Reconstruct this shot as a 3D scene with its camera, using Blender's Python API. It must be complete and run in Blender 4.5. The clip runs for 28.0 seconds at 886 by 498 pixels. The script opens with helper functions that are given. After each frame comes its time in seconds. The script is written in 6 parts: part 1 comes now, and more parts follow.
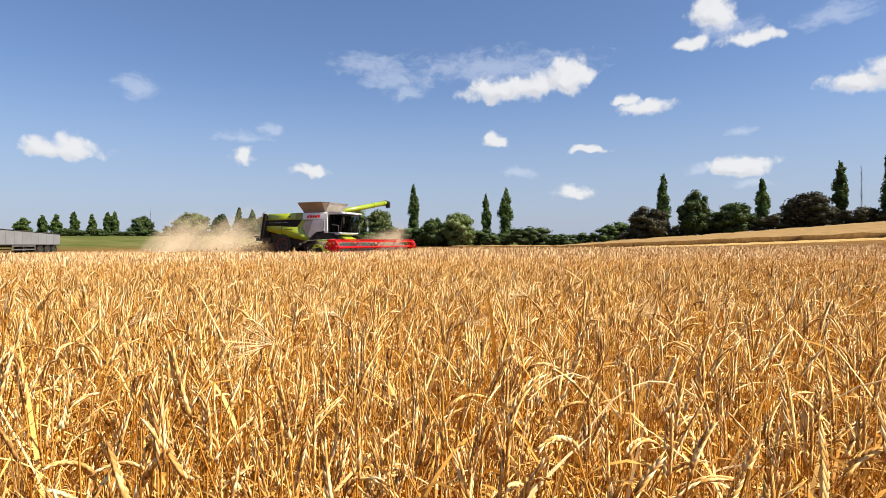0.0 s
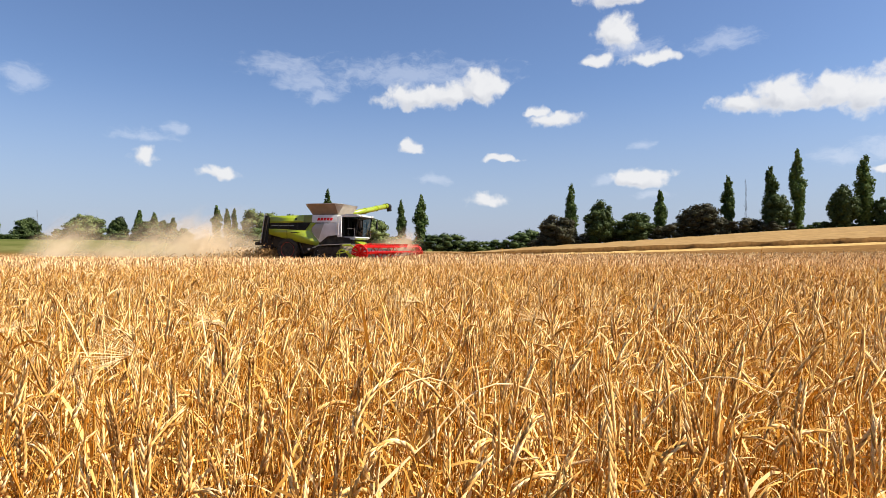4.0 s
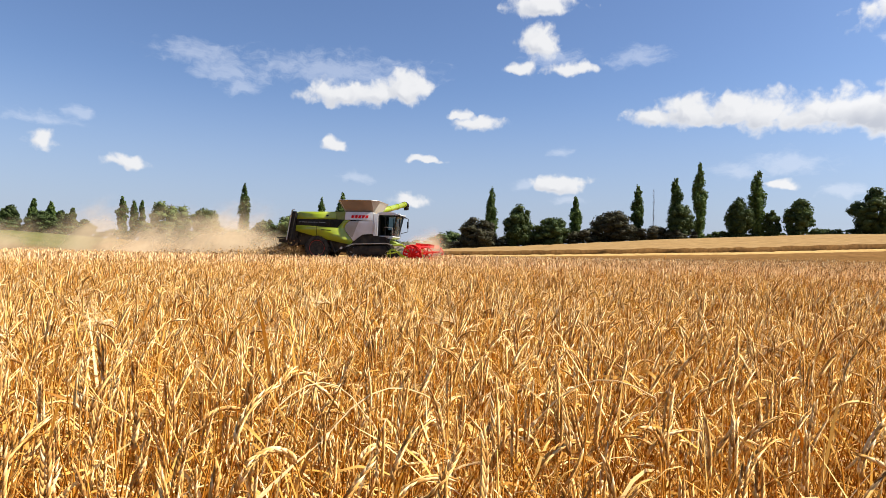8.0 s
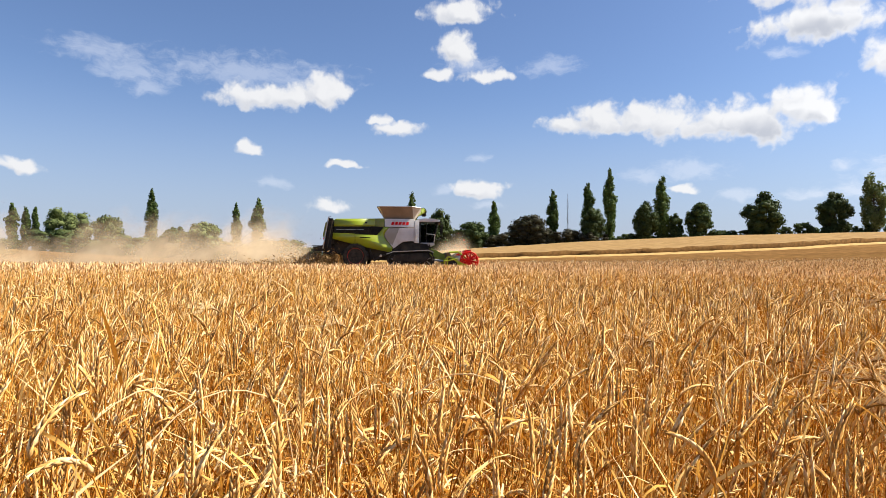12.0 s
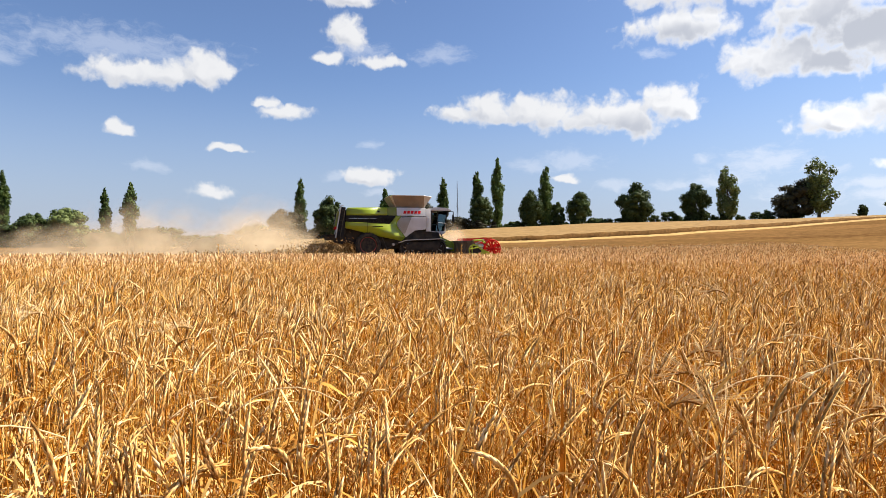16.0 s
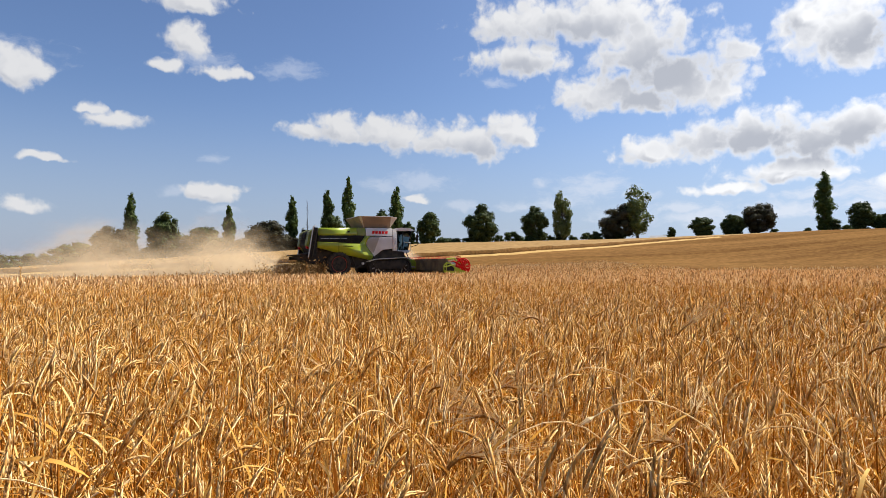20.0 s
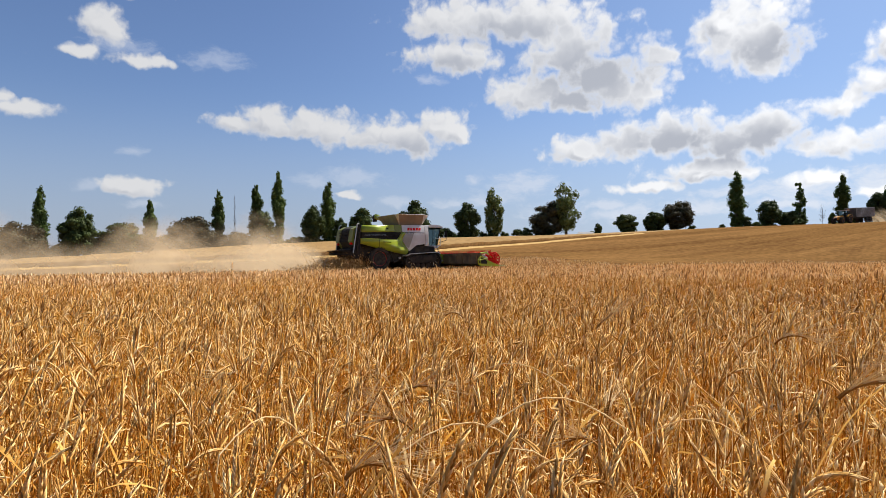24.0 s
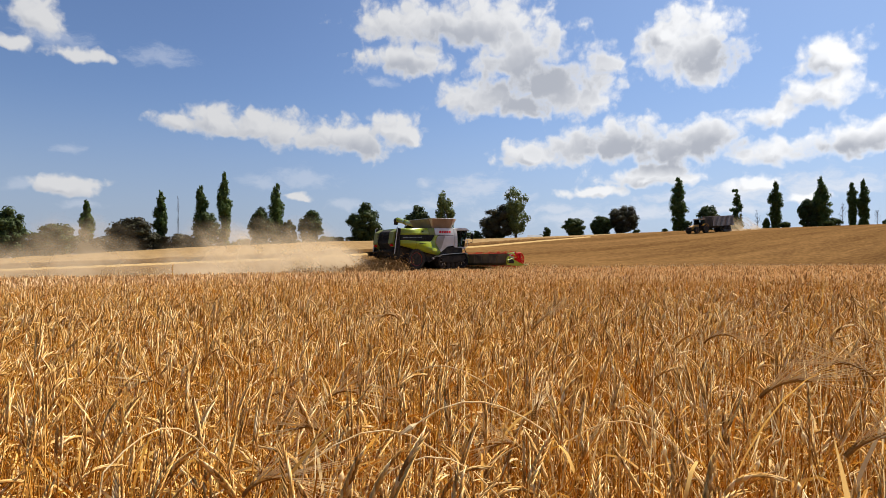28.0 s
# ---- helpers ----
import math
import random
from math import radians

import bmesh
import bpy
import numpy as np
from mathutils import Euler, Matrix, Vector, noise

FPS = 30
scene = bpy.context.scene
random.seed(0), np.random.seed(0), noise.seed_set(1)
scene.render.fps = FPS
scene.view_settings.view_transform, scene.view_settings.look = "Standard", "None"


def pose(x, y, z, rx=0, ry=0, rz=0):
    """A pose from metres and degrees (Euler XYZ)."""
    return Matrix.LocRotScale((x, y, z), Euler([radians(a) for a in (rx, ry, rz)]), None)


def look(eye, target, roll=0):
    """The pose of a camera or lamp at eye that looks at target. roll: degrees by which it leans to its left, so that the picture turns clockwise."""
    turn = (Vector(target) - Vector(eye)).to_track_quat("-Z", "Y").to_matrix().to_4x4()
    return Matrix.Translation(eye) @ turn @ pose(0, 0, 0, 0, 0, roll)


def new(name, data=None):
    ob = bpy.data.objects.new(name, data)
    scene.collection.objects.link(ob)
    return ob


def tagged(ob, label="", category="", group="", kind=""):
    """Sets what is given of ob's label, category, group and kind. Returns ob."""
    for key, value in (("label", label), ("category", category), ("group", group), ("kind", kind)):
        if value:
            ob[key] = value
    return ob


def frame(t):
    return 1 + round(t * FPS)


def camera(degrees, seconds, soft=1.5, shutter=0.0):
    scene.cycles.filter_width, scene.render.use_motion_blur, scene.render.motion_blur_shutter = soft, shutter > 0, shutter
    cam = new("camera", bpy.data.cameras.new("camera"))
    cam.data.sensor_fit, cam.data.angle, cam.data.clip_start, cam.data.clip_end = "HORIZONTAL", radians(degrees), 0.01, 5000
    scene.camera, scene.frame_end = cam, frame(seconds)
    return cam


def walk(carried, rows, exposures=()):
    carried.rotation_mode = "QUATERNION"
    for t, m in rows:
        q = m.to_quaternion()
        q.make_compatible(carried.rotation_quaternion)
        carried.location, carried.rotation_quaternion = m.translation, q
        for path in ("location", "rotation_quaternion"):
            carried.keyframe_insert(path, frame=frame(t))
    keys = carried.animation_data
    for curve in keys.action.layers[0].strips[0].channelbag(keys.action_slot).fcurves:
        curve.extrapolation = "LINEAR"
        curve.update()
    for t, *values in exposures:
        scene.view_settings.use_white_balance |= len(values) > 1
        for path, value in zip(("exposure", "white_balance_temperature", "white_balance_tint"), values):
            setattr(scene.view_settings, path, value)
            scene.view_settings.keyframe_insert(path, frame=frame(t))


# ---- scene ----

PATH = [
    (0.0, 0.000, 0.000, 1.200, -0.60, 0.39, 0.00),
    (0.5, 0.017, -0.016, 1.207, -0.36, 0.48, -0.39),
    (1.0, 0.040, -0.014, 1.207, -0.54, 0.73, -1.20),
    (1.5, 0.052, -0.014, 1.206, -0.42, 0.43, -2.44),
    (2.0, 0.077, -0.011, 1.202, -0.54, 0.07, -4.13),
    (2.5, 0.087, -0.016, 1.201, 0.37, 0.04, -5.14),
    (3.0, 0.094, -0.013, 1.195, -0.22, 0.33, -6.10),
    (3.5, 0.103, -0.020, 1.199, -0.13, 0.26, -7.03),
    (5.5, 0.145, -0.044, 1.206, 0.02, -0.17, -10.74),
    (6.0, 0.161, -0.059, 1.208, 0.06, 0.00, -11.32),
    (6.5, 0.172, -0.072, 1.209, 0.42, -0.29, -12.52),
    (7.0, 0.169, -0.067, 1.212, 0.64, -0.79, -12.99),
    (7.5, 0.179, -0.057, 1.206, 0.15, -1.14, -14.57),
    (8.0, 0.158, -0.039, 1.212, 0.06, -1.34, -15.58),
    (8.5, 0.132, -0.018, 1.223, 0.95, -0.55, -17.05),
    (9.0, 0.166, -0.003, 1.209, 0.53, -0.66, -17.85),
    (9.5, 0.207, -0.017, 1.201, 0.42, -0.27, -18.40),
    (10.0, 0.235, -0.038, 1.201, 0.52, -0.22, -19.08),
    (10.5, 0.252, -0.036, 1.200, 0.21, -0.10, -20.42),
    (11.0, 0.275, -0.051, 1.201, 0.38, -0.08, -21.09),
    (11.5, 0.299, -0.067, 1.193, 0.66, -0.36, -22.26),
    (12.0, 0.308, -0.068, 1.193, 0.65, -0.44, -23.07),
    (12.5, 0.313, -0.068, 1.193, 0.96, -0.91, -23.19),
    (13.0, 0.348, -0.071, 1.214, 1.12, -0.69, -25.36),
    (13.5, 0.374, -0.055, 1.229, 0.40, -0.36, -27.90),
    (15.5, 0.437, -0.068, 1.236, -0.21, -0.12, -32.43),
    (16.0, 0.461, -0.077, 1.232, -0.50, -0.12, -33.37),
    (16.5, 0.480, -0.075, 1.239, -0.38, 0.41, -35.09),
    (17.0, 0.505, -0.087, 1.243, -0.39, 0.34, -36.35),
    (17.5, 0.535, -0.090, 1.255, -0.50, 0.99, -38.21),
    (18.0, 0.558, -0.069, 1.251, -0.11, 0.27, -40.65),
    (18.5, 0.608, -0.066, 1.269, -0.31, 1.21, -43.37),
    (19.0, 0.636, -0.069, 1.276, 1.22, 0.52, -44.81),
    (19.5, 0.654, -0.075, 1.271, 1.16, -0.00, -46.12),
    (20.0, 0.677, -0.064, 1.276, 1.31, 0.16, -47.43),
    (20.5, 0.682, -0.052, 1.268, 1.10, -0.16, -47.96),
    (22.5, 0.713, -0.054, 1.259, 0.88, -0.55, -50.28),
    (23.0, 0.728, -0.051, 1.268, 1.13, -0.18, -51.47),
    (23.5, 0.782, -0.053, 1.262, 0.77, 0.19, -53.10),
    (24.0, 0.783, -0.052, 1.266, 0.93, 0.43, -53.78),
    (24.5, 0.799, -0.060, 1.270, 1.09, 0.74, -54.43),
    (25.0, 0.825, -0.059, 1.263, 0.76, 0.84, -55.64),
    (25.5, 0.823, -0.069, 1.260, 0.89, 0.59, -55.79),
    (26.0, 0.836, -0.076, 1.262, 0.93, 0.74, -56.28),
    (26.5, 0.851, -0.078, 1.261, 1.42, 0.81, -57.04),
    (27.0, 0.859, -0.067, 1.257, 1.11, 0.55, -57.51),
    (27.5, 0.869, -0.069, 1.256, 0.98, 0.67, -57.96),
    (28.0, 0.876, -0.067, 1.254, 1.17, 0.39, -58.44),
]


cam = camera(72.9, 28.0, soft=0.85)
walk(cam, [(t, pose(x, y, z, 90 + pitch, roll, yaw)) for t, x, y, z, pitch, roll, yaw in PATH],
     exposures=[(0.0, 0.99), (13.0, 1.06), (17.0, 1.00), (20.0, 0.83), (23.0, 0.77), (28.0, 0.70)])

# ---- world, sun ----
SUN_AZ, SUN_EL = -108.0, 51.0          # azimuth from +y, positive to the left

SMALL_CLOUDS = [(32.4, 7.8, 3.32, 1.15), (18.5, 7.9, 1.43, 0.86), (12.5, 6.6, 1.84, 0.81), (-5.0, 9.5, 1.34, 0.76), (-16.6, 12.6, 1.55, 0.59), (-18.6, 12.0, 2.58, 0.79), (-13.7, 8.5, 1.84, 0.43), (-11.9, 4.8, 2.25, 0.79), (-26.6, 6.6, 3.52, 0.79)]
PUFFY_CLOUD = [(-5.3, 14.1, 3.61, 1.21), (-8.4, 14.4, 3.59, 1.45), (-11.8, 15.0, 2.66, 1.81)]
TWIN_CLOUD = [(-24.5, 19.2, 2.25, 2.0), (-22.6, 16.8, 1.7, 0.75), (-27.0, 16.7, 2.6, 0.62), (-24.7, 22.3, 3.7, 1.5)]
LONG_CLOUD = [(-43.9, 12.0, 3.4, 1.95), (-48.5, 11.7, 3.0, 1.7), (-39.4, 11.9, 4.2, 1.45), (-45.2, 11.2, 3.6, 1.35), (-50.3, 11.2, 3.8, 1.5), (-34.7, 12.4, 2.39, 1.09), (-37.8, 12.6, 2.95, 1.57), (-40.9, 12.4, 3.20, 1.81), (-43.8, 11.3, 3.15, 1.57), (-46.7, 11.3, 2.81, 1.33), (-49.5, 11.8, 2.76, 1.69), (-51.7, 10.9, 2.44, 1.93), (-53.4, 12.4, 3.20, 1.81), (-55.3, 11.8, 1.64, 1.19)]
HIGH_CLOUD = [(-55.4, 21.8, 6.29, 2.54), (-62.2, 21.8, 7.02, 3.02), (-66.2, 19.1, 6.31, 3.63), (-69.0, 16.9, 6.47, 3.75), (-70.9, 14.8, 4.72, 2.54), (-62.1, 15.4, 5.15, 2.30), (-65.6, 14.6, 4.02, 1.69), (-74.2, 17.6, 1.69, 1.08), (-54.8, 18.7, 5.10, 1.93)]
EAST_CLOUD = [(-81.0, 18.5, 5.06, 3.63), (-82.4, 16.6, 3.23, 2.06), (-79.4, 19.7, 3.60, 2.42)]
LOW_CLOUD = [(-73.2, 10.4, 3.8, 1.9), (-77.4, 10.4, 4.2, 2.2), (-67.0, 9.8, 3.88, 1.81), (-71.3, 10.5, 3.43, 2.18), (-75.2, 10.8, 4.93, 2.54), (-79.3, 10.2, 4.11, 2.78), (-82.3, 10.5, 3.73, 2.54), (-77.7, 7.7, 6.01, 1.33), (-72.8, 6.3, 3.28, 0.67), (-26.3, 6.4, 3.16, 1.03), (-12.2, 4.7, 2.17, 0.91), (-44.8, 6.1, 1.62, 0.49)]
FAR_CLOUDS = [(-91.6, 15.9, 2.79, 1.93), (-91.2, 13.4, 3.98, 1.69), (-87.5, 11.9, 2.54, 1.33), (-87.5, 8.9, 2.91, 1.33), (-93.3, 9.4, 4.72, 1.81), (-86.2, 6.2, 2.57, 0.85), (-72.6, 6.3, 2.82, 0.67), (-89.8, 4.9, 2.27, 0.67), (-77.3, 7.2, 5.44, 0.85)]
THIN_CLOUDS = [(-58.0, 5.6, 3.4, 0.9), (-64.5, 4.2, 3.0, 0.8), (-71.0, 4.0, 3.6, 0.9), (-77.0, 4.4, 3.6, 0.9), (-85.0, 5.4, 4.0, 1.1), (-91.0, 6.0, 4.2, 1.1), (-84.0, 4.4, 3.0, 0.6), (-69.0, 4.8, 2.2, 0.5), (-80.0, 5.6, 3.6, 0.6), (-66.0, 6.0, 1.8, 0.4), (-49.0, 5.4, 1.6, 0.5), (-55.0, 5.2, 2.4, 0.5), (-25.6, 17.7, 2.6, 0.7), (27.0, 13.2, 1.54, 0.97), (18.4, 9.6, 2.29, 0.54), (15.9, 10.4, 0.93, 0.49), (6.5, 16.3, 3.60, 1.09), (4.4, 15.2, 3.01, 1.21), (3.1, 14.1, 1.62, 0.86), (-5.3, 16.2, 7.83, 1.33), (-7.3, 6.6, 1.61, 0.49), (-23.7, 6.3, 1.58, 0.49), (-33.2, 17.4, 2.53, 0.85), (-27.2, 4.8, 1.44, 0.49), (-61.6, 7.0, 3.23, 1.21), (-45.1, 7.8, 2.90, 1.09), (-41.8, 7.3, 2.17, 0.73), (-26.3, 9.4, 1.26, 0.49), (-56.9, 7.4, 0.96, 0.43), (-52.7, 16.6, 1.29, 0.49)]
BELLIES = [(-67.6, 16.8, 5.40, 2.54), (-66.6, 14.4, 4.00, 1.21), (-75.2, 10.1, 5.09, 1.33), (-79.3, 8.9, 3.60, 1.33), (-82.3, 9.8, 2.98, 1.21), (-53.8, 17.9, 3.31, 0.73), (-59.6, 20.6, 4.73, 1.09), (-39.7, 10.7, 5.39, 0.85), (-50.0, 10.4, 3.62, 0.85), (-93.3, 8.5, 3.73, 0.85), (-83.1, 16.8, 3.30, 1.51)]


def build_world():
    world = bpy.data.worlds.new("summer_sky")
    scene.world = world
    world.use_nodes = True
    nt = world.node_tree
    nt.nodes.clear()

    def math_node(op, a, b=None, c=None, clamp=False):
        n = nt.nodes.new("ShaderNodeMath")
        n.operation, n.use_clamp = op, clamp
        for i, v in enumerate((a, b, c)):
            if v is None:
                continue
            if isinstance(v, (int, float)):
                n.inputs[i].default_value = v
            else:
                nt.links.new(v, n.inputs[i])
        return n.outputs[0]

    sky = nt.nodes.new("ShaderNodeTexSky")
    sky.sky_type, sky.sun_disc = "NISHITA", False
    sky.sun_elevation = radians(SUN_EL)
    sky.sun_rotation = radians(-SUN_AZ)
    sky.altitude, sky.air_density, sky.dust_density, sky.ozone_density = 100, 1.0, 0.6, 2.0
    coords = nt.nodes.new("ShaderNodeTexCoord").outputs["Generated"]
    sep = nt.nodes.new("ShaderNodeSeparateXYZ")
    nt.links.new(coords, sep.inputs[0])
    x, y, z = sep.outputs
    az = math_node("MULTIPLY", math_node("ARCTAN2", math_node("MULTIPLY", x, -1.0), y), 180 / math.pi)
    el = math_node("MULTIPLY", math_node("ARCSINE", z), 180 / math.pi)
    comb = nt.nodes.new("ShaderNodeCombineXYZ")
    nt.links.new(az, comb.inputs[0])
    nt.links.new(el, comb.inputs[1])
    flat = comb.outputs[0]

    def shifted(v, by, scale=(1, 1, 0)):
        n = nt.nodes.new("ShaderNodeVectorMath")
        n.operation = "MULTIPLY_ADD"
        nt.links.new(v, n.inputs[0])
        n.inputs[1].default_value, n.inputs[2].default_value = scale, (*by, 0)
        return n.outputs[0]

    def fbm(v, scale, detail, rough=0.6):
        n = nt.nodes.new("ShaderNodeTexNoise")
        n.noise_dimensions = "2D"
        n.inputs["Scale"].default_value = scale
        n.inputs["Detail"].default_value = detail
        n.inputs["Roughness"].default_value = rough
        nt.links.new(v, n.inputs["Vector"])
        return n

    def heads(v):
        """Cauliflower heads of three sizes: 0 in the middle of a head, rising towards the creases."""
        total = None
        for scale, share in ((0.38, 0.58), (1.0, 0.34), (2.6, 0.08)):
            n = nt.nodes.new("ShaderNodeTexVoronoi")
            n.voronoi_dimensions, n.feature = "2D", "SMOOTH_F1"
            n.inputs["Scale"].default_value = scale
            n.inputs["Smoothness"].default_value = 0.35
            nt.links.new(v, n.inputs["Vector"])
            part_of = math_node("MULTIPLY", n.outputs["Distance"], share)
            total = part_of if total is None else math_node("ADD", total, part_of)
        return math_node("ADD", total, -0.36)

    shift = nt.nodes.new("ShaderNodeVectorMath")
    shift.operation = "SUBTRACT"
    nt.links.new(fbm(flat, 0.5, 2.5, 0.5).outputs["Color"], shift.inputs[0])
    shift.inputs[1].default_value = (0.5, 0.5, 0.5)
    warp = nt.nodes.new("ShaderNodeVectorMath")
    warp.operation = "MULTIPLY_ADD"
    nt.links.new(shift.outputs[0], warp.inputs[0])
    warp.inputs[1].default_value = (2.0, 1.1, 0)
    nt.links.new(flat, warp.inputs[2])
    bent = warp.outputs[0]
    sunward = shifted(bent, (-0.75, 0.65))             # the way to the sun across the sky

    def field(v, puffs, smooth):
        best = None
        for a, e, w, h in puffs:
            h = h * 1.1
            n = shifted(v, (-a / w, -(e - 0.12 * h) / h), (1 / w, 1 / h, 0))
            under = nt.nodes.new("ShaderNodeVectorMath")           # a cloud's base is flatter than its top
            under.operation = "MULTIPLY"
            nt.links.new(n, under.inputs[0])
            under.inputs[1].default_value = (-1, -1.5, 0)
            both = nt.nodes.new("ShaderNodeVectorMath")
            both.operation = "MAXIMUM"
            nt.links.new(n, both.inputs[0])
            nt.links.new(under.outputs[0], both.inputs[1])
            n = both.outputs[0]
            d = nt.nodes.new("ShaderNodeVectorMath")
            d.operation = "LENGTH"
            nt.links.new(n, d.inputs[0])
            d = d.outputs["Value"]
            best = d if best is None else math_node("SMOOTH_MIN", best, d, smooth)
        return best

    def step(v, lo, hi, a=1.0, b=0.0):
        m = nt.nodes.new("ShaderNodeMapRange")
        m.interpolation_type = "SMOOTHSTEP"
        nt.links.new(v, m.inputs["Value"])
        for k, x in (("From Min", lo), ("From Max", hi), ("To Min", a), ("To Max", b)):
            m.inputs[k].default_value = x
        return m.outputs[0]

    bumps, bumps_sun = heads(bent), heads(sunward)
    fine = math_node("ADD", fbm(flat, 2.2, 5, 0.6).outputs[0], -0.5)
    puffs = SMALL_CLOUDS + PUFFY_CLOUD + TWIN_CLOUD + LONG_CLOUD + HIGH_CLOUD + EAST_CLOUD + LOW_CLOUD + FAR_CLOUDS
    body, body_sun = field(bent, puffs, 0.22), field(sunward, puffs, 0.22)
    edge = math_node("MULTIPLY_ADD", fine, 0.34, math_node("MULTIPLY_ADD", bumps, 1.15, body))
    solid = step(edge, 0.52, 1.12)
    thin = math_node("MULTIPLY", step(math_node("MULTIPLY_ADD", fbm(shifted(bent, (0, 0), (0.55, 1.2, 0)), 0.9, 7, 0.65).outputs[0], 2.2, math_node("ADD", field(bent, THIN_CLOUDS, 0.3), -1.1)), 0.1, 1.4), 0.36)
    # grey where the cloud turns from the sun, white at its thin rims
    slope = math_node("MULTIPLY_ADD", math_node("SUBTRACT", bumps_sun, bumps), 0.9, math_node("SUBTRACT", body_sun, body))
    away = math_node("MULTIPLY", step(slope, -0.50, 0.42), step(edge, 0.20, 1.08))
    deep = math_node("MULTIPLY_ADD", bumps, 0.6, field(bent, BELLIES, 0.5))
    belly = math_node("MAXIMUM", math_node("MULTIPLY", step(deep, 0.35, 2.0), step(edge, 0.30, 1.05)), math_node("MULTIPLY", away, 0.92))
    veil = nt.nodes.new("ShaderNodeMapRange")          # summer haze low over the land
    veil.interpolation_type = "SMOOTHSTEP"
    nt.links.new(el, veil.inputs["Value"])
    for k, v in (("From Min", -2.0), ("From Max", 16.0), ("To Min", 0.8), ("To Max", 0.0)):
        veil.inputs[k].default_value = v

    def mix(f, a, b):
        n = nt.nodes.new("ShaderNodeMix")
        n.data_type = "RGBA"
        nt.links.new(f, n.inputs["Factor"])
        for s, v in ((n.inputs["A"], a), (n.inputs["B"], b)):
            if isinstance(v, tuple):
                s.default_value = v
            else:
                nt.links.new(v, s)
        return n.outputs["Result"]

    gain = nt.nodes.new("ShaderNodeVectorMath")
    gain.operation = "MULTIPLY"
    nt.links.new(sky.outputs[0], gain.inputs[0])
    gain.inputs[1].default_value = (0.0635, 0.0682, 0.0808)
    blue = gain.outputs[0]
    near_sun = step(az, -100.0, -35.0)                 # paler sky and whiter clouds towards the sun
    blue = mix(veil.outputs[0], blue, mix(near_sun, (0.262, 0.302, 0.405, 1), (0.415, 0.46, 0.545, 1)))
    blue = mix(math_node("MULTIPLY", near_sun, 0.35), blue, (0.30, 0.46, 0.74, 1))
    white = mix(near_sun, (0.53, 0.535, 0.55, 1), (0.78, 0.79, 0.81, 1))
    tone = mix(belly, white, (0.345, 0.365, 0.415, 1))
    col = mix(math_node("MULTIPLY", thin, math_node("MULTIPLY_ADD", near_sun, 1.3, 1.0), clamp=True), blue, mix(near_sun, (0.50, 0.53, 0.60, 1), (0.60, 0.63, 0.69, 1)))
    col = mix(solid, col, tone)
    bg = nt.nodes.new("ShaderNodeBackground")
    nt.links.new(col, bg.inputs[0])
    bg.inputs[1].default_value = 0.8
    nt.links.new(bg.outputs[0], nt.nodes.new("ShaderNodeOutputWorld").inputs[0])


build_world()
sun = new("sun", bpy.data.lights.new("sun", "SUN"))
sun.data.energy, sun.data.angle, sun.data.color = 5.0, radians(0.55), (1.0, 0.93, 0.82)
sun_from = Vector((-math.sin(radians(SUN_AZ)) * math.cos(radians(SUN_EL)), math.cos(radians(SUN_AZ)) * math.cos(radians(SUN_EL)), math.sin(radians(SUN_EL))))
sun.matrix_basis = look(sun_from * 60, (0, 0, 0))

# ---- materials ----


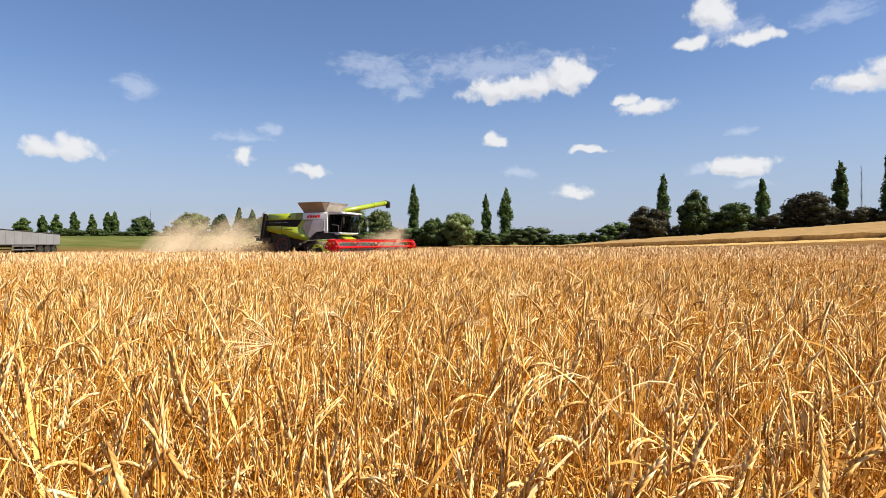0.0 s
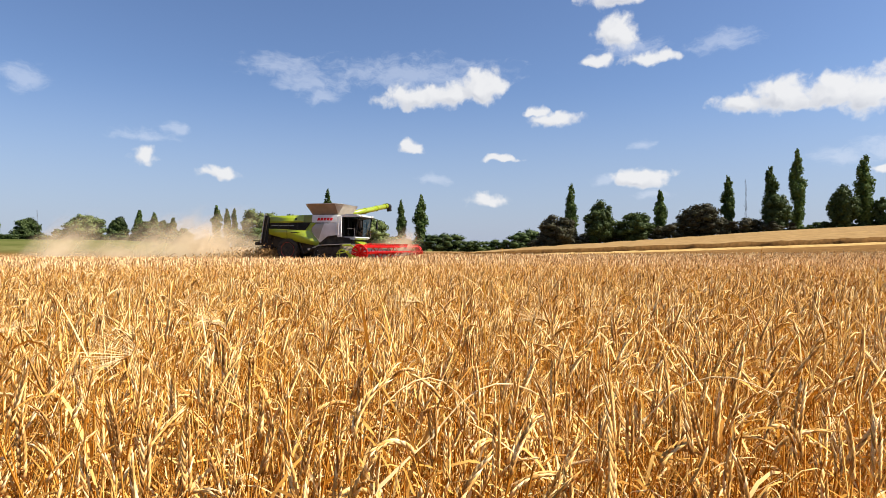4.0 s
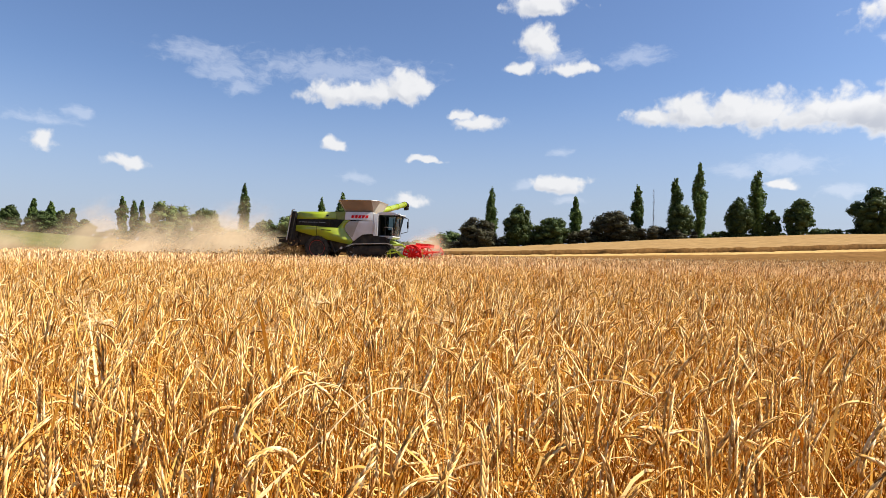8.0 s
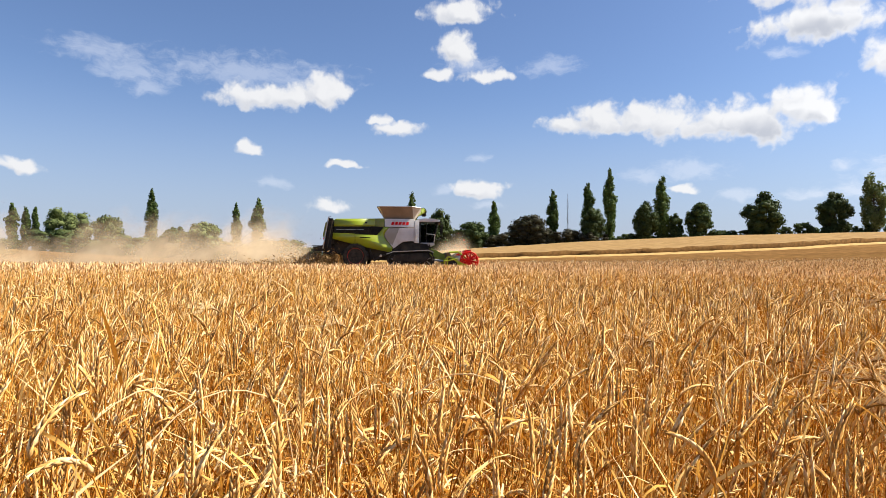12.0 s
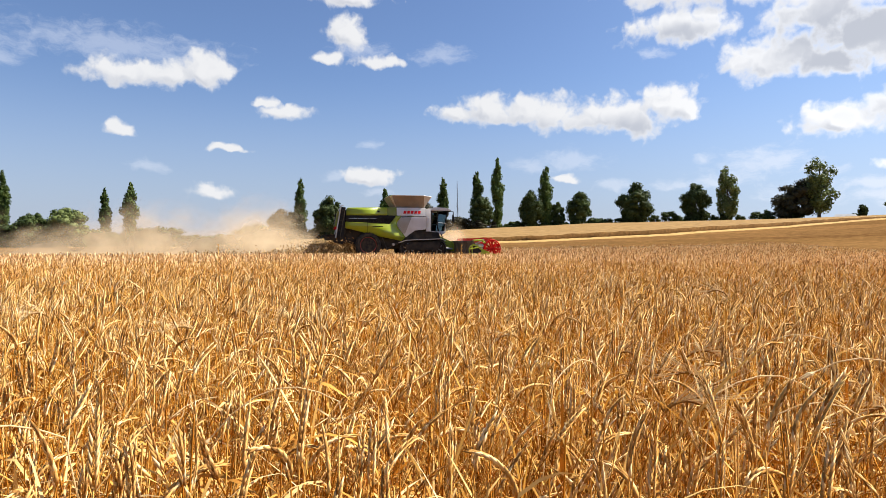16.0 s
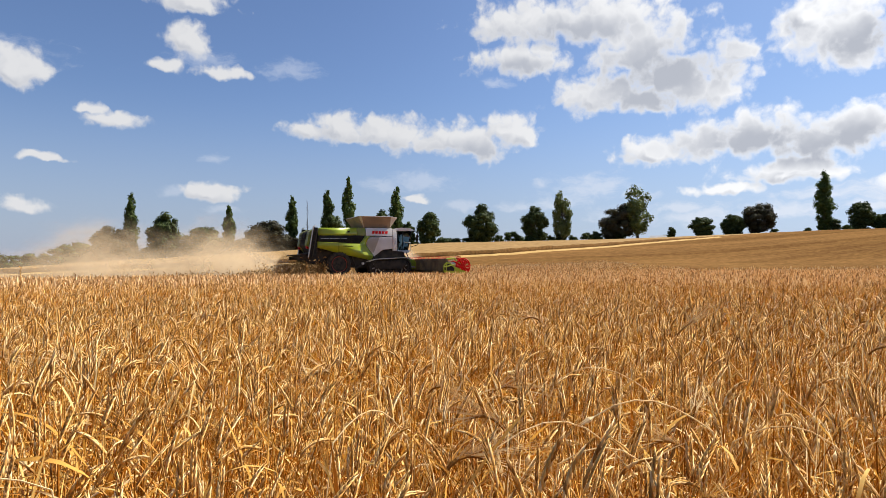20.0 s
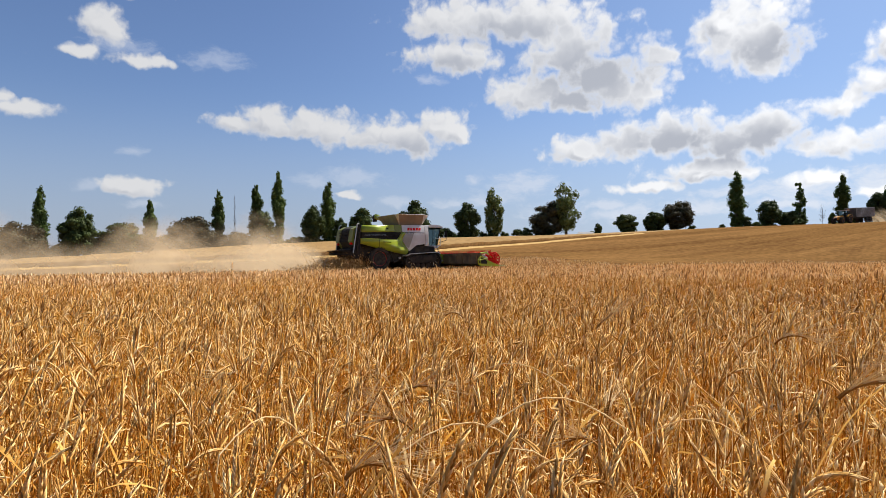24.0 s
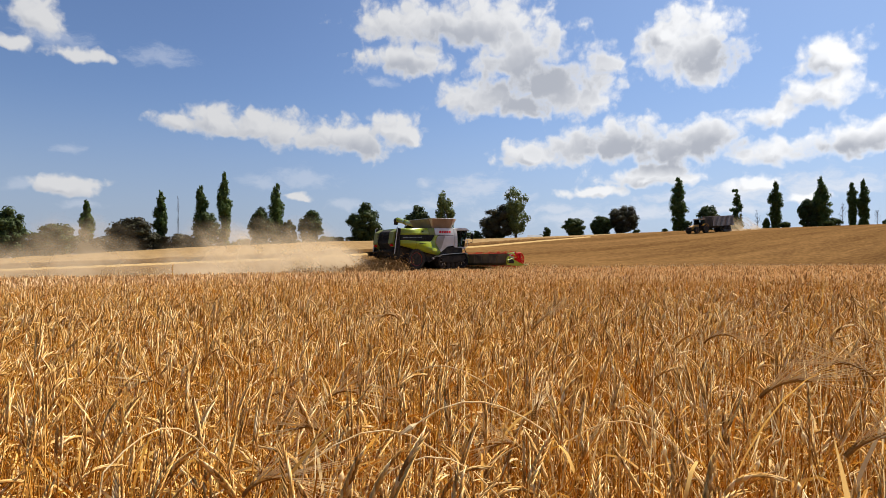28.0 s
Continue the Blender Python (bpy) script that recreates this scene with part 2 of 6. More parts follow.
def material(name, base, rough=0.6, metal=0.0, second=None, scale=4.0, detail=4.0, bump=0.0, island=None, translucent=0.0, spread=(0.35, 0.65), objects=0.0, coat=0.0, gloss=0.5, deepen=1.0):
    """base and second colour mixed by noise at real-world size; island: a ramp of colours picked per loose piece."""
    m = bpy.data.materials.new(name)
    m.use_nodes = True
    nt = m.node_tree
    bsdf = nt.nodes["Principled BSDF"]
    bsdf.inputs["Roughness"].default_value = rough
    bsdf.inputs["Metallic"].default_value = metal
    bsdf.inputs["Coat Weight"].default_value = coat
    bsdf.inputs["Specular IOR Level"].default_value = gloss
    geo = nt.nodes.new("ShaderNodeNewGeometry")
    tex = nt.nodes.new("ShaderNodeTexCoord")
    noise_node = nt.nodes.new("ShaderNodeTexNoise")
    noise_node.inputs["Scale"].default_value = scale
    noise_node.inputs["Detail"].default_value = detail
    nt.links.new(tex.outputs["Object"], noise_node.inputs["Vector"])
    ramp = nt.nodes.new("ShaderNodeMapRange")
    ramp.inputs["From Min"].default_value, ramp.inputs["From Max"].default_value = spread
    nt.links.new(noise_node.outputs[0], ramp.inputs["Value"])
    mix = nt.nodes.new("ShaderNodeMix")
    mix.data_type = "RGBA"
    nt.links.new(ramp.outputs[0], mix.inputs["Factor"])
    mix.inputs["A"].default_value = (*base, 1)
    mix.inputs["B"].default_value = (*(second or [c * 0.75 for c in base]), 1)
    col = mix.outputs["Result"]
    if island:
        cr = nt.nodes.new("ShaderNodeValToRGB")
        while len(cr.color_ramp.elements) < len(island):
            cr.color_ramp.elements.new(0.5)
        for i, c in enumerate(island):
            cr.color_ramp.elements[i].position = i / (len(island) - 1)
            cr.color_ramp.elements[i].color = (*c, 1)
        nt.links.new(geo.outputs["Random Per Island"], cr.inputs[0])
        half = nt.nodes.new("ShaderNodeMix")
        half.data_type = "RGBA"
        half.inputs["Factor"].default_value = 0.25
        nt.links.new(cr.outputs[0], half.inputs["A"])
        nt.links.new(col, half.inputs["B"])
        col = half.outputs["Result"]
    if objects:
        info = nt.nodes.new("ShaderNodeObjectInfo")
        hsv = nt.nodes.new("ShaderNodeHueSaturation")
        val = nt.nodes.new("ShaderNodeMapRange")
        val.inputs["To Min"].default_value, val.inputs["To Max"].default_value = 1 - objects, 1 + objects
        nt.links.new(info.outputs["Random"], val.inputs["Value"])
        nt.links.new(val.outputs[0], hsv.inputs["Value"])
        nt.links.new(col, hsv.inputs["Color"])
        col = hsv.outputs[0]
    nt.links.new(col, bsdf.inputs["Base Color"])
    if bump:
        b = nt.nodes.new("ShaderNodeBump")
        b.inputs["Strength"].default_value = bump
        b.inputs["Distance"].default_value = 0.02
        nt.links.new(noise_node.outputs[0], b.inputs["Height"])
        nt.links.new(b.outputs[0], bsdf.inputs["Normal"])
    if translucent:
        tr = nt.nodes.new("ShaderNodeBsdfTranslucent")
        deep = nt.nodes.new("ShaderNodeGamma")         # light that passes through takes a deeper colour
        deep.inputs[1].default_value = deepen
        nt.links.new(col, deep.inputs[0])
        nt.links.new(deep.outputs[0], tr.inputs[0])
        ms = nt.nodes.new("ShaderNodeMixShader")
        ms.inputs[0].default_value = translucent
        nt.links.new(bsdf.outputs[0], ms.inputs[1])
        nt.links.new(tr.outputs[0], ms.inputs[2])
        nt.links.new(ms.outputs[0], nt.nodes["Material Output"].inputs[0])
    return m


STEM = material("wheat_stem", (0.601, 0.273, 0.041), 0.45, scale=6, island=[(0.215, 0.060, 0.005), (0.520, 0.205, 0.024), (0.770, 0.398, 0.080), (0.905, 0.612, 0.215)], translucent=0.13, gloss=0.0, deepen=1.6)
EAR = material("wheat_ear", (0.692, 0.411, 0.153), 0.5, scale=8, island=[(0.155, 0.054, 0.009), (0.520, 0.270, 0.068), (0.800, 0.520, 0.190), (0.930, 0.745, 0.430)], translucent=0.12, gloss=0.0, deepen=1.7)
BLADE = material("wheat_blade", (0.757, 0.444, 0.123), 0.4, scale=12, island=[(0.345, 0.128, 0.016), (0.650, 0.345, 0.068), (0.845, 0.582, 0.195), (0.945, 0.780, 0.455)], translucent=0.29, gloss=0.02, deepen=1.7)
OAT = material("wild_oat", (0.88, 0.72, 0.42), 0.6, scale=30, second=(0.80, 0.58, 0.28), translucent=0.3, gloss=0.05)
BEARD = material("bearded_ear", (0.36, 0.17, 0.04), 0.6, scale=20, second=(0.22, 0.09, 0.02), translucent=0.15, gloss=0.03)
FARWHEAT = material("far_wheat", (0.760, 0.490, 0.215), 0.6, scale=0.12, second=(0.670, 0.410, 0.165), island=[(0.085, 0.035, 0.010), (0.540, 0.318, 0.128), (0.885, 0.640, 0.335), (0.990, 0.845, 0.560)], translucent=0.2, gloss=0.05, deepen=1.6)
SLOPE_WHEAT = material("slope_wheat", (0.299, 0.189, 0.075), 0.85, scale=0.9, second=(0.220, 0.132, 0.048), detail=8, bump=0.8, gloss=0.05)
# brown of bare lower stems, with the shade on the crop's front painted in
CROP_FRONT_SHADED = material("bare_crop_edge", (0.194, 0.101, 0.031), 0.9, scale=3.0, second=(0.114, 0.057, 0.018), detail=8, gloss=0.05)
STRAW_ROW = material("fresh_straw", (0.458, 0.299, 0.114), 0.8, scale=2.0, second=(0.352, 0.220, 0.075), detail=8, bump=0.8, gloss=0.05)
SOIL = material("crop_floor", (0.405, 0.220, 0.066), 0.9, scale=9, second=(0.264, 0.128, 0.035), bump=0.6)
GREEN = material("lime_green_paint", (0.273, 0.352, 0.009), 0.30, second=(0.264, 0.308, 0.022), scale=1.7, coat=0.25)
DUSTY_GREEN = material("dusty_lime_paint", (0.15, 0.19, 0.015), 0.55, second=(0.19, 0.19, 0.05), scale=2.5)
WHITE = material("light_grey_paint", (0.60, 0.60, 0.59), 0.5, second=(0.50, 0.485, 0.46), scale=1.3, coat=0.1)
# light grey paint darkened to stand for shade below the side panel's crease
SHADED_GREY = material("mid_grey_paint", (0.30, 0.30, 0.28), 0.45, second=(0.25, 0.24, 0.21), scale=1.3, coat=0.2)
DARK = material("dark_chassis", (0.018, 0.016, 0.014), 0.75, second=(0.055, 0.044, 0.030), scale=2.2, gloss=0.2)
BLACK = material("black_plastic", (0.012, 0.012, 0.012), 0.6, second=(0.025, 0.023, 0.02), scale=3, gloss=0.15)
RUBBER = material("dusty_rubber", (0.020, 0.019, 0.017), 0.85, second=(0.065, 0.052, 0.036), scale=5, bump=0.3, gloss=0.2)
RED = material("red_paint", (0.62, 0.008, 0.007), 0.5, second=(0.50, 0.012, 0.010), scale=2, gloss=0.15)
CHAFF = material("chopped_straw", (0.34, 0.20, 0.07), 0.8, scale=3, island=[(0.20, 0.11, 0.04), (0.36, 0.21, 0.08), (0.60, 0.40, 0.17)], gloss=0.1)
RIMRED = material("red_rim_paint", (0.55, 0.035, 0.025), 0.5, second=(0.34, 0.08, 0.05), scale=3)
TABLE = material("dusty_table_metal", (0.075, 0.060, 0.040), 0.7, second=(0.18, 0.135, 0.08), scale=1.5)
STEEL = material("bare_steel", (0.55, 0.54, 0.52), 0.38, 0.9, second=(0.40, 0.37, 0.33), scale=5)
TARP = material("tank_cover_inner", (0.26, 0.19, 0.125), 0.75, second=(0.20, 0.145, 0.095), scale=1.4)
TARPLIGHT = material("tank_cover_outer", (0.50, 0.44, 0.35), 0.7, second=(0.42, 0.36, 0.28), scale=1.4)
LAMP = material("lamp_glass", (0.8, 0.8, 0.78), 0.1)
AMBER = material("amber_lens", (0.8, 0.28, 0.02), 0.2)
STUBBLE_BITS = material("stubble_straw", (0.581, 0.396, 0.167), 0.7, scale=3, island=[(0.387, 0.238, 0.079), (0.581, 0.396, 0.167), (0.704, 0.528, 0.264)])
BARK = material("bark", (0.09, 0.07, 0.05), 0.9, scale=3, second=(0.05, 0.04, 0.03), bump=0.5)
LEAF_POPLAR = material("poplar_leaves", (0.055, 0.082, 0.021), 0.6, scale=0.6, second=(0.040, 0.062, 0.019), island=[(0.045, 0.077, 0.016), (0.084, 0.129, 0.030), (0.139, 0.182, 0.048)], translucent=0.28, objects=0.15, gloss=0.12)
LEAF_ROUND = material("maple_leaves", (0.039, 0.058, 0.019), 0.6, scale=0.5, second=(0.030, 0.046, 0.016), island=[(0.030, 0.050, 0.015), (0.056, 0.079, 0.023), (0.095, 0.125, 0.037)], translucent=0.24, objects=0.2, gloss=0.12)
LEAF_DARK = material("dark_leaves", (0.040, 0.034, 0.022), 0.6, scale=0.5, second=(0.030, 0.038, 0.018), island=[(0.036, 0.032, 0.019), (0.062, 0.054, 0.030), (0.079, 0.081, 0.038)], translucent=0.18, objects=0.15, gloss=0.12)
LEAF_LIGHT = material("light_leaves", (0.122, 0.149, 0.045), 0.55, scale=0.5, second=(0.088, 0.117, 0.038), island=[(0.078, 0.106, 0.033), (0.133, 0.166, 0.050), (0.199, 0.223, 0.088)], translucent=0.2, objects=0.15, gloss=0.12)
TRAILERGREY = material("trailer_panel", (0.221, 0.221, 0.221), 0.5, second=(0.191, 0.188, 0.180), scale=0.8)
TRACTOR = material("orange_yellow_paint", (0.62, 0.28, 0.015), 0.4, second=(0.48, 0.21, 0.02), scale=2)
TRAILERDARK = material("dark_trailer_paint", (0.055, 0.05, 0.045), 0.5, second=(0.09, 0.08, 0.065), scale=1.5)
GREYROOF = material("grey_sheet_roof", (0.24, 0.25, 0.26), 0.6, second=(0.18, 0.18, 0.18), scale=1.0)
RIB = material("trailer_rib", (0.46, 0.44, 0.41), 0.5, second=(0.36, 0.33, 0.29), scale=2)


def glass_material():
    m = bpy.data.materials.new("tinted_glass")
    m.use_nodes = True
    b = m.node_tree.nodes["Principled BSDF"]
    b.inputs["Base Color"].default_value = (0.10, 0.14, 0.14, 1)
    b.inputs["Roughness"].default_value = 0.03
    b.inputs["Transmission Weight"].default_value = 1.0
    b.inputs["IOR"].default_value = 1.1
    return m


GLASS = glass_material()


def dust_material():
    """Straw dust: a thin billow, thickest in its middle and ragged towards its edge."""
    m = bpy.data.materials.new("straw_dust")
    m.use_nodes = True
    nt = m.node_tree
    tex = nt.nodes.new("ShaderNodeTexCoord")
    up = nt.nodes.new("ShaderNodeCombineXYZ")
    up.inputs[2].default_value = 1.0
    b = nt.nodes.new("ShaderNodeBsdfDiffuse")
    b.inputs["Color"].default_value = (0.66, 0.52, 0.35, 1)
    nt.links.new(up.outputs[0], b.inputs["Normal"])
    tr = nt.nodes.new("ShaderNodeBsdfTranslucent")
    tr.inputs["Color"].default_value = (0.66, 0.52, 0.35, 1)
    both = nt.nodes.new("ShaderNodeMixShader")
    both.inputs[0].default_value = 0.35
    nt.links.new(b.outputs[0], both.inputs[1])
    nt.links.new(tr.outputs[0], both.inputs[2])
    centre = nt.nodes.new("ShaderNodeVectorMath")
    centre.operation = "MULTIPLY_ADD"
    centre.inputs[1].default_value = (2, 0, 1.4)
    centre.inputs[2].default_value = (-1, 0, -0.4)
    nt.links.new(tex.outputs["Generated"], centre.inputs[0])
    rad = nt.nodes.new("ShaderNodeVectorMath")
    rad.operation = "LENGTH"
    nt.links.new(centre.outputs[0], rad.inputs[0])
    info = nt.nodes.new("ShaderNodeObjectInfo")
    ns = nt.nodes.new("ShaderNodeTexNoise")
    ns.noise_dimensions = "4D"
    ns.inputs["Scale"].default_value = 0.55
    ns.inputs["Detail"].default_value = 5
    seed = nt.nodes.new("ShaderNodeMath")
    seed.operation = "MULTIPLY"
    seed.inputs[1].default_value = 40.0
    nt.links.new(info.outputs["Random"], seed.inputs[0])
    nt.links.new(seed.outputs[0], ns.inputs["W"])
    nt.links.new(tex.outputs["Object"], ns.inputs["Vector"])
    edge = nt.nodes.new("ShaderNodeMath")
    edge.operation = "MULTIPLY_ADD"
    edge.inputs[1].default_value = 1.1
    nt.links.new(ns.outputs[0], edge.inputs[0])
    nt.links.new(rad.outputs["Value"], edge.inputs[2])
    fall = nt.nodes.new("ShaderNodeMapRange")
    fall.interpolation_type = "SMOOTHSTEP"
    for k, v in (("From Min", 0.45), ("From Max", 1.45), ("To Min", DUST_DENSITY), ("To Max", 0.0)):
        fall.inputs[k].default_value = v
    nt.links.new(edge.outputs[0], fall.inputs["Value"])
    rim = nt.nodes.new("ShaderNodeMapRange")
    rim.interpolation_type = "SMOOTHSTEP"
    for k, v in (("From Min", 0.55), ("From Max", 0.98), ("To Min", 1.0), ("To Max", 0.0)):
        rim.inputs[k].default_value = v
    nt.links.new(rad.outputs["Value"], rim.inputs["Value"])
    thick = nt.nodes.new("ShaderNodeMath")
    thick.operation = "MULTIPLY"
    nt.links.new(fall.outputs[0], thick.inputs[0])
    nt.links.new(rim.outputs[0], thick.inputs[1])
    clear = nt.nodes.new("ShaderNodeBsdfTransparent")
    ms = nt.nodes.new("ShaderNodeMixShader")
    nt.links.new(thick.outputs[0], ms.inputs[0])
    nt.links.new(clear.outputs[0], ms.inputs[1])
    nt.links.new(both.outputs[0], ms.inputs[2])
    nt.links.new(ms.outputs[0], nt.nodes["Material Output"].inputs[0])
    return m


DUST_DENSITY = 0.64
DUST = dust_material()


def ground_material():
    """One sheet: crop floor near, striped stubble on the hillside, grass on the bank to the north-west."""
    m = bpy.data.materials.new("field_ground")
    m.use_nodes = True
    nt = m.node_tree
    bsdf = nt.nodes["Principled BSDF"]
    bsdf.inputs["Roughness"].default_value = 0.9
    bsdf.inputs["Specular IOR Level"].default_value = 0.0
    tex = nt.nodes.new("ShaderNodeTexCoord").outputs["Object"]
    att = nt.nodes.new("ShaderNodeAttribute")
    att.attribute_name = "cover"
    sep = nt.nodes.new("ShaderNodeSeparateColor")
    nt.links.new(att.outputs["Color"], sep.inputs[0])

    def noise_of(scale, stretch=(1, 1, 1), turn=0.0, detail=5):
        mp = nt.nodes.new("ShaderNodeMapping")
        mp.inputs["Rotation"].default_value = (0, 0, turn)
        mp2 = nt.nodes.new("ShaderNodeVectorMath")
        mp2.operation = "MULTIPLY"
        mp2.inputs[1].default_value = stretch
        nt.links.new(tex, mp.inputs["Vector"])
        nt.links.new(mp.outputs[0], mp2.inputs[0])
        n = nt.nodes.new("ShaderNodeTexNoise")
        n.inputs["Scale"].default_value = scale
        n.inputs["Detail"].default_value = detail
        nt.links.new(mp2.outputs[0], n.inputs["Vector"])
        return n.outputs[0]

    def ramp(v, lo, hi, a, b):
        mr = nt.nodes.new("ShaderNodeMapRange")
        mr.inputs["From Min"].default_value, mr.inputs["From Max"].default_value = lo, hi
        nt.links.new(v, mr.inputs["Value"])
        return blend(mr.outputs[0], a, b)

    def blend(f, a, b):
        n = nt.nodes.new("ShaderNodeMix")
        n.data_type = "RGBA"
        if isinstance(f, float):
            n.inputs["Factor"].default_value = f
        else:
            nt.links.new(f, n.inputs["Factor"])
        for s, v in ((n.inputs["A"], a), (n.inputs["B"], b)):
            if isinstance(v, tuple):
                s.default_value = (*v, 1)
            else:
                nt.links.new(v, s)
        return n.outputs["Result"]

    turn = -radians(HEADING)
    rows = ramp(noise_of(0.30, (0.03, 1.0, 1), turn), 0.42, 0.58, (0.082, 0.040, 0.014), (0.231, 0.126, 0.044))
    grain = ramp(noise_of(0.6, (0.25, 1.0, 1), turn, 8), 0.35, 0.65, (0.088, 0.044, 0.017), (0.183, 0.097, 0.032))
    lanes = ramp(noise_of(0.075, (0.02, 1.0, 1), turn, 3), 0.44, 0.56, (0.088, 0.045, 0.017), (0.243, 0.135, 0.053))
    fine = ramp(noise_of(2.2, (0.5, 1.0, 1), turn, 8), 0.35, 0.65, (0.073, 0.036, 0.014), (0.239, 0.134, 0.049))
    stubble = blend(0.35, blend(0.4, blend(0.5, rows, lanes), grain), fine)
    soil = ramp(noise_of(7.0), 0.35, 0.65, (0.09, 0.042, 0.014), (0.18, 0.09, 0.03))
    grass = ramp(noise_of(0.35, detail=8), 0.35, 0.65, (0.060, 0.072, 0.018), (0.102, 0.108, 0.033))
    dry = ramp(noise_of(0.08, detail=6), 0.45, 0.65, (0.081, 0.090, 0.025), (0.186, 0.155, 0.068))
    bank = blend(0.35, grass, dry)
    col = blend(sep.outputs[0], soil, stubble)
    col = blend(sep.outputs[1], col, bank)
    nt.links.new(col, bsdf.inputs["Base Color"])
    b = nt.nodes.new("ShaderNodeBump")
    b.inputs["Strength"].default_value = 0.7
    b.inputs["Distance"].default_value = 0.08
    nt.links.new(noise_of(2.5), b.inputs["Height"])
    nt.links.new(b.outputs[0], bsdf.inputs["Normal"])
    return m


# ---- the lie of the land ----
HEADING = -21.5                                        # the harvester's way, degrees from +x
U = np.array([math.cos(radians(HEADING)), math.sin(radians(HEADING))])
N = np.array([-U[1], U[0]])                            # away from the camera
LANE = 42.65                                           # the harvester's middle line, metres along N
EDGE = 36.9                                            # where the standing crop ends
FAR_EDGE = 50.2

RIDGE_AZ = [-180, -110, -95, -80, -65, -47, -36, -27.5, -16.6, -11.5, -6, 3, 10, 20, 33, 60, 180]
RIDGE_EL = [2.5, 2.5, 2.52, 2.44, 2.06, 1.7, 1.25, 0.72, 0.04, -0.45, -0.42, -0.36, 0.1, 0.72, 0.75, 0.8, 2.6]
RIDGE_R = [230, 215, 205, 190, 160, 150, 146, 140, 138, 140, 150, 150, 140, 112, 110, 110, 230]


def smooth(v):
    v = np.clip(v, 0, 1)
    return v * v * (3 - 2 * v)


def ground_z(x, y):
    x, y = np.asarray(x, float), np.asarray(y, float)
    a, b = x * U[0] + y * U[1], x * N[0] + y * N[1]
    r = np.hypot(x, y)
    az = np.degrees(np.arctan2(-x, y))
    lane = 0.28 + 0.00037 * np.clip(a, 0, 48) ** 2
    low = 0.12 - 0.13 * smooth((r - 3) / 22)             # the field dips a little before the lane
    near = low + (lane - low) * smooth((b - 35) / 7)
    rr = np.interp(az, RIDGE_AZ, RIDGE_R)
    top = 1.2 + rr * np.tan(np.radians(np.interp(az, RIDGE_AZ, RIDGE_EL)))
    c = np.cos(np.radians(az) - math.atan2(-N[0], N[1]))
    r0 = np.where(c > 0.15, 53 / np.maximum(c, 0.15), 400)
    r0 = np.minimum(r0, 0.45 * rr)
    p = np.clip((r - r0) / (rr - r0), 0, 1)
    hump = np.where(az > 14, smooth((p - 0.35) / 0.65), 1 - (1 - p) ** 1.7)
    return near * (1 - hump) + top * hump


def spot(az, r):
    """Plan place at an azimuth (degrees, positive to the left of +y) and a range."""
    return -math.sin(radians(az)) * r, math.cos(radians(az)) * r


def lane_point(a, b):
    return U * a + N * b


# ---- mesh helpers ----


def mesh_arrays(name, verts, faces, mats, index=None, smooth_shade=False):
    """A mesh from arrays: verts (n, 3), faces: a list of (k, 3) or (k, 4) arrays, index: one material number per array."""
    me = bpy.data.meshes.new(name)
    me.vertices.add(len(verts))
    me.vertices.foreach_set("co", np.ascontiguousarray(verts, dtype=np.float32).ravel())
    loops = np.concatenate([f.ravel() for f in faces]).astype(np.int32)
    sizes = np.concatenate([np.full(len(f), f.shape[1], np.int32) for f in faces])
    me.loops.add(len(loops))
    me.loops.foreach_set("vertex_index", loops)
    me.polygons.add(len(sizes))
    me.polygons.foreach_set("loop_start", np.concatenate([[0], np.cumsum(sizes)[:-1]]).astype(np.int32))
    for m in mats:
        me.materials.append(m)
    if index is not None:
        me.polygons.foreach_set("material_index", np.concatenate([np.full(len(f), i, np.int32) for f, i in zip(faces, index)]))
    me.update(calc_edges=True)
    if smooth_shade:
        me.polygons.foreach_set("use_smooth", np.ones(len(sizes), bool))
    return me


def part(name, bm, mat, parent=None, label="", bevel=0.0, smooth_shade=False, m=None):
    """Links a bmesh as one mesh object under a thing or a part."""
    if bevel:
        bmesh.ops.bevel(bm, geom=bm.edges[:], offset=bevel, segments=2, affect="EDGES", clamp_overlap=True)
    bmesh.ops.recalc_face_normals(bm, faces=bm.faces[:])
    me = bpy.data.meshes.new(name)
    bm.to_mesh(me)
    bm.free()
    me.materials.append(mat)
    if smooth_shade:
        for p in me.polygons:
            p.use_smooth = True
    ob = new(name, me)
    if parent is not None:
        ob.parent = parent
    if m is not None:
        ob.matrix_basis = m
    if label:
        tagged(ob, label)
    return ob


def thing(name, label, category, group="", kind="", m=None):
    ob = new(name)
    ob.empty_display_size = 0.2
    if m is not None:
        ob.matrix_basis = m
    return tagged(ob, label, category, group, kind)


def box(x0, x1, y0, y1, z0, z1, bm=None):
    bm = bm or bmesh.new()
    bmesh.ops.create_cube(bm, size=1, matrix=Matrix.Translation(((x0 + x1) / 2, (y0 + y1) / 2, (z0 + z1) / 2)) @ Matrix.Diagonal((x1 - x0, y1 - y0, z1 - z0, 1)))
    return bm


def prism(profile, y0, y1, bm=None):
    """A profile of (x, z) points drawn from y0 to y1."""
    bm = bm or bmesh.new()
    a = [bm.verts.new((x, y0, z)) for x, z in profile]
    b = [bm.verts.new((x, y1, z)) for x, z in profile]
    n = len(profile)
    bm.faces.new(a)
    bm.faces.new(b[::-1])
    for i in range(n):
        bm.faces.new((a[i], b[i], b[(i + 1) % n], a[(i + 1) % n]))
    return bm


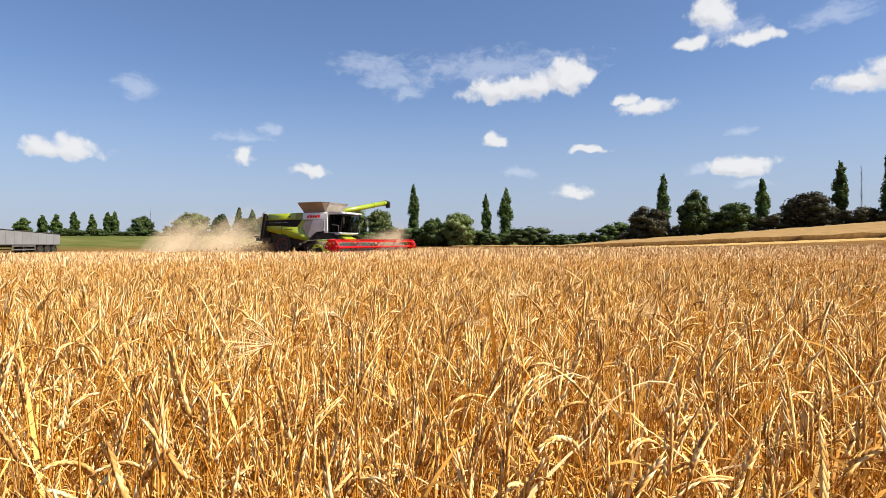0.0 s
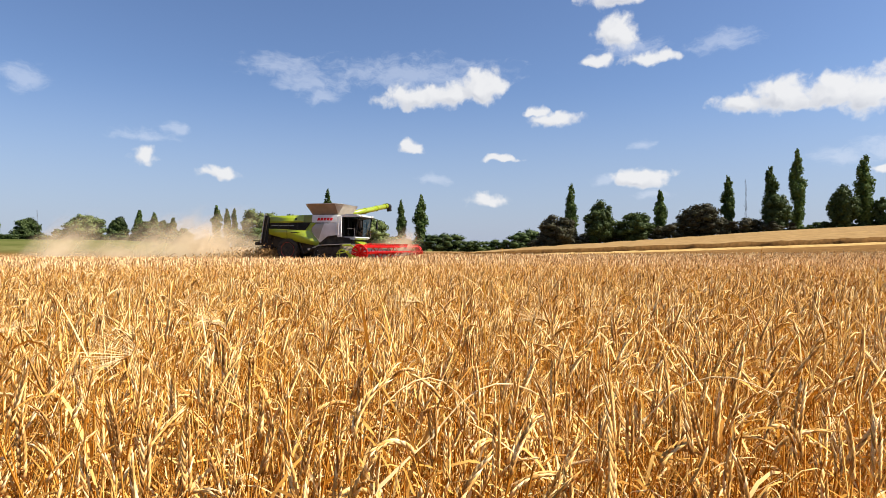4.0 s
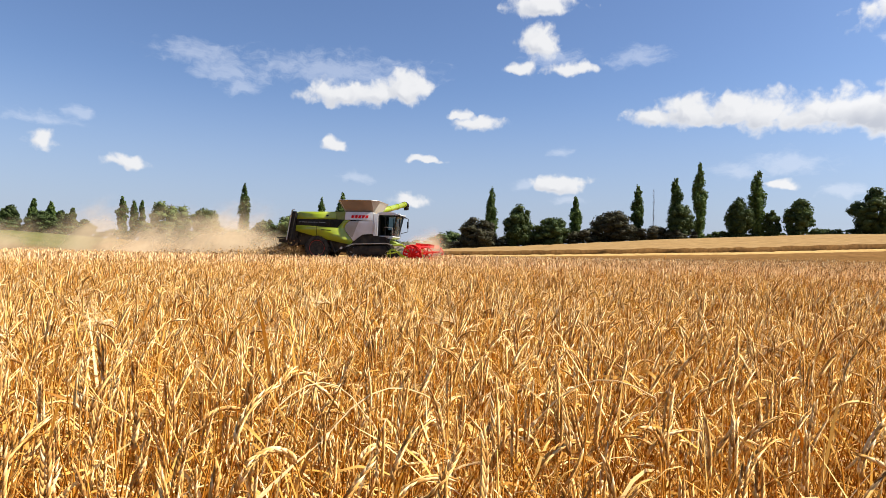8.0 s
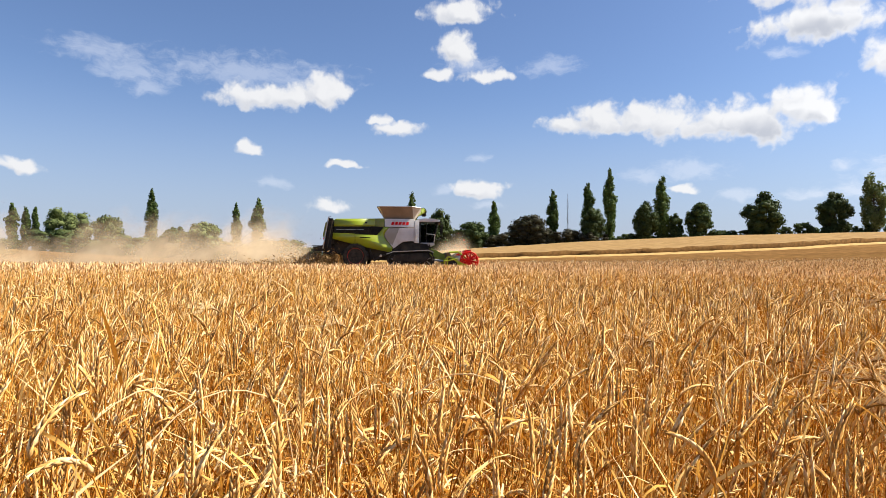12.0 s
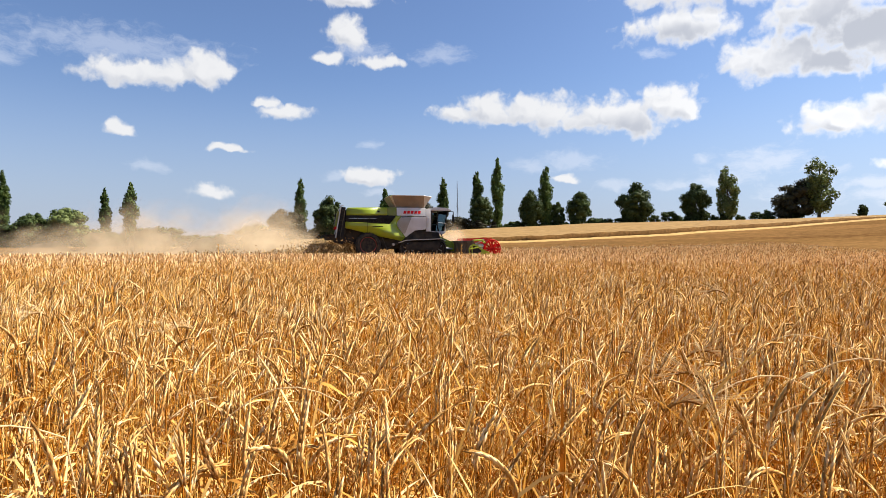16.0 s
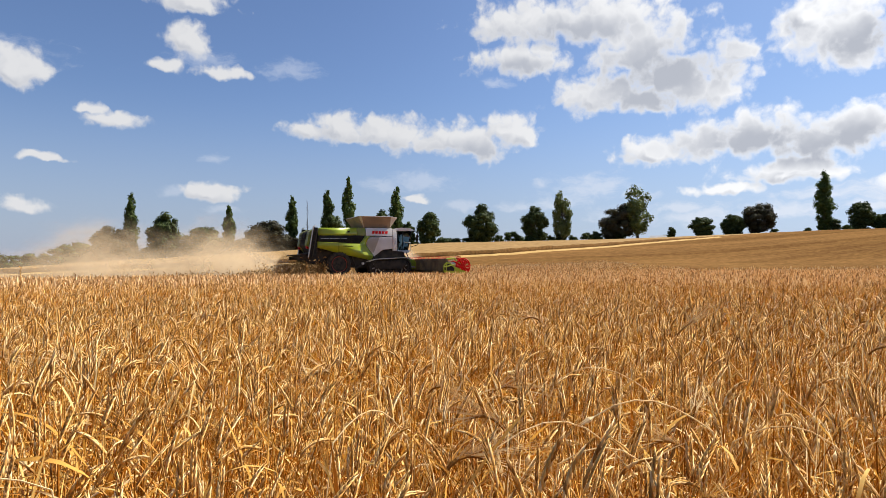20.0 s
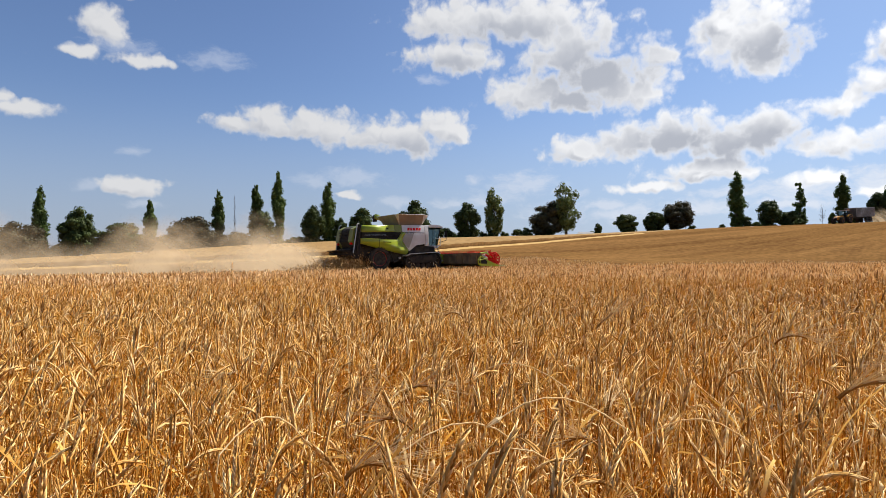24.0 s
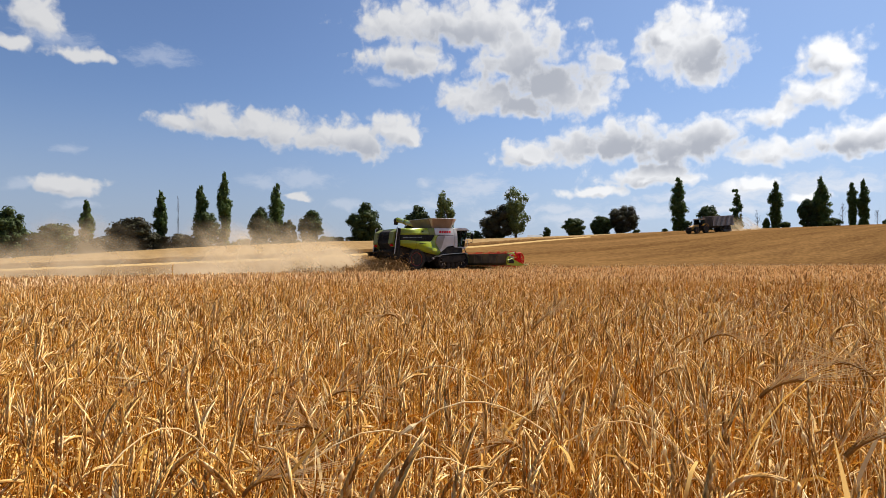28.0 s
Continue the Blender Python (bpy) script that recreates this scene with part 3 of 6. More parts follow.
def tube(p0, p1, r0, r1=None, seg=12, bm=None, caps=True):
    bm = bm or bmesh.new()
    r1 = r0 if r1 is None else r1
    d = Vector(p1) - Vector(p0)
    m = Matrix.Translation((Vector(p0) + Vector(p1)) / 2) @ d.to_track_quat("Z", "Y").to_matrix().to_4x4()
    bmesh.ops.create_cone(bm, cap_ends=caps, segments=seg, radius1=r0, radius2=r1, depth=d.length, matrix=m)
    return bm


def pipe(points, r, seg=8, bm=None):
    bm = bm or bmesh.new()
    for a, b in zip(points, points[1:]):
        tube(a, b, r, r, seg, bm)
    return bm


def wheel_disc(r, w, bm=None, rings=((1, 1.0),), seg=32):
    """A turned body about the y axis: rings of (y / half width, radius / r)."""
    bm = bm or bmesh.new()
    loops = []
    for y, k in rings:
        loops.append([bm.verts.new((math.cos(i * math.tau / seg) * r * k, y * w / 2, math.sin(i * math.tau / seg) * r * k)) for i in range(seg)])
    for a, b in zip(loops, loops[1:]):
        for i in range(seg):
            bm.faces.new((a[i], a[(i + 1) % seg], b[(i + 1) % seg], b[i]))
    for lp in (loops[0], loops[-1]):
        if len({v.co.to_tuple(5) for v in lp}) > 2:
            bm.faces.new(lp)
    return bm


# ---- ground ----


def build_ground():
    az = np.radians(np.concatenate([np.arange(-180, -100, 4.0), np.arange(-100, 42, 0.75), np.arange(42, 180, 4.0)]))
    r = np.concatenate([[0.3], np.geomspace(1.0, 30, 24), np.arange(32, 62, 1.5), np.geomspace(63, 260, 70), [320, 450, 700, 1200, 2200, 4500]])
    A, Rr = np.meshgrid(az, r, indexing="ij")
    x, y = -np.sin(A) * Rr, np.cos(A) * Rr
    z = ground_z(x, y)
    na, nr = A.shape
    verts = np.stack([x, y, z], -1).reshape(-1, 3)
    i, j = np.meshgrid(np.arange(na), np.arange(nr - 1), indexing="ij")
    i2 = (i + 1) % na
    quads = np.stack([i * nr + j, i * nr + j + 1, i2 * nr + j + 1, i2 * nr + j], -1).reshape(-1, 4)
    centre = np.stack([i[:, 0] * nr, ((i[:, 0] + 1) % na) * nr, np.full(na, len(verts))], -1)
    verts = np.concatenate([verts, [[0, 0, 0]]])
    me = mesh_arrays("ground", verts, [quads, centre], [ground_material()], [0, 0], True)
    b = verts[:, 0] * N[0] + verts[:, 1] * N[1]
    azd = np.degrees(np.arctan2(-verts[:, 0], verts[:, 1]))
    rad = np.hypot(verts[:, 0], verts[:, 1])
    stub = np.clip((b - EDGE) / 1.0, 0, 1)
    stub = np.maximum(stub, np.clip((rad - 60) / 6, 0, 1))
    bank = np.where((azd > 8) & (azd < 170), 1, 0) * smooth((rad - 78) / 10) * smooth((azd - 11) / 5)
    bank = np.maximum(bank, np.clip((rad - np.interp(azd, RIDGE_AZ, RIDGE_R) - 3) / 4, 0, 1))
    attr = me.color_attributes.new("cover", "FLOAT_COLOR", "POINT")
    attr.data.foreach_set("color", np.stack([stub, bank, 0 * stub, 0 * stub + 1], -1).astype(np.float32).ravel())
    tagged(new("ground", me), "golden stubble field rising to a tree-lined ridge", "ground", kind="structure")


build_ground()

# ---- wheat ----
rng = np.random.default_rng(7)


def scatter(r0, r1, density, az0=-99.0, az1=41.0):
    """Random plan places in a ring sector of the standing crop."""
    area = 0.5 * radians(az1 - az0) * (r1 * r1 - r0 * r0)
    n = int(area * density)
    r = np.sqrt(rng.uniform(r0 * r0, r1 * r1, n))
    a = np.radians(rng.uniform(az0, az1, n))
    x, y = -np.sin(a) * r, np.cos(a) * r
    ok = x * N[0] + y * N[1] < EDGE + 0.25 * np.sin(x * 1.7) + rng.uniform(-0.2, 0.2, n)
    cx, cy = np.array([p[1] for p in PATH]), np.array([p[2] for p in PATH])
    near = np.min(np.hypot(x[:, None] - cx[None, ::6], y[:, None] - cy[None, ::6]), axis=1) if r0 < 3 else np.full(n, 9.0)
    ok &= near > 0.62
    return x[ok], y[ok]


def stalk_frames(x, y, height, lean):
    n = len(x)
    turn = rng.normal(-0.4, 1.4, n)                    # the crop leans mostly one way
    d = np.stack([np.cos(turn), np.sin(turn), np.zeros(n)], 1)
    side = np.stack([-np.sin(turn), np.cos(turn), np.zeros(n)], 1)
    base = np.stack([x, y, ground_z(x, y) - 0.01], 1)
    return base, d, side, height, lean


def along(base, d, h, lean, t):
    """The stem's middle line."""
    return base + np.array([0, 0, 1.0]) * (h * t * (1 - 0.35 * (lean / h) ** 2))[:, None] + d * (lean * (0.45 * t + 0.55 * t * t))[:, None]


def ring_faces(n, rings, seg, start):
    """Quads of n tubes, each of rings x seg vertices."""
    k = np.arange(n)[:, None, None] * (rings * seg) + start
    i = np.arange(rings - 1)[None, :, None] * seg
    j = np.arange(seg)[None, None, :]
    j2 = (j + 1) % seg
    return np.stack([k + i + j, k + i + j2, k + i + seg + j2, k + i + seg + j], -1).reshape(-1, 4)


def strip_faces(n, rings, start):
    k = np.arange(n)[:, None] * (rings * 2) + start
    i = np.arange(rings - 1)[None, :] * 2
    return np.stack([k + i, k + i + 1, k + i + 3, k + i + 2], -1).reshape(-1, 4)


def blades(base, d, h, lean, length, width, rings, start):
    """Arching dry leaf blades that leave the stem part of the way up."""
    n = len(base)
    t0 = rng.uniform(0.45, 0.93, n)
    root = along(base, d, h, lean, t0)
    turn = rng.uniform(0, math.tau, n)
    out = np.stack([np.cos(turn), np.sin(turn), np.zeros(n)], 1)
    side = np.stack([-np.sin(turn), np.cos(turn), np.zeros(n)], 1)
    twist = rng.normal(0, 0.7, n)
    rise, drop = rng.uniform(0.3, 1.5, n), rng.uniform(0.1, 1.5, n)
    vs = []
    for i in range(rings):
        s = i / (rings - 1)
        c = root + out * (length * s * 0.75)[:, None] + np.array([0, 0, 1.0]) * (length * (rise * s - drop * s * s))[:, None]
        w = width * (0.55 + 1.2 * s * (1 - s) - 0.5 * s)
        ang = twist * s * 2
        ax = side * np.cos(ang)[:, None] + np.array([0, 0, 1.0]) * np.sin(ang)[:, None]
        vs += [c - ax * w[:, None], c + ax * w[:, None]]
    v = np.stack(vs, 1).reshape(-1, 3)
    return v, strip_faces(n, rings, start)


def stems(base, d, side, h, lean, radius, rings, seg, start):
    vs = []
    for i in range(rings):
        c = along(base, d, h, lean, np.full(len(h), i / (rings - 1)))
        for j in range(seg):
            a = j * math.tau / seg
            vs.append(c + (d * math.cos(a) + side * math.sin(a)) * (radius * (1 - 0.3 * i / (rings - 1)))[:, None])
    return np.stack(vs, 1).reshape(-1, 3), ring_faces(len(h), rings, seg, start)


def ear_line(tip, d, h, lean, nod, length, s):
    """A point on the ear's bent middle line and its direction at s from 0 to 1; nod: how far it bends over, in radians."""
    first = np.arctan2(1.55 * lean, h)
    mid = first + nod * s * 0.5
    end = first + nod * s
    up = np.array([0, 0, 1.0])
    c = tip + (d * np.sin(mid)[:, None] + up * np.cos(mid)[:, None]) * (length * s)[:, None]
    return c, d * np.sin(end)[:, None] + up * np.cos(end)[:, None]


def near_wheat(name, r0, r1, density, label, k, share):
    x, y = scatter(r0, r1, density)
    n = len(x)
    h = rng.normal(0.715, 0.055, n) - np.where(rng.random(n) < 0.22, rng.uniform(0.05, 0.25, n), 0)
    h = h + np.where(rng.random(n) < 0.012, rng.uniform(0.04, 0.10, n), 0)
    base, d, side, h, lean = stalk_frames(x, y, h, np.where(rng.random(n) < 0.5, np.abs(rng.normal(0.06, 0.09, n)), rng.uniform(0.12, 0.46, n)))
    verts, faces, idx, count = [], [], [], 0
    v, f = stems(base, d, side, h, lean, rng.uniform(0.0016, 0.0025, n), 6, 3, count)
    verts.append(v), faces.append(f), idx.append(0)
    count += len(v)
    tip = along(base, d, h, lean, np.ones(n))
    nod = np.where(rng.random(n) < 0.8, rng.normal(0.12, 0.26, n), rng.normal(1.25, 0.55, n))
    length = rng.uniform(0.075, 0.112, n)
    eared = rng.random(n) < share
    ears = (tip[eared], d[eared], h[eared], lean[eared], nod[eared], length[eared])
    ne, eside = int(eared.sum()), side[eared]
    fat = rng.uniform(0.68, 1.0, ne)[:, None]
    tri = np.array([[0, 1, 2], [0, 2, 3], [0, 3, 4], [0, 4, 1], [5, 2, 1], [5, 3, 2], [5, 4, 3], [5, 1, 4]])
    for i in range(k):
        s = i / k
        c, way = ear_line(*ears, np.full(ne, s))
        sgn = 1 if i % 2 else -1
        size = ears[5] * (3.4 / k) * (1.0 - 0.35 * abs(s - 0.35))
        ax1, ax2 = eside, np.cross(way, eside)
        taper = 1.0 - 0.45 * max(0.0, s - 0.55) / 0.45
        c = c + ax1 * fat * (sgn * 0.0028 * taper)
        axis = way + ax1 * (sgn * 0.22)
        mid = c + axis * (size * 0.35)[:, None]
        w1, w2 = fat * 0.0030 * taper, fat * 0.0046 * taper
        ring = [c - way * (size * 0.35)[:, None], mid + ax1 * w1, mid + ax2 * w2, mid - ax1 * w1, mid - ax2 * w2, c + axis * (size * 1.25)[:, None]]
        v = np.stack(ring, 1).reshape(-1, 3)
        f = (np.arange(ne)[:, None, None] * 6 + tri[None] + count).reshape(-1, 3)
        verts.append(v), faces.append(f), idx.append(1)
        count += len(v)
    for leafy, w0, w1, l0, l1 in ((0.95, 0.0026, 0.0050, 0.10, 0.28), (0.75, 0.0030, 0.0062, 0.12, 0.30), (0.5, 0.0014, 0.0028, 0.08, 0.22), (0.16, 0.0055, 0.0085, 0.14, 0.32)):
        pick = rng.random(n) < leafy
        v, f = blades(base[pick], d[pick], h[pick], lean[pick], rng.uniform(l0, l1, pick.sum()), rng.uniform(w0, w1, pick.sum()), 6, count)
        verts.append(v), faces.append(f), idx.append(2)
        count += len(v)
    # a few bearded ears with fine awns
    pick = np.flatnonzero(rng.random(n) < 0.05)
    for rep in range(9):
        c0, way = ear_line(tip[pick], d[pick], h[pick], lean[pick], nod[pick], length[pick], np.full(len(pick), 0.1 + 0.09 * rep))
        spread = rng.normal(0, 0.3, (len(pick), 3))
        end = c0 + (way + spread) * rng.uniform(0.06, 0.12, len(pick))[:, None]
        w = side[pick] * 0.0005
        v = np.stack([c0 - w, c0 + w, end], 1).reshape(-1, 3)
        f = (np.arange(len(pick))[:, None] * 3 + np.arange(3)[None] + count)
        verts.append(v), faces.append(f), idx.append(2)
        count += len(v)
    me = mesh_arrays(name, np.concatenate(verts), faces, [STEM, EAR, BLADE], idx, True)
    return tagged(new(name, me), label, "wheat", kind="stuff")


def mid_wheat(name, r0, r1, density, fat, label):
    x, y = scatter(r0, r1, density)
    n = len(x)
    h = rng.normal(0.70, 0.055, n)
    h = h + np.where(rng.random(n) < 0.004, rng.uniform(0.04, 0.12, n), 0)
    base, d, side, h, lean = stalk_frames(x, y, h, np.where(rng.random(n) < 0.42, np.abs(rng.normal(0.04, 0.08, n)), rng.uniform(0.12, 0.36, n)))
    verts, faces, idx, count = [], [], [], 0
    v, f = stems(base, d, side, h, lean, rng.uniform(0.0016, 0.0027, n) * fat, 3 if fat < 1.3 else 2, 3, count)
    verts.append(v), faces.append(f), idx.append(0)
    count += len(v)
    eared = rng.random(n) < 0.88
    ne = int(eared.sum())
    tip = along(base, d, h, lean, np.ones(n))[eared]
    nod = np.where(rng.random(ne) < 0.5, rng.normal(0.1, 0.4, ne), rng.normal(1.2, 0.55, ne))
    length = rng.uniform(0.065, 0.10, ne)
    vs = []
    for s, w in ((0, 0.3), (0.16, 1.0), (0.32, 0.72), (0.48, 1.0), (0.66, 0.66), (1.0, 0.2)):
        p, way = ear_line(tip, d[eared], h[eared], lean[eared], nod, length, np.full(ne, s))
        off = np.cross(way, side[eared])
        for j in range(3):
            a = j * math.tau / 3
            vs.append(p + (side[eared] * (math.cos(a) * 0.0058) + off * (math.sin(a) * 0.0056)) * w * fat)
    v = np.stack(vs, 1).reshape(-1, 3)
    verts.append(v), faces.append(ring_faces(ne, 6, 3, count)), idx.append(1)
    count += len(v)
    for share, w0, w1 in (((0.9, 0.002, 0.0045), (0.65, 0.0025, 0.006), (0.3, 0.004, 0.0085)) if fat < 1.3 else ((0.8, 0.002, 0.005), (0.3, 0.003, 0.007))):
        pick = rng.random(n) < share
        v, f = blades(base[pick], d[pick], h[pick], lean[pick], rng.uniform(0.12, 0.32, pick.sum()), rng.uniform(w0, w1, pick.sum()) * fat, 4, count)
        verts.append(v), faces.append(f), idx.append(2)
        count += len(v)
    me = mesh_arrays(name, np.concatenate(verts), faces, [STEM, EAR, BLADE], idx, True)
    return tagged(new(name, me), label, "wheat", kind="stuff")


def tuft_arrays(x, y, wide, tall, ground=True, stalk=True):
    """Far crop: each piece a bent ear-and-stem blade of three quads."""
    n = len(x)
    turn = rng.uniform(0, math.tau, n)
    lean = rng.normal(0, 0.10, n)
    z = ground_z(x, y) if ground else np.zeros(n)
    base = np.stack([x, y, z + 0.2], 1)
    side = np.stack([np.cos(turn), np.sin(turn), 0 * x], 1)
    d = np.stack([-np.sin(turn), np.cos(turn), 0 * x], 1)
    h = rng.normal(tall - 0.08, 0.06, n) - 0.2
    up = np.array([0, 0, 1.0])
    neck = base + up * h[:, None] + side * (lean * 0.9)[:, None] + d * (lean * 0.4)[:, None]
    tilt = rng.normal(0, 0.95, n)
    way = up * np.cos(tilt)[:, None] + side * np.sin(tilt)[:, None]
    across = side * np.cos(tilt)[:, None] - up * np.sin(tilt)[:, None]
    ear = rng.uniform(0.09, 0.15, n)[:, None]
    w = wide[:, None]
    vs = [base - side * w * 0.32, base + side * w * 0.32, neck - across * w * 0.4, neck + across * w * 0.4]
    mid, end = neck + way * ear * 0.45, neck + way * ear
    vs += [mid - across * w, mid + across * w, end - across * w * 0.3, end + across * w * 0.3]
    if not stalk:
        vs[:4] = [neck - up * 0.18 - side * w * 0.4, neck - up * 0.18 + side * w * 0.4]
        return np.stack(vs, 1).reshape(-1, 3), strip_faces(n, 3, 0)
    return np.stack(vs, 1).reshape(-1, 3), strip_faces(n, 4, 0)


def far_wheat(name, r0, r1, density, wide, label, top=None, **kw):
    x, y = scatter(r0, r1, density, **kw)
    v, f = tuft_arrays(x, y, rng.uniform(0.6, 1.4, len(x)) * wide, top or (0.68 if r1 < 40 else 0.57), stalk=r1 < 29)
    return tagged(new(name, mesh_arrays(name, v, [f], [FARWHEAT])), label, "wheat", kind="stuff")


near_wheat("ripe_wheat", 0.0, 2.4, 780, "ripe golden wheat, dry stems, ears and curled leaves", 16, 0.33)
near_wheat("ripe_wheat_near", 2.4, 4.6, 430, "ripe golden wheat, dry stems, ears and curled leaves", 9, 0.38)
mid_wheat("ripe_wheat_middle", 4.6, 9.0, 170, 1.15, "ripe golden wheat standing dense")
mid_wheat("ripe_wheat_field", 9.0, 17.0, 58, 1.5, "ripe golden wheat standing dense")
far_wheat("ripe_wheat_distance", 17.0, 30.0, 70, 0.017, "ripe golden wheat standing dense")
far_wheat("ripe_wheat_edge", 30.0, 62.0, 30, 0.022, "ripe golden wheat up to the cut edge")
far_wheat("ripe_wheat_surround", 0.9, 26.0, 9, 0.016, "ripe golden wheat round the standpoint", az0=41.0, az1=261.0)
far_wheat("ripe_wheat_corner", 62.0, 84.0, 16.0, 0.03, "ripe golden wheat up to the cut edge", az0=-99.0, az1=-70.0)


def bearded_ears():
    """Bearded ears with long fine awns among the wheat, nodding over."""
    g = np.random.default_rng(77)
    # plan place, height and heading of the ears that stand out by the path's end; the rest anywhere
    stands = [(2.12, 0.08, 0.90, -78, 1.0), (1.92, -0.12, 0.86, -95, 0.6), (2.86, 0.28, 0.90, -84, 1.3), (3.05, 1.42, 0.90, 115, 1.6),
              (3.10, 0.95, 0.88, -60, 0.25), (2.00, -0.38, 0.92, 96, 0.5), (2.55, -0.25, 0.88, 80, 1.2), (2.05, -0.05, 0.83, -70, 0.9)]
    for made in range(26):
        if made < len(stands):
            x, y, high, turn, bend = stands[made]
            turn = radians(turn)
        else:
            az, r = g.uniform(-97, 38), g.uniform(1.4, 4.0)
            x, y = spot(az, r)
            turn = radians(az) + (g.normal(math.pi, 0.5) if g.random() < 0.6 else g.normal(0, 0.6))
            high, bend = g.uniform(0.70, 0.80), g.uniform(0.9, 1.9)
        d = np.array([math.cos(turn), math.sin(turn), 0])
        s = np.array([-d[1], d[0], 0])
        up = np.array([0, 0, 1.0])
        o = thing("bearded_ear", "nodding bearded cereal ear with long pale awns among the wheat", "cereal ear", "bearded ears among the wheat", m=pose(x, y, float(ground_z(x, y)) - 0.02))
        pts = [np.zeros(3), up * high * 0.5 + d * 0.01, up * high * 0.85 + d * 0.03, up * high + d * 0.065]
        part("stalk", pipe([tuple(p) for p in pts], 0.0016, 5), BLADE, o)
        bm, hair = bmesh.new(), bmesh.new()
        c = pts[-1]
        ang = 0.7
        for i in range(16):
            way = up * math.cos(ang) + d * math.sin(ang)
            off = np.cross(way, s)
            for side in (-1, 1):
                q = c + s * side * 0.003
                tube(tuple(q - way * 0.003), tuple(q + way * 0.009 + s * side * 0.003), 0.0038, 0.0012, 5, bm)
                tip = q + (way + s * side * g.uniform(0.02, 0.22) + off * g.normal(0, 0.12)) * g.uniform(0.10, 0.17)
                tube(tuple(q + way * 0.006), tuple(tip), 0.0007, 0.0003, 3, hair)
            c = c + way * 0.0055
            ang += bend / 16
        ear = tagged(part("ear", bm, BEARD, o, "brown bearded ear"), kind="stuff")
        tagged(part("awn", hair, OAT, ear), "long fine pale awns", kind="stuff")


def wild_oats():
    """Pale empty oat husks hanging among the wheat."""
    g = np.random.default_rng(78)
    n = 240
    az = np.where(g.random(n) < 0.65, g.uniform(-97, -74, n), g.uniform(-97, -40, n))
    r = g.uniform(1.0, 4.2, n)
    x, y = 0.85 - np.sin(np.radians(az)) * r, np.cos(np.radians(az)) * r - 0.07
    c = np.stack([x, y, ground_z(x, y) + g.uniform(0.62, 0.84, n)], 1)
    turn = g.uniform(0, math.tau, n)
    s = np.stack([np.cos(turn), np.sin(turn), 0 * x], 1)
    t = np.stack([-np.sin(turn), np.cos(turn), 0 * x], 1)
    way = np.stack([g.normal(0, 0.35, n), g.normal(0, 0.35, n), -np.ones(n)], 1)
    L = g.uniform(0.021, 0.033, n)[:, None]
    w = g.uniform(0.0034, 0.0056, n)[:, None]
    mid = c + way * L * 0.35
    v = np.stack([c, mid + s * w, mid + t * w, mid - s * w, mid - t * w, c + way * L], 1).reshape(-1, 3)
    tri = np.array([[0, 1, 2], [0, 2, 3], [0, 3, 4], [0, 4, 1], [5, 2, 1], [5, 3, 2], [5, 4, 3], [5, 1, 4]])
    f = (np.arange(n)[:, None, None] * 6 + tri[None]).reshape(-1, 3)
    top = c + np.stack([g.normal(0, 0.03, n), g.normal(0, 0.03, n), np.full(n, 0.05)], 1)
    base = c * np.array([1, 1, 0]) + np.stack([g.normal(0, 0.08, n), g.normal(0, 0.08, n), ground_z(x, y)], 1)
    thread = np.stack([c - s * 0.0006, c + s * 0.0006, top + s * 0.0008, top - s * 0.0008, base + s * 0.0012, base - s * 0.0012], 1).reshape(-1, 3)
    k = np.arange(n)[:, None] * 6 + len(v)
    q = np.concatenate([k + np.array([[0, 1, 2, 3]]), k + np.array([[3, 2, 4, 5]])])
    tagged(new("wild_oats", mesh_arrays("wild_oats", np.concatenate([v, thread]), [f, q], [OAT], [0, 0])), "pale wild oat husks hanging among the wheat", "grass", kind="stuff")


def bent_stalks():
    """Long dry stalks that arch over the crop, each with an empty husk at its end."""
    g = np.random.default_rng(79)
    # plan place of the foot, height, heading, reach, droop
    for x, y, high, turn, reach, droop in ((1.52, 0.66, 0.90, -25, 0.30, 0.16), (1.62, 0.60, 0.86, -40, 0.26, 0.20), (1.95, 0.30, 0.92, 140, 0.24, 0.05), (2.02, 0.42, 0.86, -70, 0.22, 0.10),
                                           (1.74, 0.18, 0.86, -120, 0.18, 0.06), (1.36, 0.92, 0.88, 10, 0.24, 0.12), (1.05, 1.10, 0.86, 160, 0.26, 0.14), (0.55, 1.15, 0.87, 200, 0.24, 0.10),
                                           (2.25, 0.55, 0.90, 100, 0.26, 0.08), (0.10, 1.10, 0.87, 30, 0.22, 0.13)):
        a = radians(turn)
        d, up = np.array([math.cos(a), math.sin(a), 0]), np.array([0, 0, 1.0])
        o = thing("bent_stalk", "long pale dry stalk arching over the wheat with an empty husk", "straw stalk", "bent stalks over the wheat", m=pose(x, y, float(ground_z(x, y)) - 0.02))
        pts = [np.zeros(3), up * high * 0.6 + d * 0.02, up * high * 0.92 + d * 0.07]
        for k in range(1, 7):
            q = k / 6
            pts.append(up * (high * (0.92 + 0.10 * math.sin(q * 1.9)) - droop * q * q) + d * (0.07 + reach * q))
        part("stalk", pipe([tuple(p) for p in pts], 0.0014, 6), OAT, o)
        way = (pts[-1] - pts[-2]) / np.linalg.norm(pts[-1] - pts[-2])
        bm = bmesh.new()
        c = pts[-1]
        side = np.cross(way, up)
        for sgn in (-1, 1):
            mid, end = c + way * 0.012 + side * sgn * 0.004, c + way * 0.036 + side * sgn * g.uniform(0.004, 0.010)
            tube(tuple(c), tuple(mid), 0.0010, 0.0040, 6, bm)
            tube(tuple(mid), tuple(end), 0.0040, 0.0006, 6, bm)
        part("husk", bm, OAT, o, "pale empty husk")


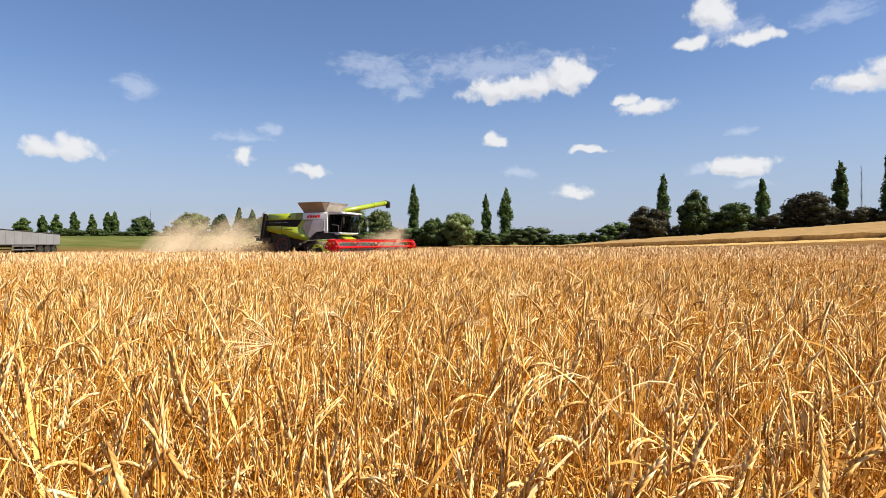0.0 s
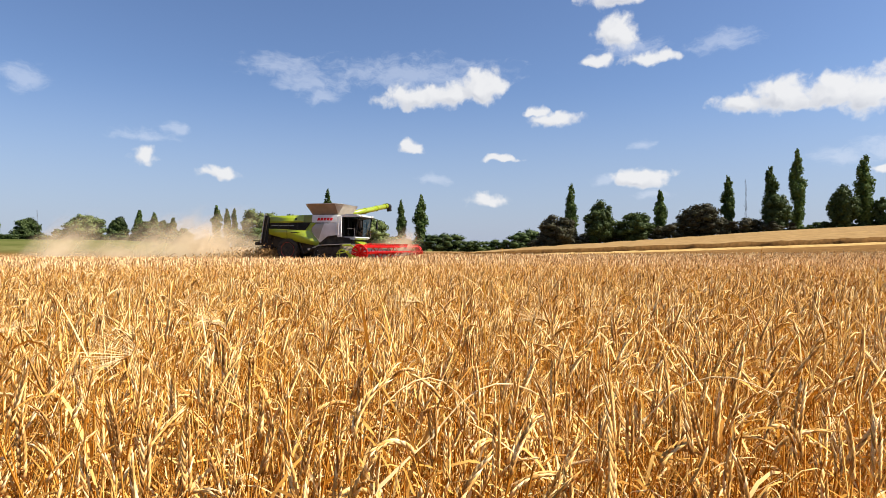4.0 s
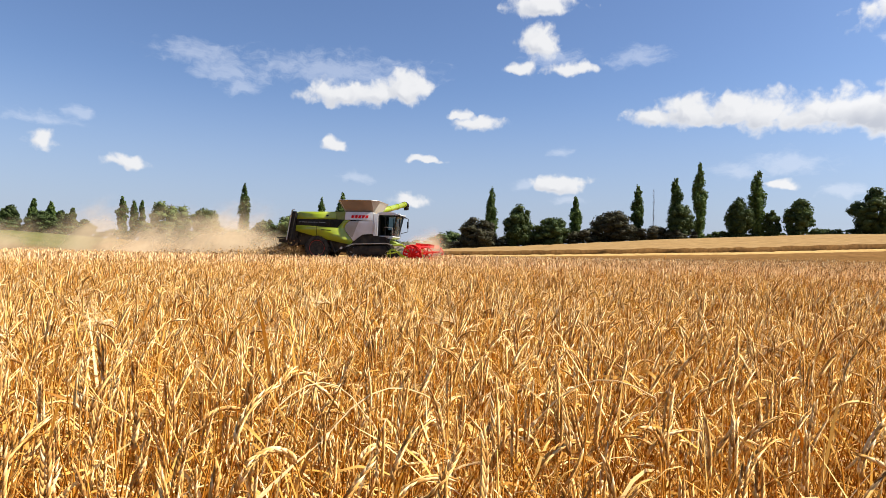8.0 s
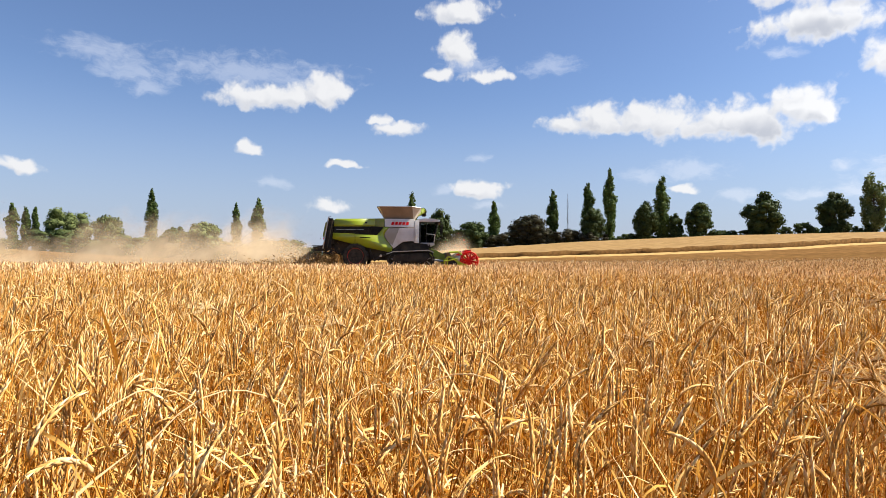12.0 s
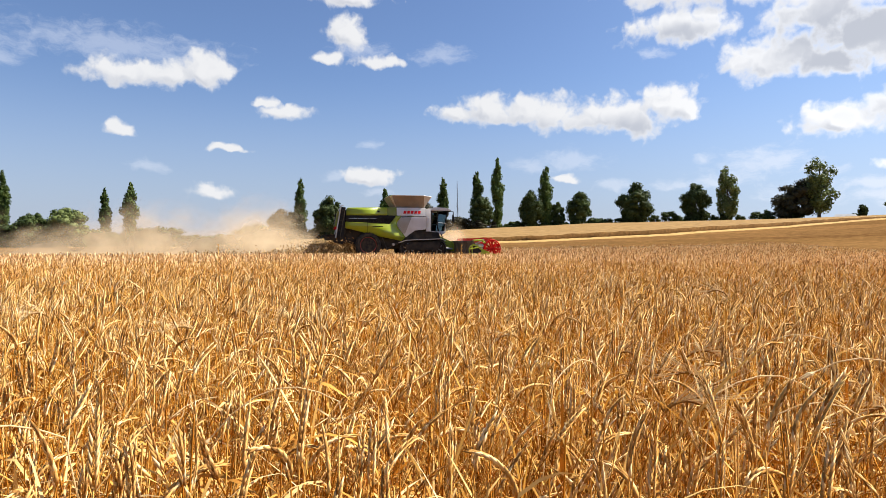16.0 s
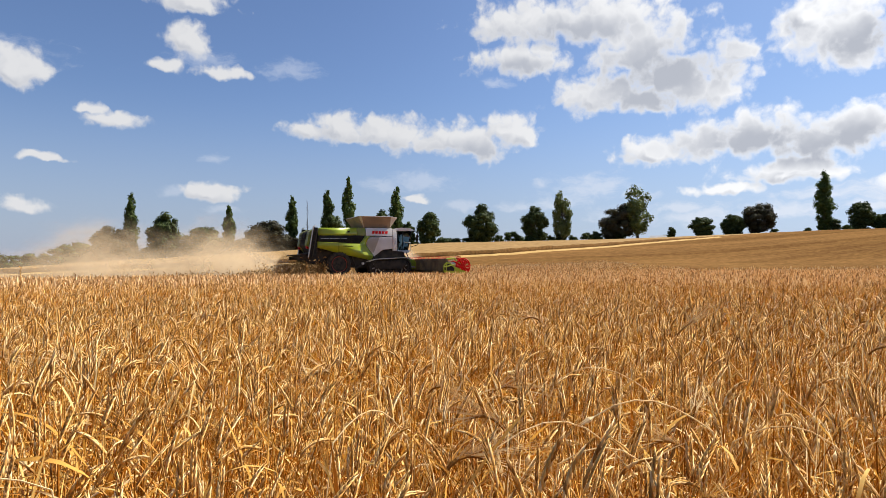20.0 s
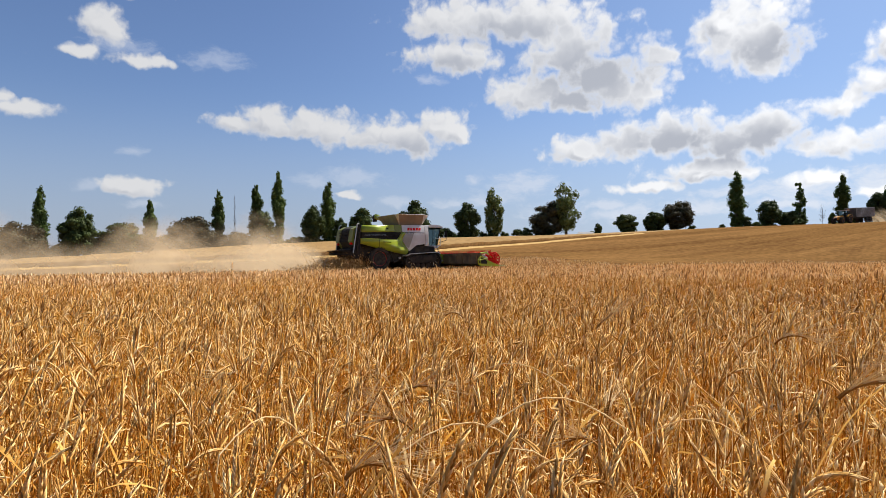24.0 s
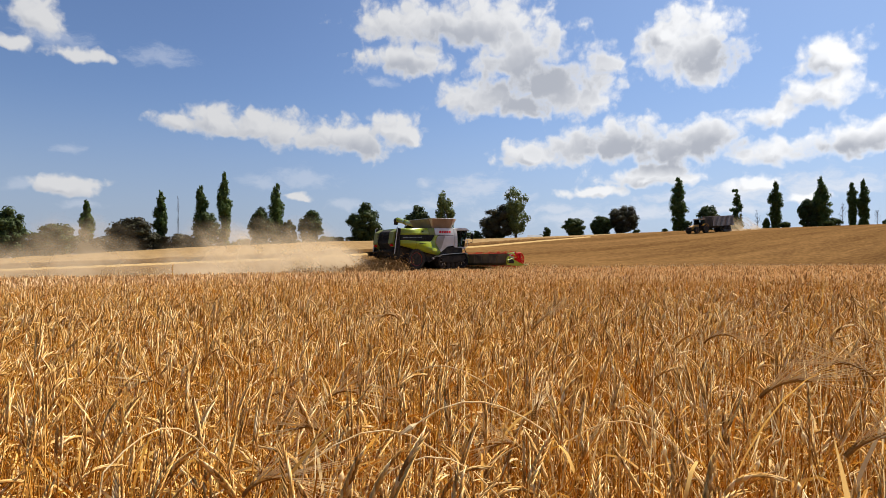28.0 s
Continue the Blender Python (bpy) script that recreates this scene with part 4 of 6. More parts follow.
bearded_ears()
wild_oats()
bent_stalks()


def crop_floor():
    """The matted lower stems under the far crop, below the ears."""
    az = np.radians(np.arange(-99, 42, 1.5))
    r = np.concatenate([np.arange(7.5, 36, 1.0), np.arange(36, 63, 0.75)])
    A, Rr = np.meshgrid(az, r, indexing="ij")
    x, y = -np.sin(A) * Rr, np.cos(A) * Rr
    z = ground_z(x, y) + 0.34 + rng.uniform(-0.04, 0.04, x.shape)
    b = x * N[0] + y * N[1]
    z = np.where(b > EDGE - 0.6, ground_z(x, y) - 0.2, z)
    z[:, 0] = -0.1
    z[:, -1] = ground_z(x[:, -1], y[:, -1]) - 0.2
    na, nr = A.shape
    i, j = np.meshgrid(np.arange(na - 1), np.arange(nr - 1), indexing="ij")
    q = np.stack([i * nr + j, i * nr + j + 1, (i + 1) * nr + j + 1, (i + 1) * nr + j], -1).reshape(-1, 4)
    me = mesh_arrays("wheat_understorey", np.stack([x, y, z], -1).reshape(-1, 3), [q], [SOIL])
    tagged(new("wheat_understorey", me), "matted lower stems of the ripe wheat", "wheat", kind="stuff")


crop_floor()

# the swath that the harvester takes while it passes: strips across the lane
SWATH = []
STRIP = 1.6


def build_swath():
    nx = 680
    w = FAR_EDGE - EDGE
    meshes = []
    for k in range(3):
        x = rng.uniform(0, STRIP, nx)
        y = rng.uniform(0, w, nx)
        v, f = tuft_arrays(x, y, rng.uniform(0.6, 1.4, nx) * 0.03, 0.46, ground=False)
        meshes.append(mesh_arrays("wheat_swath", v, [f], [FARWHEAT]))
    a = -23.2
    k = 0
    while a < 44:
        p = lane_point(a, EDGE)
        c = lane_point(a, LANE)
        ob = new("wheat_swath", meshes[k % 3])
        tagged(ob, "strip of uncut ripe wheat ahead of the harvester", "wheat", kind="stuff")
        q, e = lane_point(a, FAR_EDGE), lane_point(a + STRIP, EDGE)
        za, zb, zc = (float(ground_z(w[0], w[1])) for w in (p, e, q))
        ob.matrix_basis = pose(p[0], p[1], za, 0, -math.degrees(math.atan2(zb - za, STRIP)), HEADING) @ pose(0, 0, 0, math.degrees(math.atan2(zc - za, FAR_EDGE - EDGE)))
        SWATH.append((ob, a))
        a += STRIP
        k += 1


build_swath()


def stubble_rows():
    """Cut straw left standing in rows on the lane behind the machine."""
    n = 16000
    a = rng.uniform(-60, 30, n)
    b = np.round(rng.uniform(EDGE + 0.4, 58, n) / 0.18) * 0.18 + rng.normal(0, 0.02, n)
    x, y = a * U[0] + b * N[0], a * U[1] + b * N[1]
    z = ground_z(x, y)
    turn = rng.uniform(0, math.tau, n)
    side = np.stack([np.cos(turn), np.sin(turn), 0 * x], 1) * 0.02
    top = np.stack([rng.normal(0, 0.04, n), rng.normal(0, 0.04, n), rng.uniform(0.08, 0.2, n)], 1)
    p = np.stack([x, y, z], 1)
    v = np.stack([p - side, p + side, p + top + side * 0.6, p + top - side * 0.6], 1).reshape(-1, 3)
    me = mesh_arrays("stubble", v, [np.arange(4 * n).reshape(-1, 4)], [STUBBLE_BITS])
    tagged(new("stubble", me), "short cut stubble in drill rows", "stubble", kind="stuff")


stubble_rows()

CROP_A = [-25, 25, 43, 57, 80, 110, 130]
CROP_B = [66.0, 66.0, 67.6, 71.5, 78.2, 85.0, 89.0]


def slope_crop():
    """The uncut crop on the upper slope: its cut front edge, coloured dark for shade, and its top up to the ridge."""
    al = np.arange(-25, 131, 0.8)
    edge = np.interp(al, CROP_A, CROP_B) + 0.12 * np.sin(al * 0.9) + rng.uniform(-0.08, 0.08, len(al))
    steps = np.array([0, 0, 0.3, 1.0, 2.5, 5, 8, 12, 16, 21, 27, 34, 42, 52, 64, 80.0])
    rows = []
    for k, s in enumerate(steps):
        p = al[:, None] * U + (edge + s)[:, None] * N
        r, az = np.hypot(p[:, 0], p[:, 1]), np.degrees(np.arctan2(-p[:, 0], p[:, 1]))
        h = 0.55 * (1 - smooth((r / np.interp(az, RIDGE_AZ, RIDGE_R) - 0.6) / 0.3)) * smooth((118 - al) / 40) + rng.uniform(-0.07, 0.07, len(al))
        z = ground_z(p[:, 0], p[:, 1]) + (np.maximum(h, 0.02) if k else -0.1)
        rows.append(np.column_stack([p, z]))
    v = np.stack(rows, 1).reshape(-1, 3)
    n, m = len(al), len(steps)
    i, j = np.meshgrid(np.arange(n - 1), np.arange(m - 1), indexing="ij")
    q = np.stack([i * m + j, (i + 1) * m + j, (i + 1) * m + j + 1, i * m + j + 1], -1).reshape(-1, 4)
    tagged(new("upper_slope_wheat", mesh_arrays("upper_slope_wheat", v, [q[q[:, 0] % m > 0], q[q[:, 0] % m == 0]], [SLOPE_WHEAT, CROP_FRONT_SHADED], [0, 1])), "standing ripe wheat on the upper slope with a cut edge", "wheat", kind="stuff")


def straw_row(name, off, wide, high, a0, a1):
    """A row of fresh straw on the stubble beside the standing crop."""
    al = np.arange(a0, a1, 0.5)
    mid = np.interp(al, CROP_A, CROP_B) - off + rng.uniform(-0.15, 0.15, len(al))
    rows = []
    for s, k in ((-0.5, -0.05), (-0.3, 0.7), (0.0, 1.0), (0.3, 0.7), (0.5, -0.05)):
        p = al[:, None] * U + (mid + s * wide)[:, None] * N
        rows.append(np.column_stack([p, ground_z(p[:, 0], p[:, 1]) + k * high * rng.uniform(0.7, 1.3, len(al))]))
    v = np.stack(rows, 1).reshape(-1, 3)
    i, j = np.meshgrid(np.arange(len(al) - 1), np.arange(4), indexing="ij")
    q = np.stack([i * 5 + j, (i + 1) * 5 + j, (i + 1) * 5 + j + 1, i * 5 + j + 1], -1).reshape(-1, 4)
    tagged(new(name, mesh_arrays(name, v, [q], [STRAW_ROW])), "row of pale fresh straw on the stubble", "straw", kind="stuff")


slope_crop()
straw_row("straw_windrow", 1.3, 1.8, 0.14, -25, 100)

# ---- trees ----


def leaf_arrays(centres, radii, n, size, flat=0.0):
    """n leaf sprays spread near the surface of the given clumps."""
    w = radii[:, 0] * radii[:, 1] * radii[:, 2]
    w = w ** 0.7 / (w ** 0.7).sum()
    k = rng.choice(len(centres), n, p=w)
    g = rng.normal(0, 1, (n, 3))
    g /= np.linalg.norm(g, axis=1)[:, None]
    p = centres[k] + g * radii[k] * (rng.uniform(0.6, 1.12, n) ** 0.6)[:, None]
    nrm = g + rng.normal(0, 0.45, (n, 3))
    nrm /= np.linalg.norm(nrm, axis=1)[:, None]
    u = np.cross(nrm, rng.normal(0, 1, (n, 3)))
    u /= np.linalg.norm(u, axis=1)[:, None]
    v = np.cross(nrm, u)
    s = (size * rng.uniform(0.5, 1.4, n))[:, None]
    quad = np.stack([p - u * s, p - v * s * 0.6 + nrm * s * 0.2, p + u * s, p + v * s * 0.6 + nrm * s * 0.2], 1)
    return quad.reshape(-1, 3), np.arange(4 * n).reshape(-1, 4)


def core_arrays(centres, radii, start):
    """The dense twiggy inside of each clump: a lumpy low ball."""
    g = (1 + 5 ** 0.5) / 2
    ball = np.array([(-1, g, 0), (1, g, 0), (-1, -g, 0), (1, -g, 0), (0, -1, g), (0, 1, g), (0, -1, -g), (0, 1, -g), (g, 0, -1), (g, 0, 1), (-g, 0, -1), (-g, 0, 1)]) / math.sqrt(1 + g * g)
    tri = np.array([(0, 11, 5), (0, 5, 1), (0, 1, 7), (0, 7, 10), (0, 10, 11), (1, 5, 9), (5, 11, 4), (11, 10, 2), (10, 7, 6), (7, 1, 8), (3, 9, 4), (3, 4, 2), (3, 2, 6), (3, 6, 8), (3, 8, 9), (4, 9, 5), (2, 4, 11), (6, 2, 10), (8, 6, 7), (9, 8, 1)])
    n = len(centres)
    v = centres[:, None, :] + ball[None] * radii[:, None, :] * rng.uniform(0.75, 1.1, (n, 12, 1))
    return v.reshape(-1, 3), (np.arange(n)[:, None, None] * 12 + tri[None] + start).reshape(-1, 3)


def limbs_mesh(name, height, trunk_r, limb_list):
    bm = bmesh.new()
    tube((0, 0, -0.2), (0, 0, height * 0.55), trunk_r, trunk_r * 0.5, 8, bm)
    tube((0, 0, height * 0.55), (0.01 * height, 0, height * 0.86), trunk_r * 0.5, trunk_r * 0.12, 6, bm)
    for a, b, r in limb_list:
        tube(a, b, r, r * 0.35, 5, bm)
    me = bpy.data.meshes.new(name)
    bm.to_mesh(me)
    bm.free()
    me.materials.append(BARK)
    return me


def poplar_meshes(seed, ragged=False):
    """A Lombardy poplar of unit height and unit width."""
    r = np.random.default_rng(seed)
    c, q = [], []
    zs = np.linspace(0.05, 0.975, 110 if not ragged else 38)
    belt = r.uniform(0.48, 0.66)
    for z in zs:
        env = 0.47 * min(1.0, (1.03 - z) / (1.03 - belt)) ** 0.68 * min(1.0, 0.70 + 0.30 * z / belt) * r.uniform(0.80, 1.12)
        a = r.uniform(0, math.tau)
        off = env * r.uniform(0.1, 0.68)
        rad = env * r.uniform(0.26, 0.42)
        c.append((math.cos(a) * off, math.sin(a) * off, z - 0.03))
        q.append((rad, rad, r.uniform(0.045, 0.085) * min(1.0, 0.45 + (1 - z) * 2)))
    if ragged:
        for _ in range(4):
            a = r.uniform(0, math.tau)
            c.append((0.16 * math.cos(a), 0.16 * math.sin(a), 0.97 + r.uniform(-0.05, 0.03)))
            q.append((0.09, 0.09, 0.035))
    limbs = []
    for _ in range(16):
        a, z = r.uniform(0, math.tau), r.uniform(0.06, 0.7)
        limbs.append(((0, 0, z), (0.17 * math.cos(a), 0.17 * math.sin(a), z + 0.16), 0.012))
    return np.array(c), np.array(q), limbs


def round_meshes(seed, low=0.06, spread=1.0, n=80):
    """Leaf clumps that fill a full dome of unit height and width, and the limbs that bear them."""
    r = np.random.default_rng(seed)
    c, q = [], []
    lean_x, lean_y = r.uniform(-0.06, 0.06, 2)
    lobes = [(r.uniform(0, math.tau), r.uniform(0.80, 1.08)) for _ in range(5)]
    while len(c) < n:
        v = r.normal(0, 1, 3)
        v /= np.linalg.norm(v)
        k = r.uniform(0.25, 1.0) ** 0.45
        a = math.atan2(v[1], v[0])
        wide = 0.40 * np.mean([m + 0.12 * math.cos(a - p) for p, m in lobes])
        z = 0.46 + 0.46 * v[2] * k
        if z < low + 0.05:
            continue
        c.append((v[0] * k * wide + lean_x * z, v[1] * k * wide + lean_y * z, z))
        rad = r.uniform(0.085, 0.15) * spread
        q.append((rad, rad, rad * 0.75))
    limbs = []
    for i in range(14):
        a, z = r.uniform(0, math.tau), r.uniform(0.12, 0.5)
        limbs.append(((0, 0, z), (0.24 * math.cos(a), 0.24 * math.sin(a), z + r.uniform(0.1, 0.26)), 0.014))
    return np.array(c), np.array(q), limbs


def bare_limbs(seed, pole=False):
    r = np.random.default_rng(seed)
    limbs = []
    for i in range(26):
        a, z = r.uniform(0, math.tau), r.uniform(0.15, 0.85)
        out = (0.16 if pole else 0.4) * r.uniform(0.4, 1.1) * (1.1 - z)
        end = (out * math.cos(a), out * math.sin(a), min(0.98, z + r.uniform(0.08, 0.22)))
        limbs.append(((0, 0, z), end, 0.008))
        for _ in range(3):
            limbs.append((end, (end[0] + r.normal(0, 0.06), end[1] + r.normal(0, 0.06), end[2] + r.uniform(0.02, 0.10)), 0.004))
    return limbs


TREE_LABEL = {
    "poplar": ("tall slender dark green Lombardy poplar on the ridge", "poplar"),
    "ragged_poplar": ("tall thin poplar with a ragged half-bare top", "poplar"),
    "round": ("broad dark green leafy tree on the field's edge", "tree"),
    "dark": ("wide purple-brown leafy tree on the field's edge", "tree"),
    "light": ("broad light green leafy tree behind the field", "tree"),
    "sparse": ("open light-crowned tree with gaps in its leaves", "tree"),
    "bare": ("small bare dead tree on the ridge", "tree"),
    "bare_pole": ("thin bare dead poplar trunk with short twigs", "tree"),
}
TREE_COUNT = [0]


def plant(kind, az, r, h, w, z_foot):
    """One tree: trunk with limbs, and a crown of leaf sprays, h metres high and w wide."""
    TREE_COUNT[0] += 1
    seed = 100 + TREE_COUNT[0]
    x, y = spot(az, r)
    z = float(ground_z(x, y)) - 0.1
    h = z_foot + h - z
    ob = thing({"poplar": "poplar_tree", "ragged_poplar": "poplar_tree"}.get(kind, "dead_tree" if kind.startswith("bare") else "tree"), *TREE_LABEL[kind], "poplars along the skyline" if "poplar" in kind else "trees along the skyline")
    ob.location = (x, y, z)
    ob.rotation_euler = (0, 0, radians(seed * 47 % 360))
    if kind.startswith("bare"):
        limbs = bare_limbs(seed, kind == "bare_pole")
        mesh = limbs_mesh("trunk", 1.0, 0.02, limbs)
        k = new("trunk", mesh)
        k.parent, k.scale = ob, (w if kind == "bare" else w * 1.4, w if kind == "bare" else w * 1.4, h)
        return ob
    if "poplar" in kind:
        w *= 1.18
        c, q, limbs = poplar_meshes(seed, kind == "ragged_poplar")
        n, size, leaf = int(5200 * (1 if kind == "poplar" else 0.55)), 0.25, LEAF_POPLAR
    else:
        low = {"round": 0.0, "dark": 0.0, "light": 0.03, "sparse": 0.1}[kind]
        c, q, limbs = round_meshes(seed, low, 0.9 if kind == "sparse" else 1.05, 60 if kind == "sparse" else 84)
        n = {"round": 5200, "dark": 5600, "light": 5000, "sparse": 5200}[kind]
        w *= 1.06
        size, leaf = 0.25, {"round": LEAF_ROUND, "dark": LEAF_DARK}.get(kind, LEAF_LIGHT)
        if h < 4:
            n, size = 900, 0.22
    scale = np.array([w, w, h])
    v, f = leaf_arrays(c * scale, q * scale, n, size)
    core, tri = core_arrays(c * scale, q * scale * (0.5 if kind == "sparse" else 0.66 if "poplar" in kind else 0.8), len(v))
    k = new("crown", mesh_arrays("crown", np.concatenate([v, core]), [f, tri], [leaf], [0, 0]))
    k.parent = ob
    k = new("trunk", limbs_mesh("trunk", 1.0, 0.05, limbs))
    k.parent, k.scale = ob, (w, w, h)
    return ob


plant('poplar', 35.01, 200.0, 4.9, 5.2, 4.12)
plant('poplar', 33.72, 190.0, 5.4, 3.0, 3.98)
plant('poplar', 32.77, 190.0, 5.7, 3.3, 3.98)
plant('poplar', 31.57, 185.0, 6.4, 2.7, 3.77)
plant('poplar', 30.31, 185.0, 5.9, 2.4, 3.77)
plant('poplar', 29.17, 180.0, 6.5, 2.1, 3.55)
plant('poplar', 28.67, 180.0, 6.7, 2.1, 3.55)
plant('round', 26.68, 175.0, 5.7, 6.8, 3.48)
plant('bare_pole', 25.98, 172.0, 6.8, 0.8, 3.4)
plant('light', 22.67, 165.0, 6.3, 9.5, 3.33)
plant('round', 24.36, 175.0, 3.0, 6.0, 3.47)
plant('round', 20.34, 175.0, 6.2, 4.6, 3.45)
plant('poplar', 18.75, 180.0, 8.3, 2.9, 3.50)
plant('poplar', 17.59, 180.0, 7.8, 2.6, 3.49)
plant('round', 16.86, 180.0, 5.8, 3.9, 3.16)
plant('poplar', 18.77, 179.9, 8.5, 2.9, 2.99)
plant('poplar', 17.58, 179.9, 7.7, 2.4, 3.01)
plant('round', 20.28, 174.9, 5.9, 5.6, 2.91)
plant('round', 18.08, 171.9, 5.4, 8.5, 2.92)
plant('poplar', 16.11, 177.9, 6.8, 2.1, 3.02)
plant('round', 15.34, 174.9, 4.0, 5.9, 2.70)
plant('poplar', 12.56, 171.9, 10.8, 3.3, 2.41)
plant('poplar', 11.70, 171.9, 9.8, 2.1, 2.42)
plant('poplar', 11.06, 171.9, 10.0, 2.1, 2.43)
plant('light', 8.81, 164.9, 9.7, 11.0, 2.97)
plant('sparse', 6.05, 159.9, 7.5, 8.8, 2.98)
plant('poplar', 2.76, 172.0, 18.8, 4.0, -0.06)
plant('round', 0.83, 159.9, 5.3, 5.6, 3.08)
plant('round', -1.19, 160.0, 6.2, 6.2, 3.11)
plant('poplar', -4.12, 168.0, 15.5, 3.2, -0.16)
plant('poplar', -6.00, 168.0, 17.3, 4.6, -0.19)
plant('light', -1.53, 150.0, 8.9, 8.8, 0.03)
plant('round', 0.85, 152.0, 7.6, 7.4, 0.05)
plant('light', 6.00, 170.0, 9.9, 6.4, 0.03)
plant('dark', -18.94, 138.0, 7.7, 9.3, 1.26)
plant('poplar', -20.19, 146.0, 15.6, 4.0, 1.49)
plant('round', -22.80, 140.0, 10.1, 7.8, 2.04)
plant('round', -25.80, 140.0, 7.1, 9.3, 2.44)
plant('poplar', -28.03, 145.0, 12.0, 3.3, 2.90)
plant('dark', -31.41, 142.0, 8.2, 10.5, 2.97)
plant('poplar', -33.52, 145.0, 14.0, 3.2, 3.50)
plant('bare_pole', -34.92, 145.0, 12.2, 1.6, 3.43)
plant('poplar', -36.72, 146.5, 13.9, 4.1, 5.54)
plant('round', -37.19, 142.5, 7.7, 6.5, 5.18)
plant('poplar', -38.69, 146.5, 16.9, 3.7, 5.69)
plant('round', -41.84, 148.5, 8.6, 6.7, 5.78)
plant('poplar', -43.23, 150.6, 14.9, 4.0, 5.84)
plant('round', -44.33, 150.6, 5.6, 3.6, 5.85)
plant('round', -46.27, 150.6, 8.4, 6.9, 5.85)
plant('round', -51.12, 152.6, 10.1, 9.9, 6.18)
plant('round', -56.30, 156.7, 9.4, 7.0, 6.98)
plant('sparse', -58.84, 156.7, 13.3, 5.6, 6.94)
plant('dark', -63.82, 160.8, 9.3, 10.2, 7.42)
plant('sparse', -65.54, 160.8, 14.1, 8.7, 7.37)
plant('round', -68.44, 165.8, 2.6, 2.1, 7.91)
plant('round', -70.99, 168.8, 5.0, 7.1, 8.08)
plant('round', -73.27, 172.8, 5.3, 6.0, 8.44)
plant('dark', -75.18, 175.8, 8.4, 8.5, 8.62)
plant('poplar', -80.01, 190.9, 16.9, 5.9, 9.41)
plant('round', -80.70, 190.8, 4.4, 3.9, 8.47)
plant('round', -82.44, 190.8, 8.7, 7.1, 8.29)
plant('round', -83.84, 192.8, 5.8, 6.4, 8.20)
plant('ragged_poplar', -84.63, 195.9, 11.4, 4.3, 10.20)
plant('bare', -86.19, 195.9, 4.7, 3.3, 10.36)
plant('poplar', -86.85, 196.9, 2.8, 2.0, 10.33)
plant('poplar', -87.56, 196.9, 13.6, 4.2, 10.26)
plant('poplar', -90.76, 198.9, 14.2, 6.0, 10.44)
plant('round', -89.87, 198.9, 7.7, 6.4, 10.55)
plant('bare', -92.19, 200.9, 5.7, 3.5, 10.66)
plant('poplar', -92.82, 200.9, 11.9, 2.8, 10.73)
plant('poplar', -93.55, 200.9, 12.5, 3.4, 10.62)
plant('bare', -94.40, 202.9, 3.7, 3.4, 10.74)
plant('round', -91.58, 200.9, 2.1, 4.7, 10.74)



def hedge(az0, az1, step, r, h, w, leaf, label, seed):
    """Low bushes along a stretch of the field's edge."""
    g = np.random.default_rng(seed)
    protos = []
    for i in range(3):
        c, q, limbs = round_meshes(seed + i, 0.0, 1.7, 18)
        s = np.array([w, w, h])
        v, f = leaf_arrays(c * s, q * s, 700, 0.2)
        core, tri = core_arrays(c * s, q * s * 0.82, len(v))
        protos.append((mesh_arrays("foliage", np.concatenate([v, core]), [f, tri], [leaf], [0, 0]), limbs_mesh("stem", 1.0, 0.03, limbs)))
    az = az0
    while az < az1:
        rr = r + g.uniform(-3, 3)
        x, y = spot(az, rr)
        ob = thing("bush", label, "bush", "bushes along the field's edge")
        k = g.uniform(0.7, 1.25)
        ob.location, ob.rotation_euler, ob.scale = (x, y, float(ground_z(x, y)) - 0.1), (0, 0, g.uniform(0, 6)), (k, k, k)
        a, b = protos[int(g.integers(3))]
        o = new("foliage", a)
        o.parent = ob
        o = new("stem", b)
        o.parent, o.scale = ob, (w, w, h)
        az += step * g.uniform(0.7, 1.3)


hedge(-38, -16.5, 0.85, 143, 3.4, 5.5, LEAF_DARK, "dark green bush under the trees", 31)
hedge(-50, -38, 0.8, 152, 1.8, 2.6, LEAF_ROUND, "small dark green bush on the ridge", 41)
hedge(-64, -50, 1.0, 160, 2.9, 3.4, LEAF_ROUND, "small dark green bush on the ridge", 45)
hedge(-95, -64, 3.2, 178, 1.3, 2.4, LEAF_ROUND, "small dark green bush on the ridge", 51)
hedge(-17.5, 11, 0.8, 156, 4.4, 7.0, LEAF_ROUND, "dull green hedge bush behind the field", 61)
hedge(11, 38, 1.1, 172, 2.6, 5.5, LEAF_ROUND, "dull green hedge bush behind the grass bank", 71)

# ---- combine harvester (x ahead, y to its left, origin on the ground between the rear wheels) ----
MOVING = {"roll": []}


